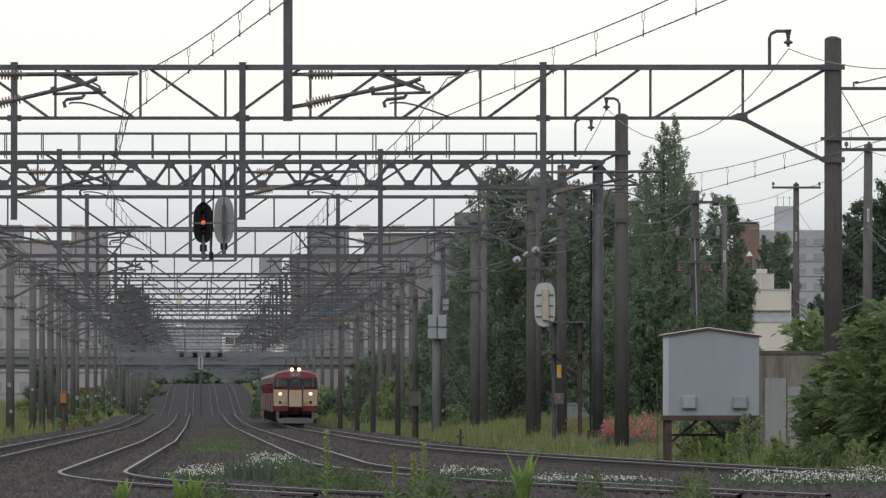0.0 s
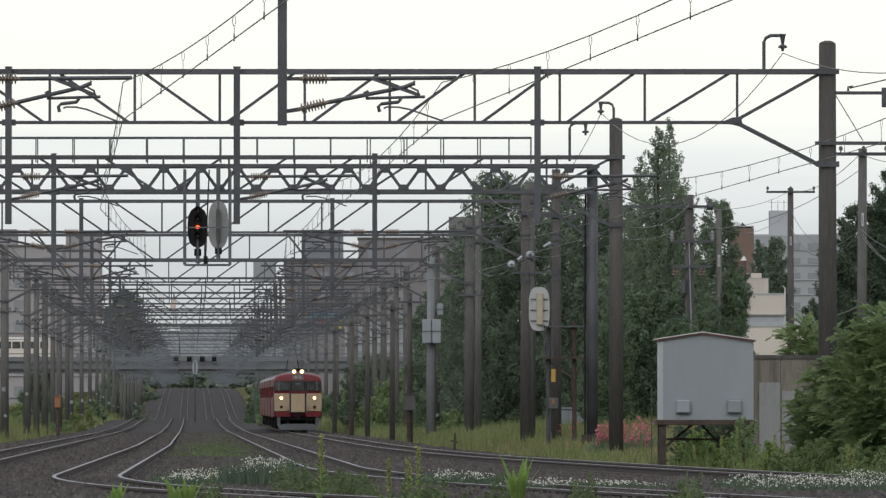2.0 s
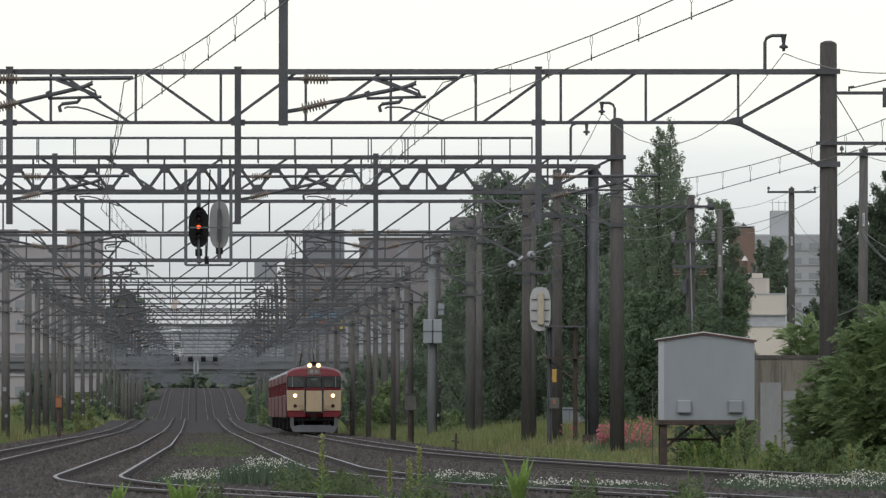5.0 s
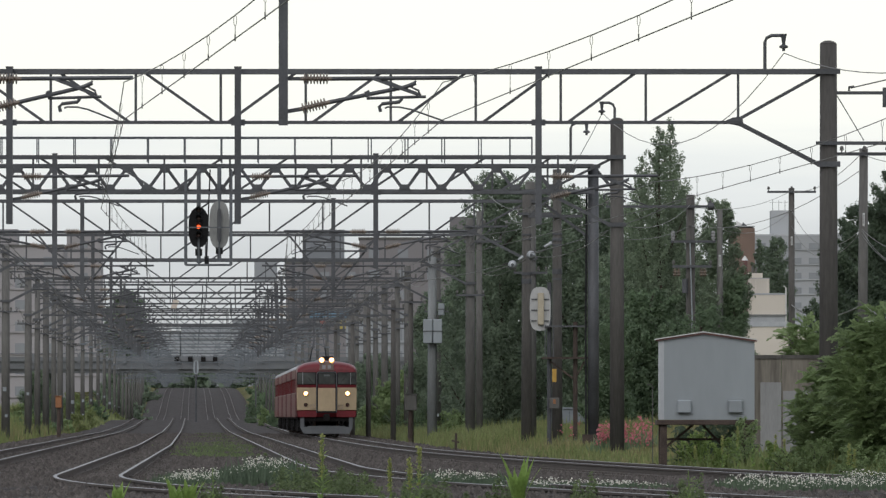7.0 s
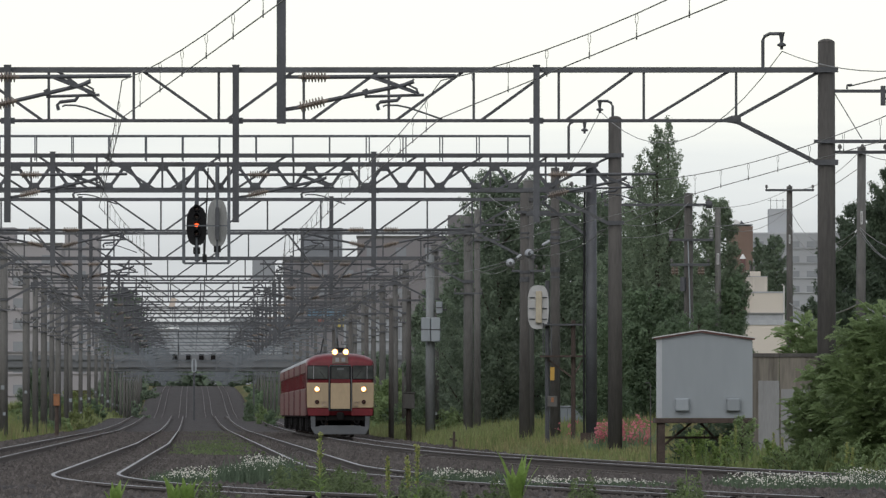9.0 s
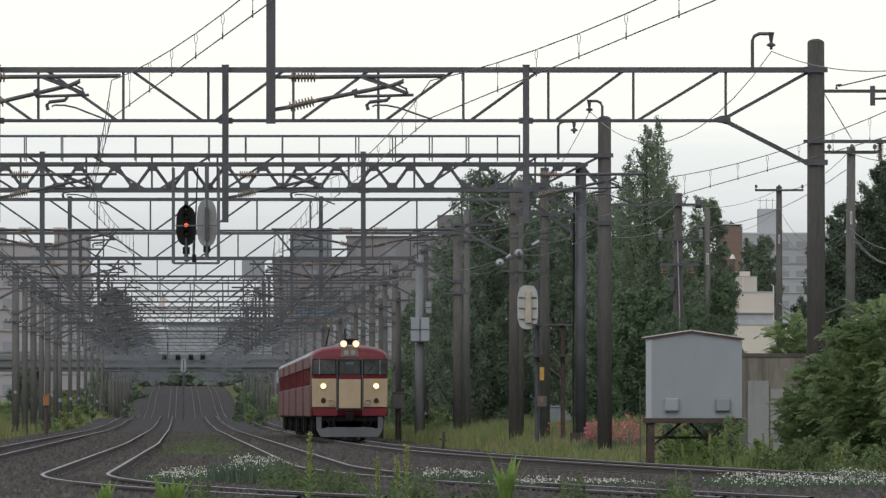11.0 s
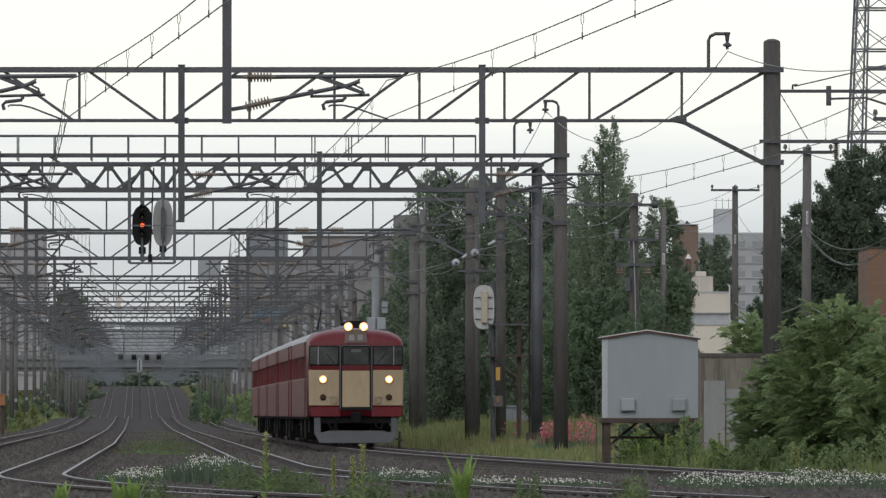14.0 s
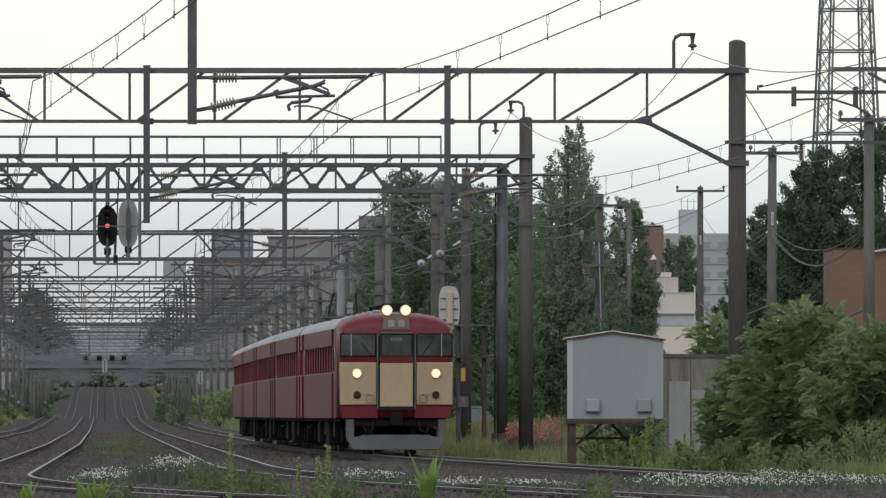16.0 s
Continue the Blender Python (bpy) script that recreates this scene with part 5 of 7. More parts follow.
tree("broad_tree", "dark green tree in front of pale flats", 25.313, 620, 14.45, 2.6, "oval", 16000, 0.14, M_LEAF_DARK, 0.5, 0.2, 0.05, 35)
tree("broad_tree", "dark green tree in front of pale flats", 24.05, 622, 14.3, 1.9, "round", 11000, 0.14, M_LEAF_DARK, 0.45, 0.2, 0.05, 48)
tree("broad_tree", "dark green tree behind a concrete column", 13.8, 275, 8.0, 2.9, "round", 50000, 0.07, M_LEAF_DEEP, 0.45, 0.16, 0.03, 47)
tree("broad_tree", "dark green tree behind a concrete column", 13.633, 280, 6.6, 2.9, "round", 26000, 0.07, M_LEAF_DEEP, 0.33, 0.12, 0.05, 36)
for i, (at_x, yy, tz, ww) in enumerate(((-4.103, 500, 4.728, 3.7), (-5.204, 524, 4.401, 2.5), (-2.237, 470, 3.564, 3.4), (-0.273, 440, 5.068, 3.7),
                                     (-4.521, 482, 1.402, 1.4), (-3.141, 506, 2.539, 2.5), (1.843, 405, 4.465, 3.0), (-1.135, 422, 2.282, 2.1), (-2.618, 452, 3.06, 2.5))):
    tree("young_tree", "bushy green young tree in the verge", at_x, yy, tz, ww, "oval", 12000, 0.10, (M_LEAF_DARK, M_LEAF_DARK, M_LEAF_LIGHT, M_LEAF_MID, M_LEAF_LIGHT, M_LEAF_MID, M_LEAF_MID, M_LEAF_LIGHT, M_LEAF_LIGHT)[i], 0.4, 0.07, 0.0, 40 + i)
tree("broad_tree", "dark tree beyond the road bridge", -44.4, 1150, 18.3, 6.8, "oval", 7000, 0.4, M_LEAF_DARK, 1.0, 0.2, 0.56, 50)
tree("broad_tree", "dark tree beyond the grassy verge", -27.575, 560, 4.056, 2.4, "oval", 6000, 0.12, M_LEAF_DARK, 0.5, 0.10, 0.42, 51)
for i, (at_x, yy, tz, ww) in enumerate(((-16.084, 690, 2.056, 1.1), (-14.036, 640, 1.626, 1.1), (-12.414, 600, 1.255, 1.0))):
    tree("weed_clump", "pale green weeds on the verge far down the line", at_x, yy, tz, ww, "bush", 1000, 0.10, (M_LEAF_MID, M_LEAF_LIGHT)[i % 2], 0.35, 0.06, 0.0, 53 + i, "weeds")
for i, (at_x, yy, tz, ww) in enumerate(((-7.953, 620, 2.717, 2.0), (-6.455, 600, 3.407, 2.4), (-4.48, 560, 3.554, 2.6), (-2.01, 470, 2.624, 2.4), (-10.505, 680, 2.322, 2.0))):
    tree("young_tree", "light green leafy young tree in the verge", at_x, yy, tz, ww, "oval", 9000, 0.11, (M_LEAF_MID, M_LEAF_LIGHT)[i % 2], 0.4, 0.07, 0.0, 90 + i)
# shrubs by the hut
tree("shrub", "dark leafy shrub in the shade under the hut", 6.1, 187, 1.05, 1.9, "bush", 9000, 0.045, M_LEAF_DEEP, 0.22, 0.1, 0.0, 66, "shrub")
tree("shrub", "big leafy bright green shrub overhanging the track", 8.458, 162, 2.492, 1.6, "bush", 22500, 0.060, M_LEAF_LIGHT, 0.27, 0.1, 0.0, 60, "shrub")
tree("shrub", "big leafy bright green shrub overhanging the track", 8.783, 158, 3.021, 2.5, "bush", 36000, 0.060, M_LEAF_LIGHT, 0.27, 0.1, 0.0, 61, "shrub")
tree("shrub", "leafy green shrub at the track edge", 9.845, 155, 2.64, 2.3, "bush", 27000, 0.060, M_LEAF_LIGHT, 0.27, 0.1, 0.0, 62, "shrub")
tree("shrub", "leafy shrub spreading in front of the wall", 7.62, 163, 1.72, 1.2, "bush", 14000, 0.050, M_LEAF_LIGHT, 0.22, 0.1, 0.0, 65, "shrub")
tree("shrub", "leafy shrub spreading in front of the wall", 8.008, 164, 1.967, 1.05, "bush", 20000, 0.038, M_LEAF_LIGHT, 0.2, 0.1, 0.0, 64, "shrub")
tree("shrub", "low leafy shrub behind the concrete wall", 9.875, 215, 3.398, 2.4, "bush", 14000, 0.075, M_LEAF_LIGHT, 0.28, 0.1, 0.0, 63, "shrub")
for i, (at_x, yy, tz, ww) in enumerate(((6.482, 176, 0.946, 0.8), (6.823, 170, 0.432, 0.55), (7.239, 160, 0.542, 1.0), (7.359, 148, 0.443, 0.6),
                                    (6.15, 178, 0.492, 0.7), (8.441, 150, 0.518, 1.2), (9.35, 148, 0.882, 1.3), (5.723, 184, 0.665, 0.9),
                                    (7.052, 166, 0.296, 1.0), (5.376, 232, 0.42, 0.9))):
    tree("weed_clump", "waist-high green weeds beside the track", at_x, yy, tz, ww, "bush", 2800, 0.035, (M_LEAF_LIGHT, M_BLADE_SOFT, M_LEAF_LIGHT)[i % 3], 0.15, 0.06, 0.0, 70 + i, "weeds")


for i in range(16):
    yy = 300 + 14 * i
    rng_ = random.Random(500 + i)
    tree("weed_clump", "head-high green weeds in the verge", bed_left(yy) - rng_.uniform(1.5, 6.5), yy, land(yy) + rng_.uniform(0.7, 1.5), rng_.uniform(1.4, 2.6), "bush", 2000, 0.085, (M_LEAF_LIGHT, M_LEAF_MID)[i % 2],
         0.3, 0.06, 0.0, 520 + i, "weeds")
for i in range(12):
    yy = 330 + 12 * i
    rng_ = random.Random(600 + i)
    tree("weed_clump", "head-high green weeds in the verge", bed_right(yy) + rng_.uniform(1.8, 5.5), yy, land(yy) + rng_.uniform(0.7, 1.6), rng_.uniform(1.3, 2.4), "bush", 2000, 0.085, (M_LEAF_MID, M_LEAF_LIGHT)[i % 2],
         0.3, 0.06, 0.0, 620 + i, "weeds")

for i in range(26):
    yy = 520 + 15 * i
    rng_ = random.Random(700 + i)
    tree("weed_clump", "pale green weeds on the verge far down the line", bed_left(yy) - rng_.uniform(0.9, 5.0), yy, land(yy) + rng_.uniform(0.9, 1.9), rng_.uniform(1.6, 3.0), "bush", 1800, 0.12, (M_LEAF_LIGHT, M_GRASS_GREEN)[i % 2],
         0.4, 0.06, 0.0, 720 + i, "weeds")
for i in range(10):
    yy = 290 + 13 * i
    rng_ = random.Random(800 + i)
    tree("weed_clump", "tall light green weeds in the verge", bed_left(yy) - rng_.uniform(4.2, 7.5), yy, land(yy) + rng_.uniform(0.9, 1.5), rng_.uniform(1.6, 2.6), "bush", 2300, 0.075, M_LEAF_LIGHT,
         0.3, 0.06, 0.0, 820 + i, "weeds")


for i in range(22):
    yy = 560 + 17 * i
    rng_ = random.Random(900 + i)
    tree("weed_clump", "pale green shrubs on the verge far down the line", bed_right(yy) + rng_.uniform(1.0, 3.6), yy, land(yy) + rng_.uniform(1.2, 2.6), rng_.uniform(2.0, 3.6), "bush", 2000, 0.13, (M_LEAF_LIGHT, M_LEAF_MID)[i % 2],
         0.45, 0.06, 0.0, 920 + i, "weeds")


for i in range(20):
    rng_ = random.Random(950 + i)
    yy = 690 + 3.5 * i
    x_ = bed_left(yy) - rng_.uniform(0.9, 5.5) if i % 2 else bed_right(yy) + rng_.uniform(0.8, 5.0)
    tree("weed_clump", "light green bushes where the line drops away", x_, yy, land(yy) + rng_.uniform(1.2, 2.4), rng_.uniform(1.8, 3.2), "bush", 1600, 0.13, (M_LEAF_MID, M_GRASS_GREEN, M_LEAF_MID)[i % 3], 0.45, 0.06, 0.0, 960 + i, "weeds")
for i in range(28):
    rng_ = random.Random(990 + i)
    yy = 1130 + 26 * (i // 2)
    x_ = bed_left(yy) - rng_.uniform(2.0, 7.0) if i % 2 else bed_right(yy) + rng_.uniform(2.0, 7.0)
    tree("weed_clump", "green thicket beside the line beyond the road bridge", x_, yy, land(yy) + rng_.uniform(1.6, 3.6), rng_.uniform(5.0, 8.0), "bush", 1300, 0.34, (M_LEAF_MID, M_LEAF_DARK)[i % 2], 0.8, 0.06, 0.0, 1000 + i, "weeds")


def tufts(name, label, places, height, material, seed, per=14, spread=0.25, lean=0.35, width=0.02):
    """Grass and weeds: upright pointed blades in tufts, one object."""
    rng = np.random.default_rng(seed)
    verts, faces = [], []
    for x, y, z in places:
        for _ in range(per):
            a = rng.uniform(0, math.tau)
            mid_x, mid_y = x + rng.normal(0, spread), y + rng.normal(0, spread * 2)
            h = height * rng.uniform(0.35, 1.1) * (1.5 if rng.uniform() < 0.12 else 1.0)
            dx, dy = math.cos(a) * h * lean * rng.uniform(0.2, 1), math.sin(a) * h * lean * rng.uniform(0.2, 1)
            w = width * rng.uniform(0.6, 1.4)
            k = len(verts)
            if y > 240:
                verts += [(mid_x - w, mid_y, z), (mid_x + w, mid_y, z), (mid_x + dx, mid_y + dy, z + h)]
                faces.append((k, k + 1, k + 2))
                continue
            verts += [(mid_x - w, mid_y, z), (mid_x + w, mid_y, z), (mid_x + dx * 0.5 + w * 0.7, mid_y + dy * 0.5, z + h * 0.6), (mid_x + dx * 0.5 - w * 0.7, mid_y + dy * 0.5, z + h * 0.6), (mid_x + dx, mid_y + dy, z + h)]
            faces += [(k, k + 1, k + 2, k + 3), (k + 3, k + 2, k + 4)]
    me = bpy.data.meshes.new(name)
    me.from_pydata(verts, [], faces)
    me.materials.append(material)
    return tagged(new(name, me), label, "grass", kind="stuff")


M_BLADE_DULL = leaf_mat("dull_green_blade", (0.135, 0.170, 0.072), (0.22, 0.245, 0.11))


def scatter(seed, n, y0, y1, xa, xb):
    rng = random.Random(seed)
    out = []
    for _ in range(n):
        y = rng.uniform(y0, y1)
        x = rng.uniform(xa(y), xb(y))
        out.append((x, y, ground_z(x, y) - 0.03))
    return out


tufts("low_grass", "low mixed grass between the rails and the columns", scatter(21, 1500, 185, 250, lambda y: bed_right(y) + 0.8, lambda y: bed_right(y) + 5), 0.24, M_GRASS, 21)
tufts("low_weeds", "low green weeds between the rails and the columns", scatter(22, 1300, 182, 250, lambda y: bed_right(y) + 0.7, lambda y: bed_right(y) + 5), 0.24, M_BLADE_DULL, 22, width=0.025)
tufts("verge_grass", "tall dry and green grass on the verge by the wood", scatter(1, 2600, 250, 420, lambda y: bed_right(y) + 0.8, lambda y: bed_right(y) + 7.5), 0.42, M_GRASS, 1)
tufts("bank_weeds", "pale green weeds at the foot of the young trees", scatter(23, 2000, 290, 560, lambda y: bed_right(y) + 0.7, lambda y: bed_right(y) + 3.0), 0.5, M_BLADE_DULL, 23, width=0.03)
tufts("verge_weeds", "green weeds along the foot of the wood", scatter(2, 2500, 250, 480, lambda y: bed_right(y) + 0.7, lambda y: bed_right(y) + 6), 0.5, M_GRASS_GREEN, 2, width=0.03)
tufts("meadow_grass", "green and yellowing grass along the verge", scatter(3, 3200, 190, 700, lambda y: bed_left(y) - 9, lambda y: bed_left(y) - 0.7), 0.75, M_GRASS_GREEN, 3, width=0.03)
tufts("dry_grass", "dry yellow grass along the verge", scatter(4, 2600, 230, 900, lambda y: bed_left(y) - 7, lambda y: bed_left(y) - 0.9), 0.7, M_GRASS, 4, width=0.03)
tufts("far_verge_grass", "pale green grass on the verges far down the line", scatter(24, 2600, 600, 1000, lambda y: bed_left(y) - 8, lambda y: bed_left(y) - 0.8) + scatter(25, 2600, 560, 1000, lambda y: bed_right(y) + 0.8, lambda y: bed_right(y) + 8),
      0.8, M_BLADE_DULL, 24, per=8, spread=0.5, width=0.06)
tufts("column_grass", "yellow-green tall grass round the columns", scatter(26, 330, 200, 262, lambda y: bed_right(y) + 1.2, lambda y: bed_right(y) + 6), 0.36, M_GRASS, 26, per=9, width=0.014)
tufts("rail_edge_weeds", "dark green weeds along the near edge of the verge", scatter(27, 420, 178, 235, lambda y: bed_right(y) + 0.35, lambda y: bed_right(y) + 1.3), 0.36, M_GRASS_GREEN, 27, per=10, width=0.02)
tufts("near_weeds", "green weeds along the near rail edge by the hut", scatter(5, 1000, 140, 185, lambda y: bed_right(y) + 0.4, lambda y: bed_right(y) + 4), 0.45, M_GRASS_GREEN, 5)


def bed_scatter(seed, n, cx, cy, rx, ry):
    rng = random.Random(seed)
    out = []
    while len(out) < n:
        u, v = rng.uniform(-1, 1), rng.uniform(-1, 1)
        if u * u + v * v < 1:
            x, y = cx + rx * u, cy + ry * v
            out.append((x, y, bed_z(x, y) - 0.02))
    return out


# grassy island between two tracks
rng_ = random.Random(6)
island = []
for _ in range(2600):
    yy = rng_.uniform(226, 480)
    x_ = (t2(yy) + t3(yy)) / 2 + 0.25 + rng_.uniform(-1.1, 1.1) * (0.72 + 0.28 * math.sin(yy * 0.05))
    if noise.noise((x_ * 0.9, yy * 0.03, 2.0)) > -0.06:
        island.append((x_, yy, bed_z(x_, yy) - 0.02))
tufts("track_grass", "low mossy green grass between the tracks", island, 0.11, M_WEED, 6, per=18, spread=0.42, width=0.06)


def daisies(seed, n, cx, cy, rx, ry, h=0.28, skew=0.0, heads=2):
    """White daisies: stems in a low green mat, flower heads on top; one object each."""
    rng = np.random.default_rng(seed)
    pl = bed_scatter(seed, 3 * n, 0, 0, rx, ry)
    pl = [(cx + x + skew * y, cy + y) for x, y, _ in pl if noise.noise((x * 4.5, y * 0.45, seed)) > 0.04]
    tufts("daisy_stems", "green stems of white daisies between the rails", [(x, y, bed_z(x, y) - 0.02) for x, y in pl], h * 0.9, M_LEAF_DEEP, seed, per=12, spread=0.14, width=0.012)
    pts = []
    for x, y in pl:
        for _ in range(heads):
            xx, yy = x + rng.normal(0, 0.07), y + rng.normal(0, 0.3)
            dome = 1 - 0.6 * min(1.0, ((x - cx - skew * (y - cy)) / rx) ** 2)
            pts.append((xx, yy, bed_z(xx, yy) + h * dome * rng.uniform(0.55, 1.25)))
    pts = np.array(pts)
    nrm = np.tile(np.array([0, -0.9, 1.0]), (len(pts), 1)) + rng.normal(0, 0.35, (len(pts), 3))
    ob = new("daisy_flowers", leaf_mesh("daisy_flowers", pts, nrm, 0.024, M_PETAL, 1.1))
    tagged(ob, "scattered white daisy flowers beside the rails", "flowers", kind="stuff")


daisies(11, 110, -3.766, 163, 0.42, 22, 0.18, 0.004)
daisies(12, 150, -3.86, 127, 0.5, 4, 0.16)
daisies(13, 170, -2.70, 125, 0.42, 4.5, 0.34, 0.0, 3)
daisies(14, 150, 0.28, 125, 0.55, 5, 0.18, -0.04)
daisies(15, 130, 2.002, 119, 1.2, 4, 0.10, -0.1)
daisies(16, 260, 5.302, 117, 1.1, 5, 0.16, -0.1, 3)
daisies(17, 220, 6.60, 116, 0.9, 5, 0.20, -0.1, 3)


def leafy_weed(x, y, h, seed, label="upright leafy green weed growing in the ballast", spike=False):
    """An upright stem with drooping leaves in rings, and a flower spike on some."""
    rng = np.random.default_rng(seed)
    z0 = -0.22
    th = thing("tall_weed", label, "weed", Matrix.Translation((x, y, z0)), "tall weeds in the ballast")
    part("stem", rod(B(), [(0, 0, 0), (0.01, 0, h * 0.6), (0, 0, h)], 0.012, 6, 0.005), M_LEAF_LIGHT, th)
    bm = B()
    n = int(12 + h * 22)
    for k in range(n):
        q = k / n
        a = k * 2.4 + rng.uniform(-0.3, 0.3)
        L = h * 0.19 * (1.10 - q * 0.85) * rng.uniform(0.8, 1.2)
        w = L * 0.16
        d = Vector((math.cos(a), math.sin(a), 0))
        s = Vector((-d.y, d.x, 0))
        p = Vector((0, 0, h * (0.06 + 0.90 * q)))
        up = 0.55 + 0.5 * q
        mid, tip = p + d * L * 0.55 + Vector((0, 0, L * 0.5 * up)), p + d * L + Vector((0, 0, L * (0.55 * up + 0.15 * q)))
        v = [bm.verts.new(c) for c in (p, mid - s * w, mid + s * w, tip)]
        bm.faces.new((v[0], v[1], v[2]))
        bm.faces.new((v[1], v[3], v[2]))
    part("leaves", bm, M_BLADE, th)
    if spike:
        pts = np.stack([rng.normal(0, 0.013, 170), rng.normal(0, 0.013, 170), h * (0.50 + 0.52 * rng.uniform(0, 1, 170) ** 0.9)], 1)
        ob = new("flower_spike", leaf_mesh("flower_spike", pts, rng.normal(size=(170, 3)), 0.022, M_SPIKE))
        ob.parent = th


def blade_weed(x, y, h, seed):
    """A broad-bladed young plant whose blades rise in a fan."""
    rng = np.random.default_rng(seed)
    th = thing("blade_weed", "bright green broad-bladed weed growing in the ballast", "weed", Matrix.Translation((x, y, -0.22)), "tall weeds in the ballast")
    for k in range(13):
        a = k * 2.4
        L = h * rng.uniform(0.6, 1.0)
        d = Vector((math.cos(a), math.sin(a), 0)) * rng.uniform(0.08, 0.38)
        s = Vector((-math.sin(a), math.cos(a), 0))
        bm, prev = B(), None
        for i in range(6):
            q = i / 5
            p = d * L * q ** 1.6 + Vector((0, 0, L * (q - 0.12 * q ** 3)))
            w = 0.046 * math.sin(math.pi * min(1, 0.12 + q * 0.88)) + 0.002
            ring = [bm.verts.new(p - s * w), bm.verts.new(p + Vector((0, 0, -w * 0.4))), bm.verts.new(p + s * w)]
            if prev:
                bm.faces.new((prev[0], prev[1], ring[1], ring[0]))
                bm.faces.new((prev[1], prev[2], ring[2], ring[1]))
            prev = ring
        part("blade", bm, M_BLADE, th, smooth=True)


blade_weed(0.857, 92, 0.669 + 0.25, 1)
blade_weed(-3.575, 90, 0.316 + 0.25, 2)
blade_weed(-2.995, 92, 0.371 + 0.25, 3)
blade_weed(-2.818, 91, 0.315 + 0.25, 4)
leafy_weed(-1.373, 93, 0.774 + 0.2, 5, spike=True)
leafy_weed(-0.269, 93, 0.633 + 0.2, 6, spike=True)
leafy_weed(-0.596, 92, 0.51 + 0.2, 7, spike=True)
leafy_weed(-0.37, 91, 0.528 + 0.2, 8, spike=True)
leafy_weed(-2.645, 94, 0.403 + 0.2, 9)
leafy_weed(2.843, 95, 0.364 + 0.2, 10)
for i, (at_x, yy, hh) in enumerate(((5.29, 172, 0.55), (5.616, 174, 0.62), (5.826, 171, 0.75), (6.18, 172, 0.95), (6.538, 173, 0.9), (6.813, 168, 0.8), (7.04, 169, 0.7), (5.195, 176, 0.45),
                                    (6.932, 140, 0.7), (7.079, 141, 0.6))):
    leafy_weed(at_x, yy, hh, 30 + i, "upright leafy weed with a pale spike beside the track", spike=i % 3 != 1)


def low_weeds(xa, xb, y, top, material, seed):
    """A patch of leafy plants of uneven height, their leaves in whorls up many stems, one object."""
    rng = np.random.default_rng(seed)
    plants = int(34 * (xb - xa)) + 6
    pts, nrm, size = [], [], []
    for _ in range(plants):
        u = rng.uniform(-1, 1)
        mid_x, mid_y = (xa + xb) / 2 + u * (xb - xa) / 2, y + rng.normal(0, 1.0)
        h = (top + 0.25) * (1.0 - 0.45 * abs(u) ** 2.5) * rng.uniform(0.45, 1.15)
        lean = rng.normal(0, 0.10)
        m = int(46 + 90 * h)
        q = rng.uniform(0, 1, m)
        a = rng.uniform(0, math.tau, m)
        r = (0.03 + 0.10 * (1 - q)) * rng.uniform(0.3, 1.2, m)
        pts.append(np.stack([mid_x + lean * h * q + np.cos(a) * r, mid_y + np.sin(a) * r, -0.25 + h * q], 1))
        nrm.append(np.stack([np.cos(a) * 0.7, np.sin(a) * 0.7 - 0.2, np.full(m, 0.75)], 1) + rng.normal(0, 0.35, (m, 3)))
        size.append(0.040 - 0.020 * q)
    ob = new("low_weeds", leaf_mesh("low_weeds", np.concatenate(pts), np.concatenate(nrm), np.concatenate(size), material, 2.3))
    tagged(ob, "low patch of leafy green weeds on ballast", "weeds", kind="stuff")


low_weeds(-2.40, -0.95, 112, 0.33, M_WEED, 90)
low_weeds(-1.75, -0.85, 109, 0.22, M_WEED, 89)
low_weeds(-0.75, 0.35, 97, 0.20, M_WEED, 91)
low_weeds(0.437, 1, 96, 0.238, M_WEED, 92)
low_weeds(1.559, 1.903, 100, 0.248, M_WEED, 93)
low_weeds(2.721, 3.019, 96, 0.324, M_WEED, 94)
low_weeds(-3.271, -2.278, 96, 0.145, M_WEED, 95)
low_weeds(6.144, 7.203, 128, 0.164, M_WEED, 96)

# pink and red flowers by the bridge leg
def flower_bed(label, cx, yy, half, spots, seed):
    """Flower heads in loose clusters on upright green stems."""
    rng = np.random.default_rng(seed)
    heads, stems = [], []
    for _ in range(spots):
        x, y, z = cx + rng.uniform(-half, half), yy + rng.uniform(-0.6, 0.9), rng.uniform(0.12, 0.80)
        stems.append((x, y, ground_z(x, y) - 0.02))
        heads.append(np.array([x, y, ground_z(x, y) + z]) + rng.normal(0, 1, (rng.integers(6, 20), 3)) * np.array([0.055, 0.055, 0.09]))
    pts = np.concatenate(heads)
    tagged(new("flower_bed", leaf_mesh("flower_bed", pts, rng.normal(size=(len(pts), 3)), 0.058, M_PINK, 1.2)), label, "flowers", kind="stuff")
    tufts("flower_stems", "upright green stems and leaves of garden flowers", stems, 0.5, M_LEAF_MID, seed, per=9, spread=0.16, width=0.022)


flower_bed("tall pink and red garden flowers beside a concrete column", 4.82, 219, 0.72, 80, 5)
flower_bed("red flowers among grass by the pole", 3.897, 250, 0.3, 5, 7)


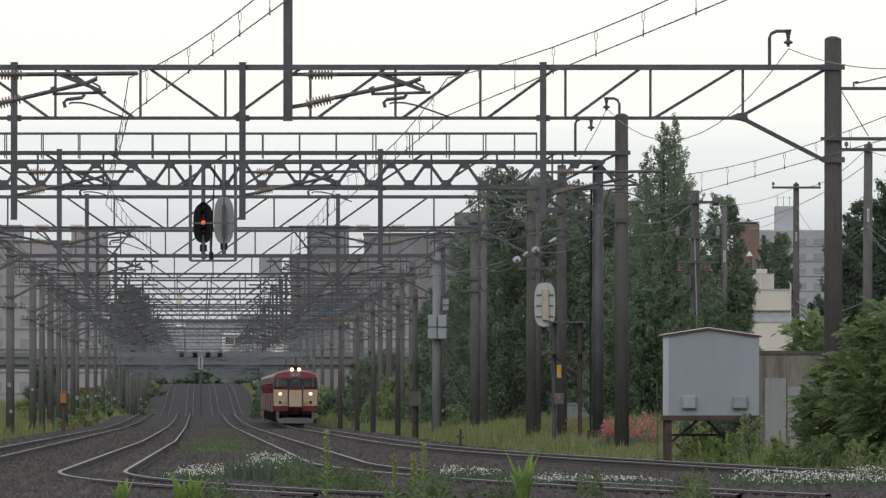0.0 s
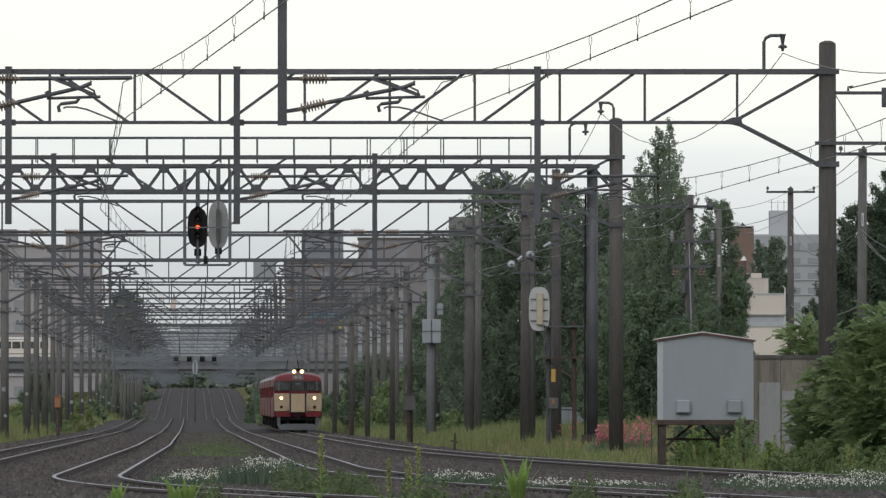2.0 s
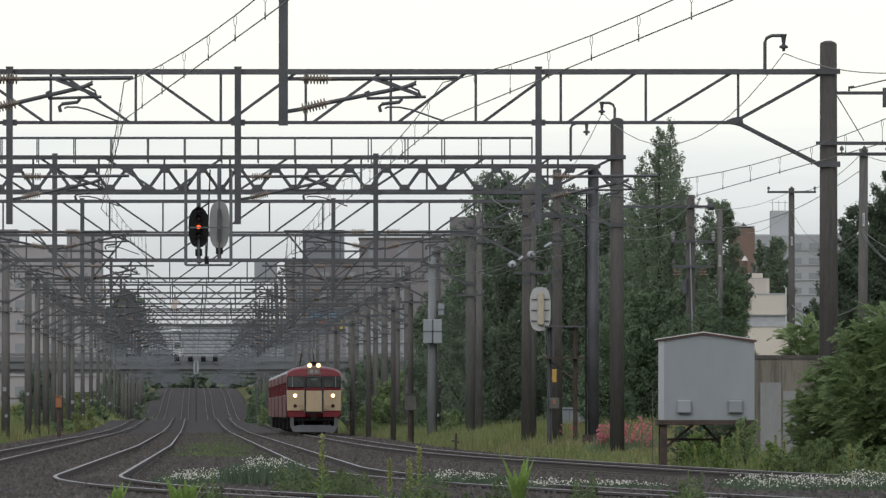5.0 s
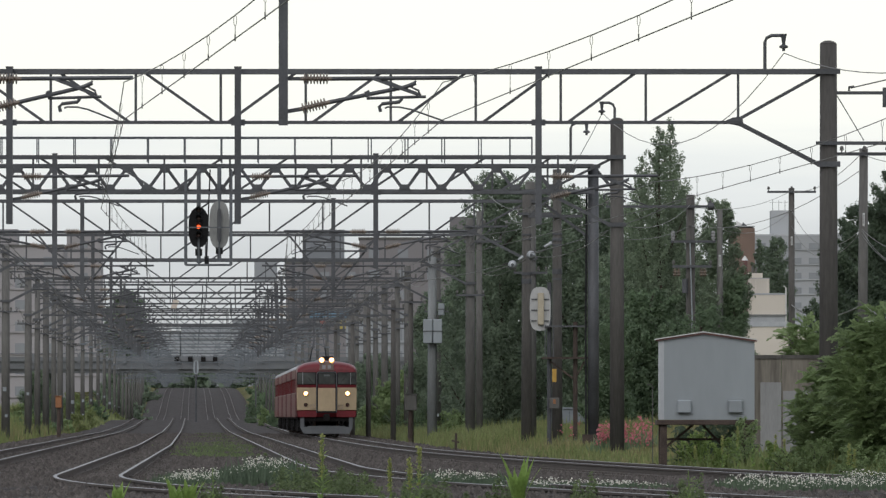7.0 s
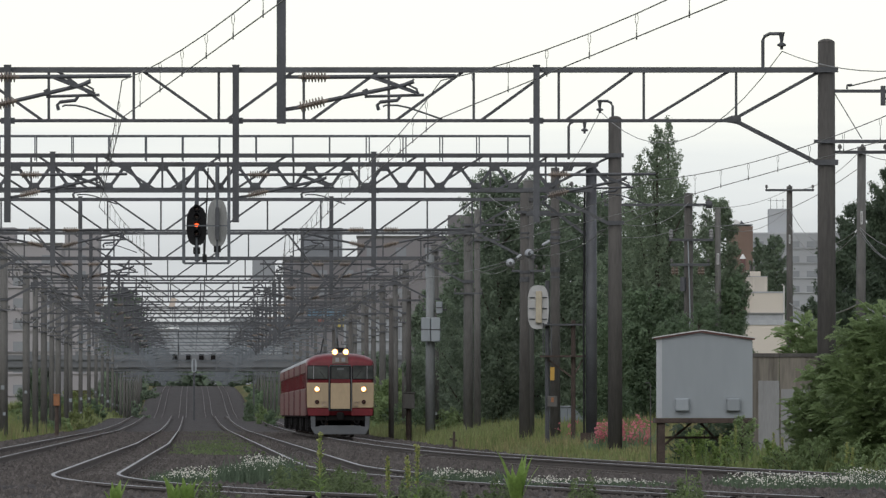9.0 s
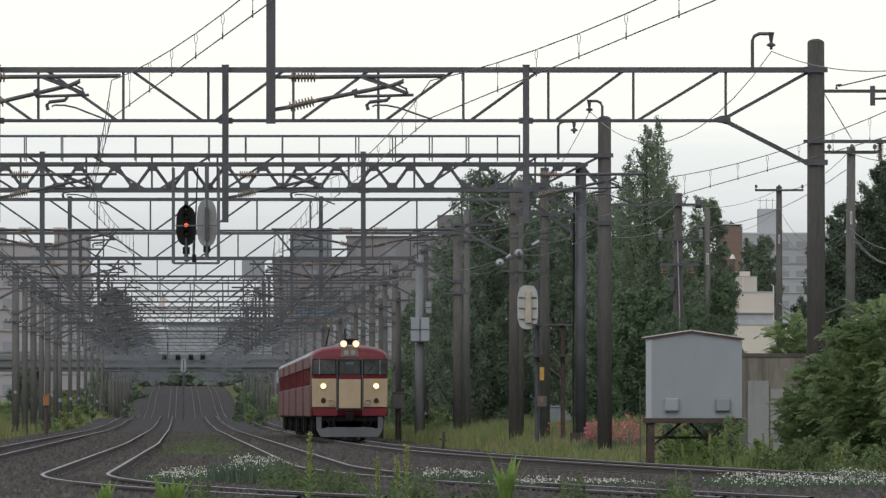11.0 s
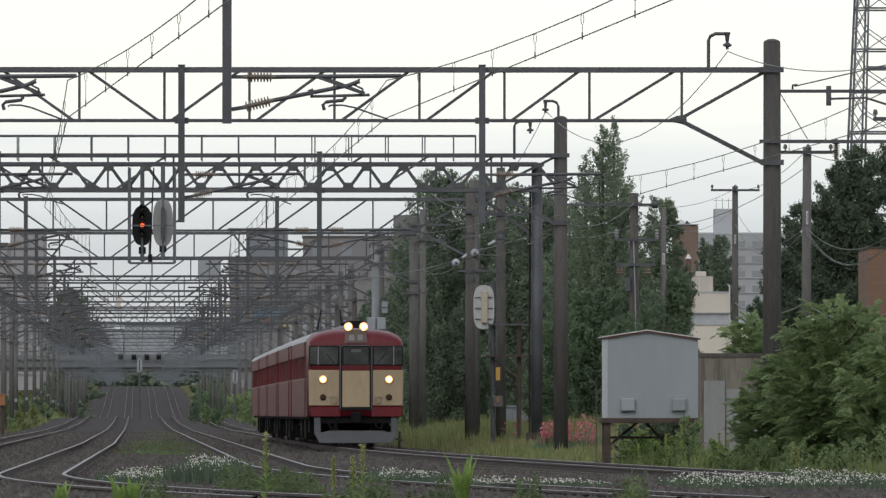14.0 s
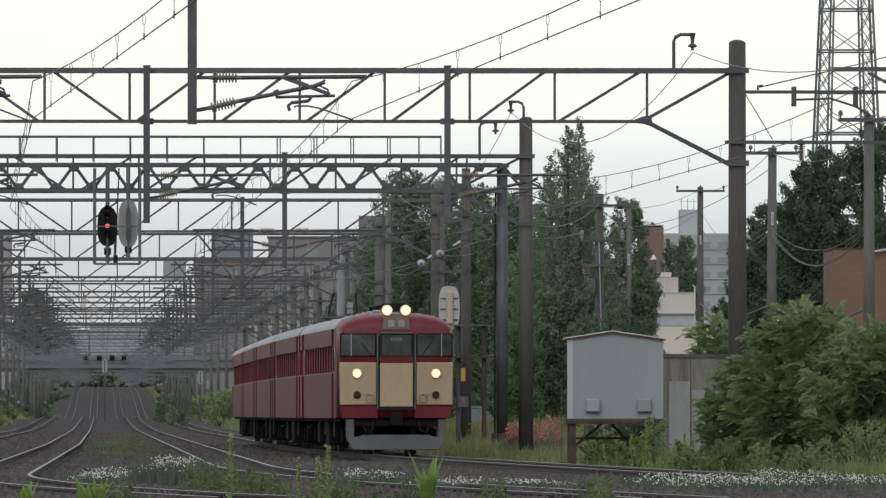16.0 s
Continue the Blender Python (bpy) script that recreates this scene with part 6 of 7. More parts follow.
# ---- buildings and the road bridge ----
def block_of_flats(name, label, x0, x1, y, top, depth, material, storey=2.9, bay=3.2, win=(1.3, 1.1), roof_box=None, first=1.2, category="building", eave=0.3):
    """Walls, roof slab with parapet, and rows of framed windows with balconies' ledges."""
    z0 = land(y) - 0.5
    th = thing(name, label, category, Matrix.Translation((0, y, 0)), "buildings beyond the railway")
    part("wall", block(B(), ((x0 + x1) / 2, depth / 2, (z0 + top) / 2), (x1 - x0, depth, top - z0)), material, th)
    part("roof", block(B(), ((x0 + x1) / 2, depth / 2, top + 0.15), (x1 - x0 + eave, depth + eave, min(0.3, eave * 4))), M_CONC_GREY if eave > 0.2 else M_HUTPALE, th)
    n = max(1, int((x1 - x0 - 0.6) / bay))
    z = top - storey + 0.9
    while z > z0 + 2 and win:
        led = part("ledge", block(B(), ((x0 + x1) / 2, -0.1, z - 0.75), (x1 - x0, 0.22, 0.25)), material, th)
        for k in range(n):
            cx = x0 + (x1 - x0) * (k + 0.5) / n
            w = part("window", block(B(), (cx, -0.03, z), (win[0] + 0.16, 0.08, win[1] + 0.16)), M_FLAT_GREY, th)
            part("pane", block(B(), (cx, -0.06, z), (win[0], 0.06, win[1])), M_PANE, w)
        z -= storey
    if roof_box:
        a, b, zt = roof_box
        part("roof_house", block(B(), ((a + b) / 2, depth / 2, (top + zt) / 2), (b - a, depth * 0.5, zt - top)), material, th)
    return th


# grey, tan, pink and hazy plaster tones are raised to imitate distance haze
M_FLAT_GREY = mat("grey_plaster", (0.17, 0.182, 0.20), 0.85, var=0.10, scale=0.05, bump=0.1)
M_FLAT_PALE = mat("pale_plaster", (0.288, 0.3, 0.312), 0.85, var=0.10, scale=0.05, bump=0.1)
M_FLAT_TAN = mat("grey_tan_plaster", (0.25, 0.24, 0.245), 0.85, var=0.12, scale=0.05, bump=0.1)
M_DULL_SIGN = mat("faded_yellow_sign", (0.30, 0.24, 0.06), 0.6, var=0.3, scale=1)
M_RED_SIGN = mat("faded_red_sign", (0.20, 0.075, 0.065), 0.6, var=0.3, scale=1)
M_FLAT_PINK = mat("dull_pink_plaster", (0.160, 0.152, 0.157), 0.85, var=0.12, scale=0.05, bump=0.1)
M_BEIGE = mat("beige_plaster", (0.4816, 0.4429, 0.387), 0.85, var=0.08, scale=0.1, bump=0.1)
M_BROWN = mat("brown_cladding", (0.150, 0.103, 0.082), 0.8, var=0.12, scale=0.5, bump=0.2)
M_HAZY = mat("pale_hazy_plaster", (0.26, 0.275, 0.29), 0.85, var=0.10, scale=0.05, bump=0.1)
M_BRIDGE = mat("bridge_concrete", (0.125, 0.132, 0.140), 0.85, var=0.15, scale=0.1, bump=0.1)
M_BLUE = mat("blue_sheet", (0.10, 0.19, 0.27), 0.6, var=0.15, scale=1)

block_of_flats("apartment_building", "pale grey high-rise flats with a roof house", 60.248, 81.214, 1600, 35.95, 14, M_FLAT_PALE, bay=3.0, win=(1.9, 1.0), eave=0.1, roof_box=(64.221, 67.972, 40.979))
for x_ in (64.673, 65.889, 67.105):
    an_ = thing("roof_antenna", "thin aerial on the roof house of the flats", "antenna", Matrix.Translation((x_, 1607, 40.979)), "aerials on the roof")
    part("mast", rod(B(), [(0, 0, -0.1), (0, 0, 2.1)], 0.05, 5), M_STEEL, an_)
    part("aerial_bar", bar(B(), (-0.6, 0, 1.7), (0.6, 0, 1.7), 0.06), M_STEEL, an_)
block_of_flats("brick_building", "brown-red windowless building end behind trees", 24.717, 26.648, 700, 16.95, 10, M_BROWN, win=None, eave=0.02)
# unidentified dark and white roof shape, added as two plates
roof_shape_ = thing("roof_hatch", "unidentified dark and white shape on a flat roof", "roof hatch", Matrix.Translation((25.55, 701, 16.97)))
part("lining", plate(B(), [(-0.5, 0.0), (0.5, 0.0), (0.32, 0.18), (-0.42, 0.62)], -0.03, 0.03), M_WHITE, roof_shape_, "white leaning plate")
part("lid", plate(B(), [(0.02, 0.24), (0.16, 0.12), (0.55, 0.12), (0.12, 0.50)], -0.12, -0.06), M_STEEL, roof_shape_, "dark tilted plate")
def beige_building(y):
    """Flat-roofed beige building with two roof houses, a chimney and plant on its wall."""
    th = thing("beige_building", "low beige flat-roofed building with stepped roof houses and a red chimney", "building", Matrix.Translation((0, y, 0)), "buildings beyond the railway")
    part("wall", block(B(), (19.63, 4.5, 4.0), (2.66, 9, 8.66)), M_BEIGE, th)
    part("parapet", block(B(), (19.63, 4.5, 8.36), (2.72, 9.06, 0.10)), M_HUTPALE, th)
    rh = part("roof_house", block(B(), (19.305, 2.2, 8.85), (1.31, 2.4, 0.96)), M_BEIGE, th)
    for k in range(4):
        part("panel_rib", block(B(), (18.78 + k * 0.35, 0.99, 8.85), (0.03, 0.02, 0.92)), M_BEIGE, rh)
    part("roof_edge", block(B(), (19.305, 2.2, 9.34), (1.35, 2.44, 0.04)), M_HUTPALE, rh)
    part("roof_house", block(B(), (18.785, 5.6, 9.05), (1.79, 2.4, 1.32)), M_BEIGE, th)
    for dx, h in ((0.30, 0.42), (0.50, 0.34)):
        part("roof_vent", rod(B(), [(18.785 + dx, 5.0, 9.6), (18.785 + dx, 5.0, 9.71 + h)], 0.07, 8), M_CONC_GREY, th)
    ch = part("chimney", rod(B(), [(18.414, -0.3, 7.004), (18.414, -0.3, 10.40)], 0.17, 12), M_HUTROOF, th, "red-brown chimney")
    part("chimney_cap", rod(B(), [(18.414, -0.3, 10.40), (18.414, -0.3, 10.68)], 0.20, 12, 0.04), M_WHITE, ch, "white cap")
    part("lower_wall", block(B(), (19.63, -0.02, 3.4), (2.67, 0.05, 7.3)), M_HUTPALE, th, "paler lower wall")
    part("ledge", block(B(), (19.63, -0.08, 7.08), (2.70, 0.18, 0.07)), M_WALLPALE, th)
    part("downpipe", rod(B(), [(20.93, -0.08, 0.2), (20.93, -0.08, 8.75), (20.80, -0.08, 8.85)], 0.045, 8), M_WHITE, th)


beige_building(500)
block_of_flats("low_building", "long low pale building with a white roof edge", 17.081, 21.4, 480, 6.15, 8, M_BEIGE, win=None, eave=0.1)
def brick_building(x0, x1, y, top, depth):
    """A plain brick end wall with a thin metal coping and pipes along its top."""
    th = thing("brick_building", "orange-brown brick building beside a large tree", "building", Matrix.Translation((0, y, 0)), "buildings beyond the railway")
    part("wall", block(B(), ((x0 + x1) / 2, depth / 2, top / 2 - 0.3), (x1 - x0, depth, top + 0.6)), M_BRICK, th)
    part("coping", block(B(), ((x0 + x1) / 2, depth / 2, top + 0.02), (x1 - x0 + 0.04, depth + 0.04, 0.05)), M_RUST, th)
    part("pipe", rod(B(), [(x0 + 0.9, -0.1, top - 0.12), (x0 + 1.5, -0.1, top - 0.02), (x0 + 2.4, -0.1, top - 0.05)], 0.04, 8), M_HUTPALE, th, "pale pipe")


M_BRICK = mat("brown_brick", (0.168, 0.1024, 0.0704), 0.85, var=0.15, scale=0.6, bump=0.2)
bn_, bl_ = M_BRICK.node_tree.nodes, M_BRICK.node_tree.links
b_tex = bn_.new("ShaderNodeTexBrick")
b_tex.inputs["Color1"].default_value, b_tex.inputs["Color2"].default_value, b_tex.inputs["Mortar"].default_value = (1.0, 0.97, 0.95, 1), (0.90, 0.88, 0.87, 1), (0.84, 0.85, 0.86, 1)
b_tex.inputs["Scale"].default_value, b_tex.inputs["Brick Width"].default_value, b_tex.inputs["Row Height"].default_value, b_tex.inputs["Mortar Size"].default_value = 1.0, 0.45, 0.15, 0.014
b_co, b_sp, b_cb, b_mul = bn_.new("ShaderNodeTexCoord"), bn_.new("ShaderNodeSeparateXYZ"), bn_.new("ShaderNodeCombineXYZ"), bn_.new("ShaderNodeMixRGB")
bl_.new(b_co.outputs["Object"], b_sp.inputs[0])
bl_.new(b_sp.outputs["X"], b_cb.inputs["X"])
bl_.new(b_sp.outputs["Z"], b_cb.inputs["Y"])
bl_.new(b_cb.outputs[0], b_tex.inputs["Vector"])
b_mul.blend_type = "MULTIPLY"
b_mul.inputs[0].default_value = 1.0
b_base = bn_["Principled BSDF"].inputs["Base Color"]
bl_.new(b_base.links[0].from_socket, b_mul.inputs[1])
bl_.new(b_tex.outputs["Color"], b_mul.inputs[2])
bl_.new(b_mul.outputs[0], b_base)
brick_building(13.824, 16.466, 235, 5.713, 5)
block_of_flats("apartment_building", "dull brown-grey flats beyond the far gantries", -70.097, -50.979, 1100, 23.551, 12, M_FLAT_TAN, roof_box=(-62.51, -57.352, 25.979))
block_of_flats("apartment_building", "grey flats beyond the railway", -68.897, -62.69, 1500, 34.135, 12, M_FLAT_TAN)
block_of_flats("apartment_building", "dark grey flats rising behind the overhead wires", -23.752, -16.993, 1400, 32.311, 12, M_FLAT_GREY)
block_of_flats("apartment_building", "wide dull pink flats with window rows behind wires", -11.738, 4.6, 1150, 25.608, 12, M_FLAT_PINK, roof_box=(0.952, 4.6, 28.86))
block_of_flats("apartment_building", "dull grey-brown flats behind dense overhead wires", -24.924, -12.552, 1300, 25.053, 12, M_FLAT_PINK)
def roof_tank(x0, x1, y, z0, z1):
    """A pale box tank on a slender steel frame."""
    th = thing("water_tank", "pale box tank on a slender steel frame behind gantries", "water tank", Matrix.Translation((0, y, 0)), "buildings beyond the railway")
    part("tank", block(B(), ((x0 + x1) / 2, 1.2, (z0 + z1) / 2), (x1 - x0, 2.4, z1 - z0)), M_HAZY, th, bevel=0.1)
    part("tank_seam", block(B(), ((x0 + x1) / 2, -0.02, (z0 + z1) / 2), (0.1, 0.05, z1 - z0 - 0.2)), M_STEEL, th)
    for x in (x0 + 0.2, x1 - 0.2):
        for yy in (0.2, 2.2):
            part("leg", bar(B(), (x, yy, land(y) - 0.5), (x, yy, z0), 0.16), M_STEEL, th)
    for k in range(4):
        za, zb = z0 * k / 4, z0 * (k + 1) / 4
        part("brace", bar(B(), (x0 + 0.2, 0.2, za), (x1 - 0.2, 0.2, zb), 0.09), M_STEEL, th)


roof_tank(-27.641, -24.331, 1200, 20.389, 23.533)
block_of_flats("shop_building", "low grey building with a blue band and a yellow sign", -16.483, -9.931, 1000, 14.397, 8, M_FLAT_PINK, win=None)
for lab_, x_a, x_b, z_a, z_b, m_ in (("long blue fascia board on a low building", -16.243, -11.15, 12.856, 13.751, M_BLUE), ("yellow sign board on a low building", -12.664, -11.425, 11.479, 12.581, M_DULL_SIGN), ("small faded red sign board on a low building", -15.004, -13.903, 11.617, 12.443, M_RED_SIGN)):
    sg_ = thing("sign_board", lab_, "sign", Matrix.Translation(((x_a + x_b) / 2, 999.4, (z_a + z_b) / 2)))
    part("board", block(B(), (0, 0, 0), (x_b - x_a, 0.3, z_b - z_a)), m_, sg_)
    part("frame", block(B(), (0, 0.3, 0), (x_b - x_a + 0.2, 0.62, z_b - z_a + 0.2)), M_STEEL, sg_)
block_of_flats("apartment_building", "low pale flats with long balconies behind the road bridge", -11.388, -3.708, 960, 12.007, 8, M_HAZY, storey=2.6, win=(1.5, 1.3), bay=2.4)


DECK = 6.849


def road_bridge(y):
    """Road bridge across the whole line: deck, parapet, girders and piers."""
    th = thing("road_bridge", "grey concrete road bridge crossing over all the tracks", "bridge", Matrix.Translation((0, y, 0)))
    xa, xb, zt = -250, 190, DECK
    zb = zt - 0.85
    part("deck", block(B(), ((xa + xb) / 2, 5, (zb + zt) / 2), (xb - xa, 10, zt - zb)), M_BRIDGE, th)
    part("parapet", block(B(), ((xa + xb) / 2, -0.1, zt + 0.25), (xb - xa, 0.25, 0.5)), M_BRIDGE, th)
    part("handrail", rod(B(), [(xa, -0.1, zt + 0.85), (xb, -0.1, zt + 0.85)], 0.05, 6), M_GALV, th)
    for k in range(5):
        part("girder", block(B(), ((xa + xb) / 2, 0.6 + k * 2.1, zb - 0.2), (xb - xa, 0.4, 0.4)), M_BRIDGE, th)
    for x in (-240, -220, -200, -180, -160, -140, -120, -100, -85, -71, -58, -44.0, -5.5, 4, 20, 40, 60, 80, 100, 120, 140, 160, 180):
        for yy in (1, 8.5):
            part("pier", rod(B(), [(x, yy, -1.5), (x, yy, zb - 0.3)], 0.6, 14), M_BRIDGE, th, smooth=True)
    for x in [xa + 5 * k for k in range(89)]:
        part("parapet_post", block(B(), (x, -0.28, zt + 0.3), (0.3, 0.12, 1.0)), M_BRIDGE, th)
    for x in (-29.234, -27.745, -26.317, -25.014):
        part("dark_box", block(B(), (x, -0.4, zt + 0.30), (0.50, 0.3, 0.62)), M_UNDER, th, "small dark box on the parapet")


road_bridge(900)


def road_wheel(th, x, y, r):
    w = part("wheel", lathe(B(), (x, y - 0.14, r), (x, y + 0.14, r), [(0, r * 0.85), (0.15, r), (0.85, r), (1, r * 0.85)], 16), M_UNDER, th, "black tyre")
    part("rim", lathe(B(), (x, y - 0.16, r), (x, y - 0.13, r), [(0, r * 0.5), (1, r * 0.55)], 12), M_GALV, w)


def box_truck():
    """A white box truck, its front along local +x, its wheels on local z = 0."""
    th = thing("box_truck", "white box truck driving over the road bridge", "truck")
    part("box", block(B(), (-3.6, 0, 2.15), (4.9, 2.2, 2.5)), M_HUTPALE, th, bevel=0.05)
    part("cab", plate(B(), [(-1.05, 0.6), (0.0, 0.6), (0.0, 1.4), (-0.25, 2.3), (-1.05, 2.35)], -1.0, 1.0), M_WHITE, th, bevel=0.04)
    part("side_window", plate(B(), [(-0.9, 1.45), (-0.15, 1.45), (-0.33, 2.15), (-0.9, 2.15)], -1.03, -1.0), M_GLASS, th)
    part("windscreen", bar(B(), (0.02, -0.9, 1.85), (0.02, 0.9, 1.85), 0.06, 0.7), M_GLASS, th)
    part("bumper", block(B(), (0.02, 0, 0.65), (0.12, 2.0, 0.25)), M_SKIRT, th)
    part("chassis", block(B(), (-3.0, 0, 0.72), (5.8, 0.9, 0.22)), M_UNDER, th)
    for x in (-0.7, -4.6):
        for y in (-0.9, 0.9):
            road_wheel(th, x, y, 0.42)
    return th


def bus():
    """A bus with a white roof, its front along local -x, its wheels on local z = 0."""
    th = thing("bus", "grey-beige bus with a white roof on the road bridge", "bus")
    part("body", block(B(), (3.4, 0, 1.35), (6.8, 2.3, 2.1)), M_BEIGE, th, bevel=0.08)
    part("roof", block(B(), (3.4, 0, 2.55), (6.7, 2.2, 0.3)), M_WHITE, th, "white roof", bevel=0.1)
    for k in range(6):
        part("side_window", block(B(), (0.85 + k * 1.03, -1.16, 1.85), (0.9, 0.03, 0.75)), M_GLASS, th)
    part("windscreen", block(B(), (-0.01, 0, 1.7), (0.04, 2.0, 1.1)), M_GLASS, th)
    for x in (1.3, 5.4):
        for y in (-1.0, 1.0):
            road_wheel(th, x, y, 0.45)
    return th


truck, coach_bus = box_truck(), bus()


def lattice_tower(x, y, w0, w1, z0, z1):
    """Four-legged lattice mast with cross bracing."""
    th = thing("lattice_tower", "grey steel lattice transmission tower", "tower", Matrix.Translation((x, y, 0)))
    for sx in (-1, 1):
        for sy in (-1, 1):
            part("leg", bar(B(), (sx * w0 / 2, sy * w0 / 2, z0), (sx * w1 / 2, sy * w1 / 2, z1), 0.12), M_GALV, th)
    for sx in (-0.55, 0.55):
        for sy in (-1, 1):
            part("inner_upright", bar(B(), (sx * w0 / 2, sy * w0 / 2, z0), (sx * w1 / 2, sy * w1 / 2, z1), 0.10), M_GALV, th)
    n = 26
    for k in range(n):
        q, r = k / n, (k + 1) / n
        wa, wb, za, zb = w0 + (w1 - w0) * q, w0 + (w1 - w0) * r, z0 + (z1 - z0) * q, z0 + (z1 - z0) * r
        for s in (-1, 1):
            for a, b in ((-0.5, -0.275), (0.275, 0.5)) + (((-0.275, 0.275),) if k % 2 else ()):
                for c, d in ((a, b), (b, a)):
                    part("cross_brace", bar(B(), (c * wa, s * wa / 2, za), (d * wb, s * wb / 2, zb), 0.045), M_GALV, th)
            if k % 2 == 0:
                part("girt", bar(B(), (-wb / 2, s * wb / 2, zb), (wb / 2, s * wb / 2, zb), 0.09), M_GALV, th)
                part("side_girt", bar(B(), (s * wb / 2, -wb / 2, zb), (s * wb / 2, wb / 2, zb), 0.07), M_GALV, th)


lattice_tower(25.36, 420, 4.6, 2.1, -0.5, 27)


# far woods and low blocks that close the view along the line
def far_woods():
    rng = np.random.default_rng(77)
    n = 26000
    x = rng.uniform(-320, 260, n)
    lift = 6.5 + 1.2 * np.sin(x * 0.031) + 0.9 * np.sin(x * 0.11 + 1) + 0.7 * np.sin(x * 0.37)
    pts = np.stack([x, 1890 + rng.normal(0, 5, n), 6.5 + lift * rng.uniform(0, 1, n) ** 0.8], 1)
    ob = new("far_woods", leaf_mesh("far_woods", pts, rng.normal(size=(n, 3)) + np.array([0, -0.6, 0.6]), 1.3, M_LEAF_DARK, 1.2))
    tagged(ob, "hazy far belt of woods closing the line", "woods", kind="stuff")


far_woods()


def side_woods():
    """Unseen leaf belts on both sides and behind, added to darken reflections and low sky light."""
    rng = np.random.default_rng(78)
    n = 30000
    y = rng.uniform(-120, 760, n)
    x = np.where(rng.uniform(size=n) < 0.5, -66.0, 64.0) + rng.normal(0, 3, n)
    back = rng.uniform(size=n) < 0.15
    x, y = np.where(back, rng.uniform(-66, 64, n), x), np.where(back, -60 + rng.normal(0, 3, n), y)
    pts = np.stack([x, y, (8 + 3 * np.sin(y * 0.09) + 2 * np.sin(x * 0.2)) * rng.uniform(0, 1, n)], 1)
    ob = new("side_woods", leaf_mesh("side_woods", pts, rng.normal(size=(n, 3)), 1.6, M_LEAF_DARK, 1.2))
    tagged(ob, "unseen tree belt added to darken reflections and low sky light", "woods", kind="stuff")


side_woods()
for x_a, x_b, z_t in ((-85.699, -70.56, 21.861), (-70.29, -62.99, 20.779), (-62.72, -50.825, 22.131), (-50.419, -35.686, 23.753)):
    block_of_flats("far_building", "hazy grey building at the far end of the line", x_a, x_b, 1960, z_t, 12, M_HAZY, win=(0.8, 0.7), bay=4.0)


# ---- the train ----
HALF, CAR = 1.40, 19.6


def section(z0, half):
    """Body cross-section from the sill over the roof, as x and z."""
    right = [(half, z0), (half, 3.06), (half - 0.03, 3.14), (half - 0.14, 3.25), (half - 0.38, 3.36), (half - 0.75, 3.43), (0, 3.46)]
    return right + [(-x, z) for x, z in right[-2::-1]]


def loft(bm, rings, close=True):
    prev = None
    first = None
    for ring in rings:
        vs = [bm.verts.new(p) for p in ring]
        if prev:
            for k in range(len(vs) - (0 if close else 1)):
                bm.faces.new((prev[k], prev[(k + 1) % len(vs)], vs[(k + 1) % len(vs)], vs[k]))
        first, prev = first or vs, vs
    bm.faces.new(first[::-1])
    bm.faces.new(prev)
    return bm


def bogie(car, y):
    b = part("bogie", block(block(block(B(), (-0.95, y, 0.55), (0.14, 2.9, 0.22)), (0.95, y, 0.55), (0.14, 2.9, 0.22)), (0, y, 0.6), (1.9, 0.5, 0.25)), M_UNDER, car)
    for dy in (-1.05, 1.05):
        for s in (-1, 1):
            part("wheel", lathe(B(), (s * 0.47, y + dy, 0.43), (s * 0.60, y + dy, 0.43), [(0, 0.455), (0.25, 0.455), (0.27, 0.43), (1, 0.425)], 20), M_RUST, b, smooth=False)
        part("axle", rod(B(), [(-0.7, y + dy, 0.43), (0.7, y + dy, 0.43)], 0.08, 8), M_UNDER, b)
        for s in (-1, 1):
            part("axle_box", block(B(), (s * 1.0, y + dy, 0.45), (0.2, 0.3, 0.32)), M_UNDER, b)


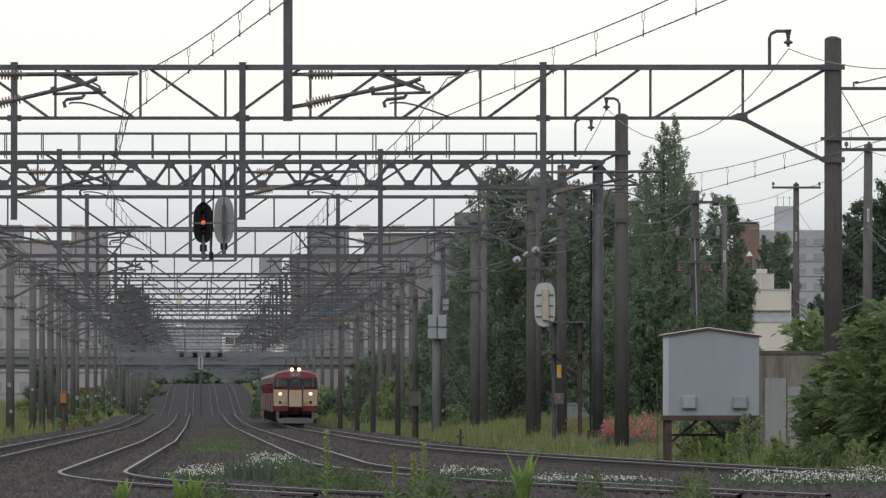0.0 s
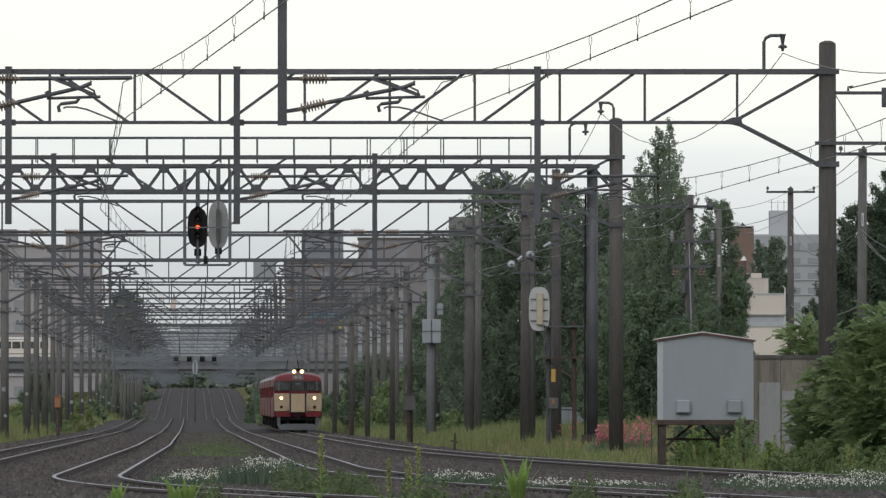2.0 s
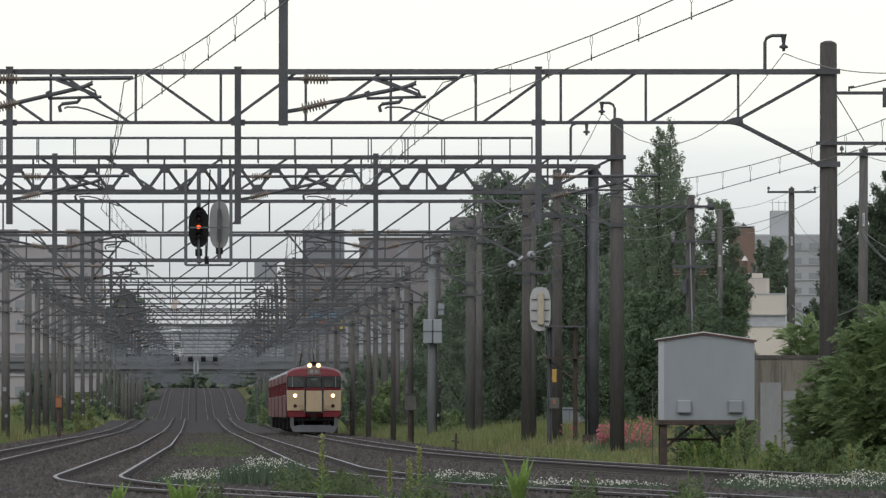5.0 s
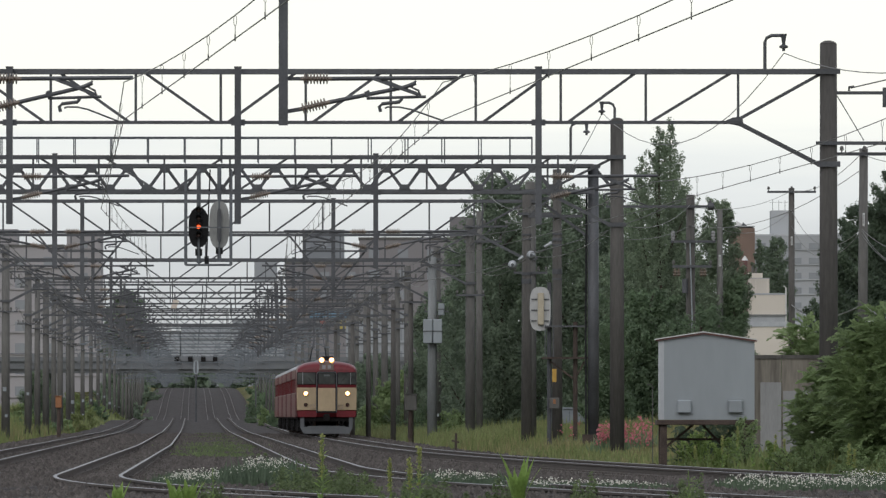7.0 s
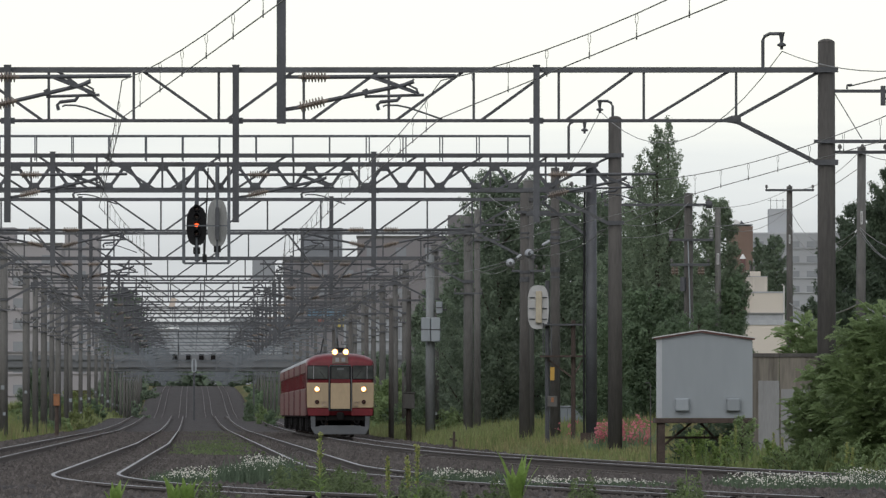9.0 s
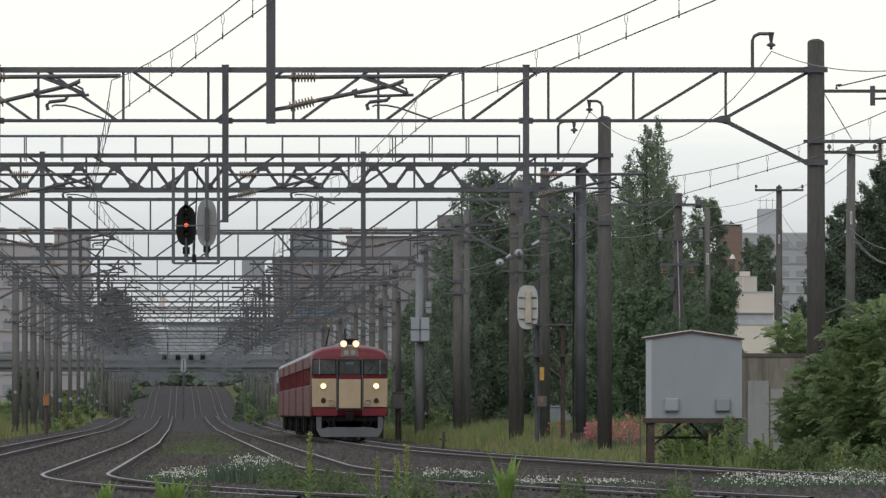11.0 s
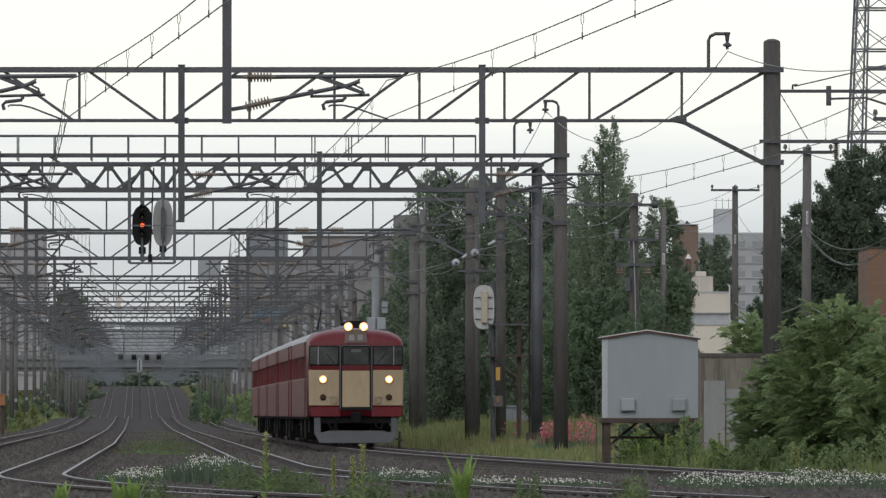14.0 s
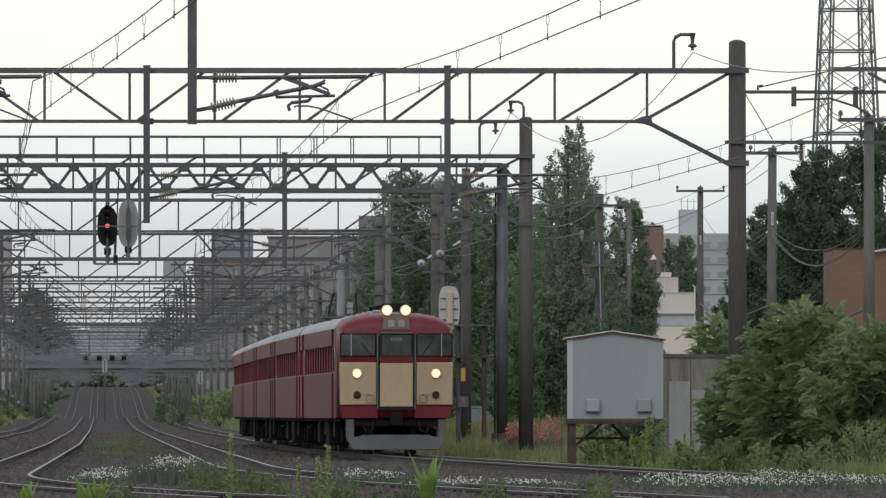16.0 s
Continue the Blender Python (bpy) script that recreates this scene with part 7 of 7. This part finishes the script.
def train_car(cab, panto, label):
    """A 20 m electric coach; its front looks along local +y, its origin on the rails at its front end."""
    th = thing("train_car", label, "train car", group="coaches of the train")
    yf, yb = (-1.5 if cab else -0.35), -CAR
    # inner shell behind the recessed doors and windows, and the outer panels proud of it
    part("shell", loft(B(), [[(x, y, z) for x, z in section(0.90, HALF - 0.075)] for y in (yf, yb)]), M_REDDOOR, th)
    roof = [(HALF + 0.005, 3.08)] + [(x, z + 0.02) for x, z in section(0.9, HALF)[2:-2]] + [(-HALF - 0.005, 3.08)]
    part("roof", loft(B(), [[(x, y, z) for x, z in roof] for y in (yf, yb)]), M_ROOF, th, "silver-grey roof", smooth=False)
    for s in (-1, 1):
        spans = [(yf, yf - 0.9), (yf - 1.9, yb + 2.0), (yb + 1.0, yb)]
        for a, b in spans:
            part("lower_panel", bar(B(), (s * (HALF - 0.035), a, 1.43), (s * (HALF - 0.035), b, 1.43), 0.07, 1.10), M_RED, th)
            part("upper_panel", bar(B(), (s * (HALF - 0.035), a, 2.875), (s * (HALF - 0.035), b, 2.875), 0.07, 0.41), M_RED, th)
            part("waist_line", bar(B(), (s * (HALF - 0.03), a, 1.995), (s * (HALF - 0.03), b, 1.995), 0.075, 0.03), M_LINE, th, "thin pale waist line")
        a, b = spans[1]
        n = 11
        for k in range(n + 1):
            y = a + (b - a) * k / n
            part("window_pillar", bar(B(), (s * (HALF - 0.048), y - 0.11, 2.34), (s * (HALF - 0.048), y + 0.11, 2.34), 0.040, 0.66), M_RED, th)
            if k < n:
                part("window_pane", bar(B(), (s * (HALF - 0.072), y - 0.15, 2.34), (s * (HALF - 0.072), y + (b - a) / n + 0.15, 2.34), 0.01, 0.62), M_GLASS, th)
        for y in (yf - 1.4, yb + 1.5):
            d = part("door", bar(B(), (s * (HALF - 0.065), y - 0.48, 1.85), (s * (HALF - 0.065), y + 0.48, 1.85), 0.03, 1.9), M_REDDOOR, th, "red sliding door")
            part("door_pane", bar(B(), (s * (HALF - 0.049), y - 0.25, 2.35), (s * (HALF - 0.049), y + 0.25, 2.35), 0.012, 0.6), M_GLASS, d)
    part("solebar", block(B(), (0, (yf + yb) / 2, 0.86), (2.6, yf - yb, 0.12)), M_UNDER, th)
    bogie(th, -3.2)
    bogie(th, yb + 3.0)
    for k, (y, w, h) in enumerate(((-6.3, 1.4, 0.5), (-8.2, 1.6, 0.6), (-10.4, 1.8, 0.45), (-12.6, 1.3, 0.55))):
        part("equipment_box", block(B(), ((-0.75, 0.8)[k % 2], y, 0.80 - h / 2), (0.9, w, h)), M_UNDER, th, bevel=0.03)
        part("equipment_box", block(B(), ((0.8, -0.75)[k % 2], y + 0.2, 0.80 - h * 0.4), (0.8, w * 0.8, h * 0.8)), M_UNDER, th, bevel=0.03)
    for k in range(6):
        if cab:
            part("roof_fin", block(B(), (-0.1, -2.4 - k * 1.3, 3.57), (0.5, 0.05, 0.26)), M_UNDER, th)
        part("roof_ventilator", block(B(), (0, -3.0 - k * 2.6, 3.50), (0.8, 1.0, 0.09)), M_ROOF, th, bevel=0.03)
    if panto:
        part("pantograph_base", block(B(), (0, -5.0, 3.62), (1.2, 1.6, 0.06)), M_STEEL, th)
        part("pantograph_frame", rod(rod(B(), [(-0.4, -5.6, 3.65), (-0.3, -4.3, 4.3), (-0.2, -5.2, 4.92)], 0.03, 6), [(0.4, -5.6, 3.65), (0.3, -4.3, 4.3), (0.2, -5.2, 4.92)], 0.03, 6), M_STEEL, th)
        part("pantograph_head", bar(B(), (-0.6, -5.2, 4.95), (0.6, -5.2, 4.95), 0.06, 0.04), M_STEEL, th)
    gang = part("gangway", block(B(), (0, yb - 0.2, 2.1), (1.0, 0.5, 2.1)), M_BLACK, th, "black gangway bellows", bevel=0.04)
    if cab:
        cab_front(th)
    else:
        part("front_end", loft(B(), [[(x, y, z) for x, z in section(0.90, HALF - 0.02)] for y in (-0.32, -0.25)]), M_REDDOOR, th)
    return th


def cab_front(th):
    """The driving end: domed roof, bulged front, three windows, gangway door, lamps, coupler and skirt."""
    rings = []
    for y, inset, drop in ((-1.55, 0.0, 0.0), (-0.9, 0.005, 0.01), (-0.45, 0.02, 0.05), (-0.18, 0.05, 0.13), (-0.05, 0.09, 0.26), (0.0, 0.13, 0.42)):
        ring = []
        for x, z in section(0.90, HALF):
            xx = x * (1 - inset / HALF)
            zz = z if z < 2.9 else min(z, 2.96 + (z - 2.96) * (1 - drop / 0.55))
            ring.append((xx, y, zz))
        rings.append(ring)
    part("cab", loft(B(), rings), M_RED, th, "crimson driving cab with a domed roof", smooth=True)
    f = 0.0
    for s in (-1, 1):
        part("cream_panel", plate(B(), [(s * 0.48, 1.20), (s * 1.37, 1.20), (s * 1.385, 2.24), (s * 0.48, 2.24)], f - 0.10, f + 0.035), M_CREAM, th, "cream front panel", bevel=0.02)
        w = part("windscreen_frame", plate(B(), [(s * 0.49, 2.37), (s * 1.375, 2.37), (s * 1.36, 2.95), (s * 0.49, 2.95)], f - 0.12, f + 0.02), M_BLACK, th, bevel=0.015)
        part("windscreen", plate(B(), [(s * 0.52, 2.41), (s * 1.08, 2.41), (s * 1.08, 2.91), (s * 0.52, 2.91)], f + 0.02, f + 0.03), M_GLASS, w)
        part("windscreen", plate(B(), [(s * 1.12, 2.41), (s * 1.34, 2.41), (s * 1.33, 2.91), (s * 1.12, 2.91)], f + 0.02, f + 0.03), M_GLASS, w)
        part("window_mullion", bar(B(), (s * 1.10, f + 0.03, 2.39), (s * 1.10, f + 0.03, 2.93), 0.025), M_ROOF, w)
        part("wiper", rod(B(), [(s * 0.62, f + 0.045, 2.42), (s * 0.85, f + 0.045, 2.72)], 0.01, 5), M_BLACK, w)
        h = part("headlight_rim", lathe(B(), (s * 0.96, f + 0.03, 1.97), (s * 0.96, f + 0.09, 1.97), [(0, 0.12), (0.7, 0.12), (1, 0.10)], 20), M_ROOF, th)
        part("headlight", lathe(B(), (s * 0.96, f + 0.088, 1.97), (s * 0.96, f + 0.11, 1.97), [(0, 0.070), (0.6, 0.062), (1, 0.03)], 20), M_LAMP, h, "lit headlight")
        # glow ring added for the halo round the lamp
        part("halo_ring", lathe(B(), (s * 0.96, f + 0.086, 1.97), (s * 0.96, f + 0.094, 1.97), [(0, 0.108), (1, 0.10)], 20), M_HALO, h, "glowing ring imitating the orange headlight halo")
        part("tail_light", lathe(B(), (s * 0.96, f + 0.03, 1.45), (s * 0.96, f + 0.12, 1.45), [(0, 0.09), (0.6, 0.09), (1, 0.06)], 16), M_LENS, th, "unlit dark red tail light")
        part("handle", rod(B(), [(s * 0.62, f + 0.06, 1.38), (s * 0.66, f + 0.08, 1.28), (s * 0.58, f + 0.08, 1.27), (s * 0.55, f + 0.06, 1.38)], 0.012, 6), M_CREAM, th)
        part("cover_ring", rod(B(), [(s * 0.64 + 0.10 * math.cos(a * math.tau / 16), f + 0.05, 1.36 + 0.10 * math.sin(a * math.tau / 16)) for a in range(17)], 0.014, 6), M_LINE, th, "round jumper cover on the front panel")
        part("step", bar(B(), (s * 0.62, f + 0.06, 1.47), (s * 0.80, f + 0.06, 1.47), 0.02), M_CREAM, th)
        part("roof_lamp", lathe(B(), (s * 0.225, f - 0.02, 3.50), (s * 0.225, f + 0.06, 3.50), [(0, 0.14), (0.8, 0.14), (1, 0.11)], 20), M_ROOF, th)
        part("roof_headlight", lathe(B(), (s * 0.225, f + 0.058, 3.50), (s * 0.225, f + 0.085, 3.50), [(0, 0.080), (0.6, 0.07), (1, 0.035)], 20), M_LAMP, th, "lit roof headlight")
        part("roof_halo_ring", lathe(B(), (s * 0.225, f + 0.056, 3.50), (s * 0.225, f + 0.064, 3.50), [(0, 0.122), (1, 0.114)], 20), M_HALO, th, "glowing ring imitating the orange headlight halo")
        part("front_window", plate(B(), [(s * 0.05, 3.10), (s * 0.20, 3.10), (s * 0.20, 3.27), (s * 0.05, 3.27)], f + 0.02, f + 0.03), M_ROOF, th)
        part("lower_valance", plate(B(), [(s * 0.45, 0.88), (s * 1.32, 0.88), (s * 1.37, 1.17), (s * 0.45, 1.17)], f - 0.10, f + 0.02), M_RED, th, bevel=0.015)
        part("skirt_upright", plate(B(), [(s * 1.02, 0.36), (s * 1.20, 0.36), (s * 1.22, 0.87), (s * 1.02, 0.88)], f - 0.30, f - 0.05), M_SKIRT, th, bevel=0.015)
        part("hose", rod(B(), [(s * 0.55, f - 0.05, 0.85), (s * 0.58, f + 0.02, 0.60), (s * 0.72, f + 0.02, 0.52), (s * 0.80, f - 0.05, 0.70)], 0.03, 6), M_UNDER, th)
    fr = part("gangway_frame", plate(B(), [(-0.485, 1.08), (0.485, 1.08), (0.485, 2.86), (0.42, 2.98), (-0.42, 2.98), (-0.485, 2.86)], f - 0.02, f + 0.05), M_BLACK, th, "black frame round the front door")
    part("frame_rim", rod(B(), [(-0.46, f + 0.06, 1.10), (-0.46, f + 0.06, 2.86), (-0.40, f + 0.06, 2.95), (0.40, f + 0.06, 2.95), (0.46, f + 0.06, 2.86), (0.46, f + 0.06, 1.10)], 0.018, 6), M_SKIRT, fr)
    d = part("front_door", plate(B(), [(-0.40, 1.16), (0.40, 1.16), (0.40, 2.22), (-0.40, 2.22)], f + 0.04, f + 0.075), M_CREAM, th, "cream front gangway door", bevel=0.012)
    part("door_handle", bar(B(), (-0.36, f + 0.08, 2.08), (-0.33, f + 0.08, 2.08), 0.03), M_ROOF, d)
    part("door_red_band", plate(B(), [(-0.40, 2.225), (0.40, 2.225), (0.40, 2.38), (-0.40, 2.38)], f + 0.04, f + 0.07), M_RED, d)
    part("door_window", plate(B(), [(-0.36, 2.40), (0.36, 2.40), (0.36, 2.90), (-0.36, 2.90)], f + 0.05, f + 0.06), M_GLASS, d)
    part("destination_plate", plate(B(), [(-0.14, 2.76), (0.14, 2.76), (0.14, 2.84), (-0.14, 2.84)], f + 0.062, f + 0.066), M_SKIRT, d)
    part("lamp_box", plate(B(), [(-0.34, 3.02), (0.34, 3.02), (0.30, 3.42), (-0.30, 3.42)], f - 0.25, f + 0.02), M_LAMPBOX, th, "dull brown panel below the roof lamps", bevel=0.02)
    part("coupler", block(block(B(), (0, f + 0.05, 0.86), (0.30, 0.5, 0.28)), (0, f + 0.28, 0.86), (0.22, 0.1, 0.34)), M_UNDER, th, bevel=0.03)
    part("buffer_beam", block(B(), (0, f - 0.2, 0.80), (2.3, 0.2, 0.22)), M_UNDER, th)
    part("skirt", plate(B(), [(-1.19, 0.36), (-1.05, 0.11), (1.05, 0.11), (1.19, 0.36), (1.19, 0.44), (0.92, 0.42), (0.80, 0.48), (-0.80, 0.48), (-0.92, 0.42), (-1.19, 0.44)], f - 0.14, f - 0.04), M_SKIRT, th,
         "grey snow-clearing skirt", bevel=0.015)


lead_car = train_car(True, False, "crimson and cream driving coach with lit headlights")
coach = train_car(False, False, "crimson coach with a grey roof and a thin waist line")
motor_coach = train_car(False, True, "crimson coach with a pantograph and a thin waist line")
train = [lead_car, motor_coach, coach, copy_thing(coach, Matrix()), copy_thing(coach, Matrix())]


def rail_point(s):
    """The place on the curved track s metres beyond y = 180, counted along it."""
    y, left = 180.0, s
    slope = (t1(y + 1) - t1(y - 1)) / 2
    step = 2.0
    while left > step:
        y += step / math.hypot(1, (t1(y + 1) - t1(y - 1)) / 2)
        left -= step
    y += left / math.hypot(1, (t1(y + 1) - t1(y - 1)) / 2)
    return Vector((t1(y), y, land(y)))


def motions():
    """The train runs towards the camera at a steady speed, each coach turning with the track."""
    for i, car in enumerate(train):
        rows = []
        for k in range(33):
            t = k * 0.5
            front = (515.0 - 180.0) - 19.75 * t + i * (CAR + 0.4)
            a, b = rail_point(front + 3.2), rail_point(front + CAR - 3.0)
            d = (a - b).normalized()
            nose = a + d * 3.2
            turn = math.degrees(math.atan2(-d.x, d.y))
            rows.append((t, pose(nose.x, nose.y, nose.z, 0, 0, turn)))
        walk(car, rows)
    # traffic on the road bridge, one each way
    for vehicle, x0, speed, lane in ((truck, -113.468, 16.95, 904), (coach_bus, -24.944, -12.5, 906.5)):
        walk(vehicle, [(t, pose(x0 + speed * t, lane, DECK)) for t in (0.0, 4.0, 8.0, 12.0, 16.0)])


motions()
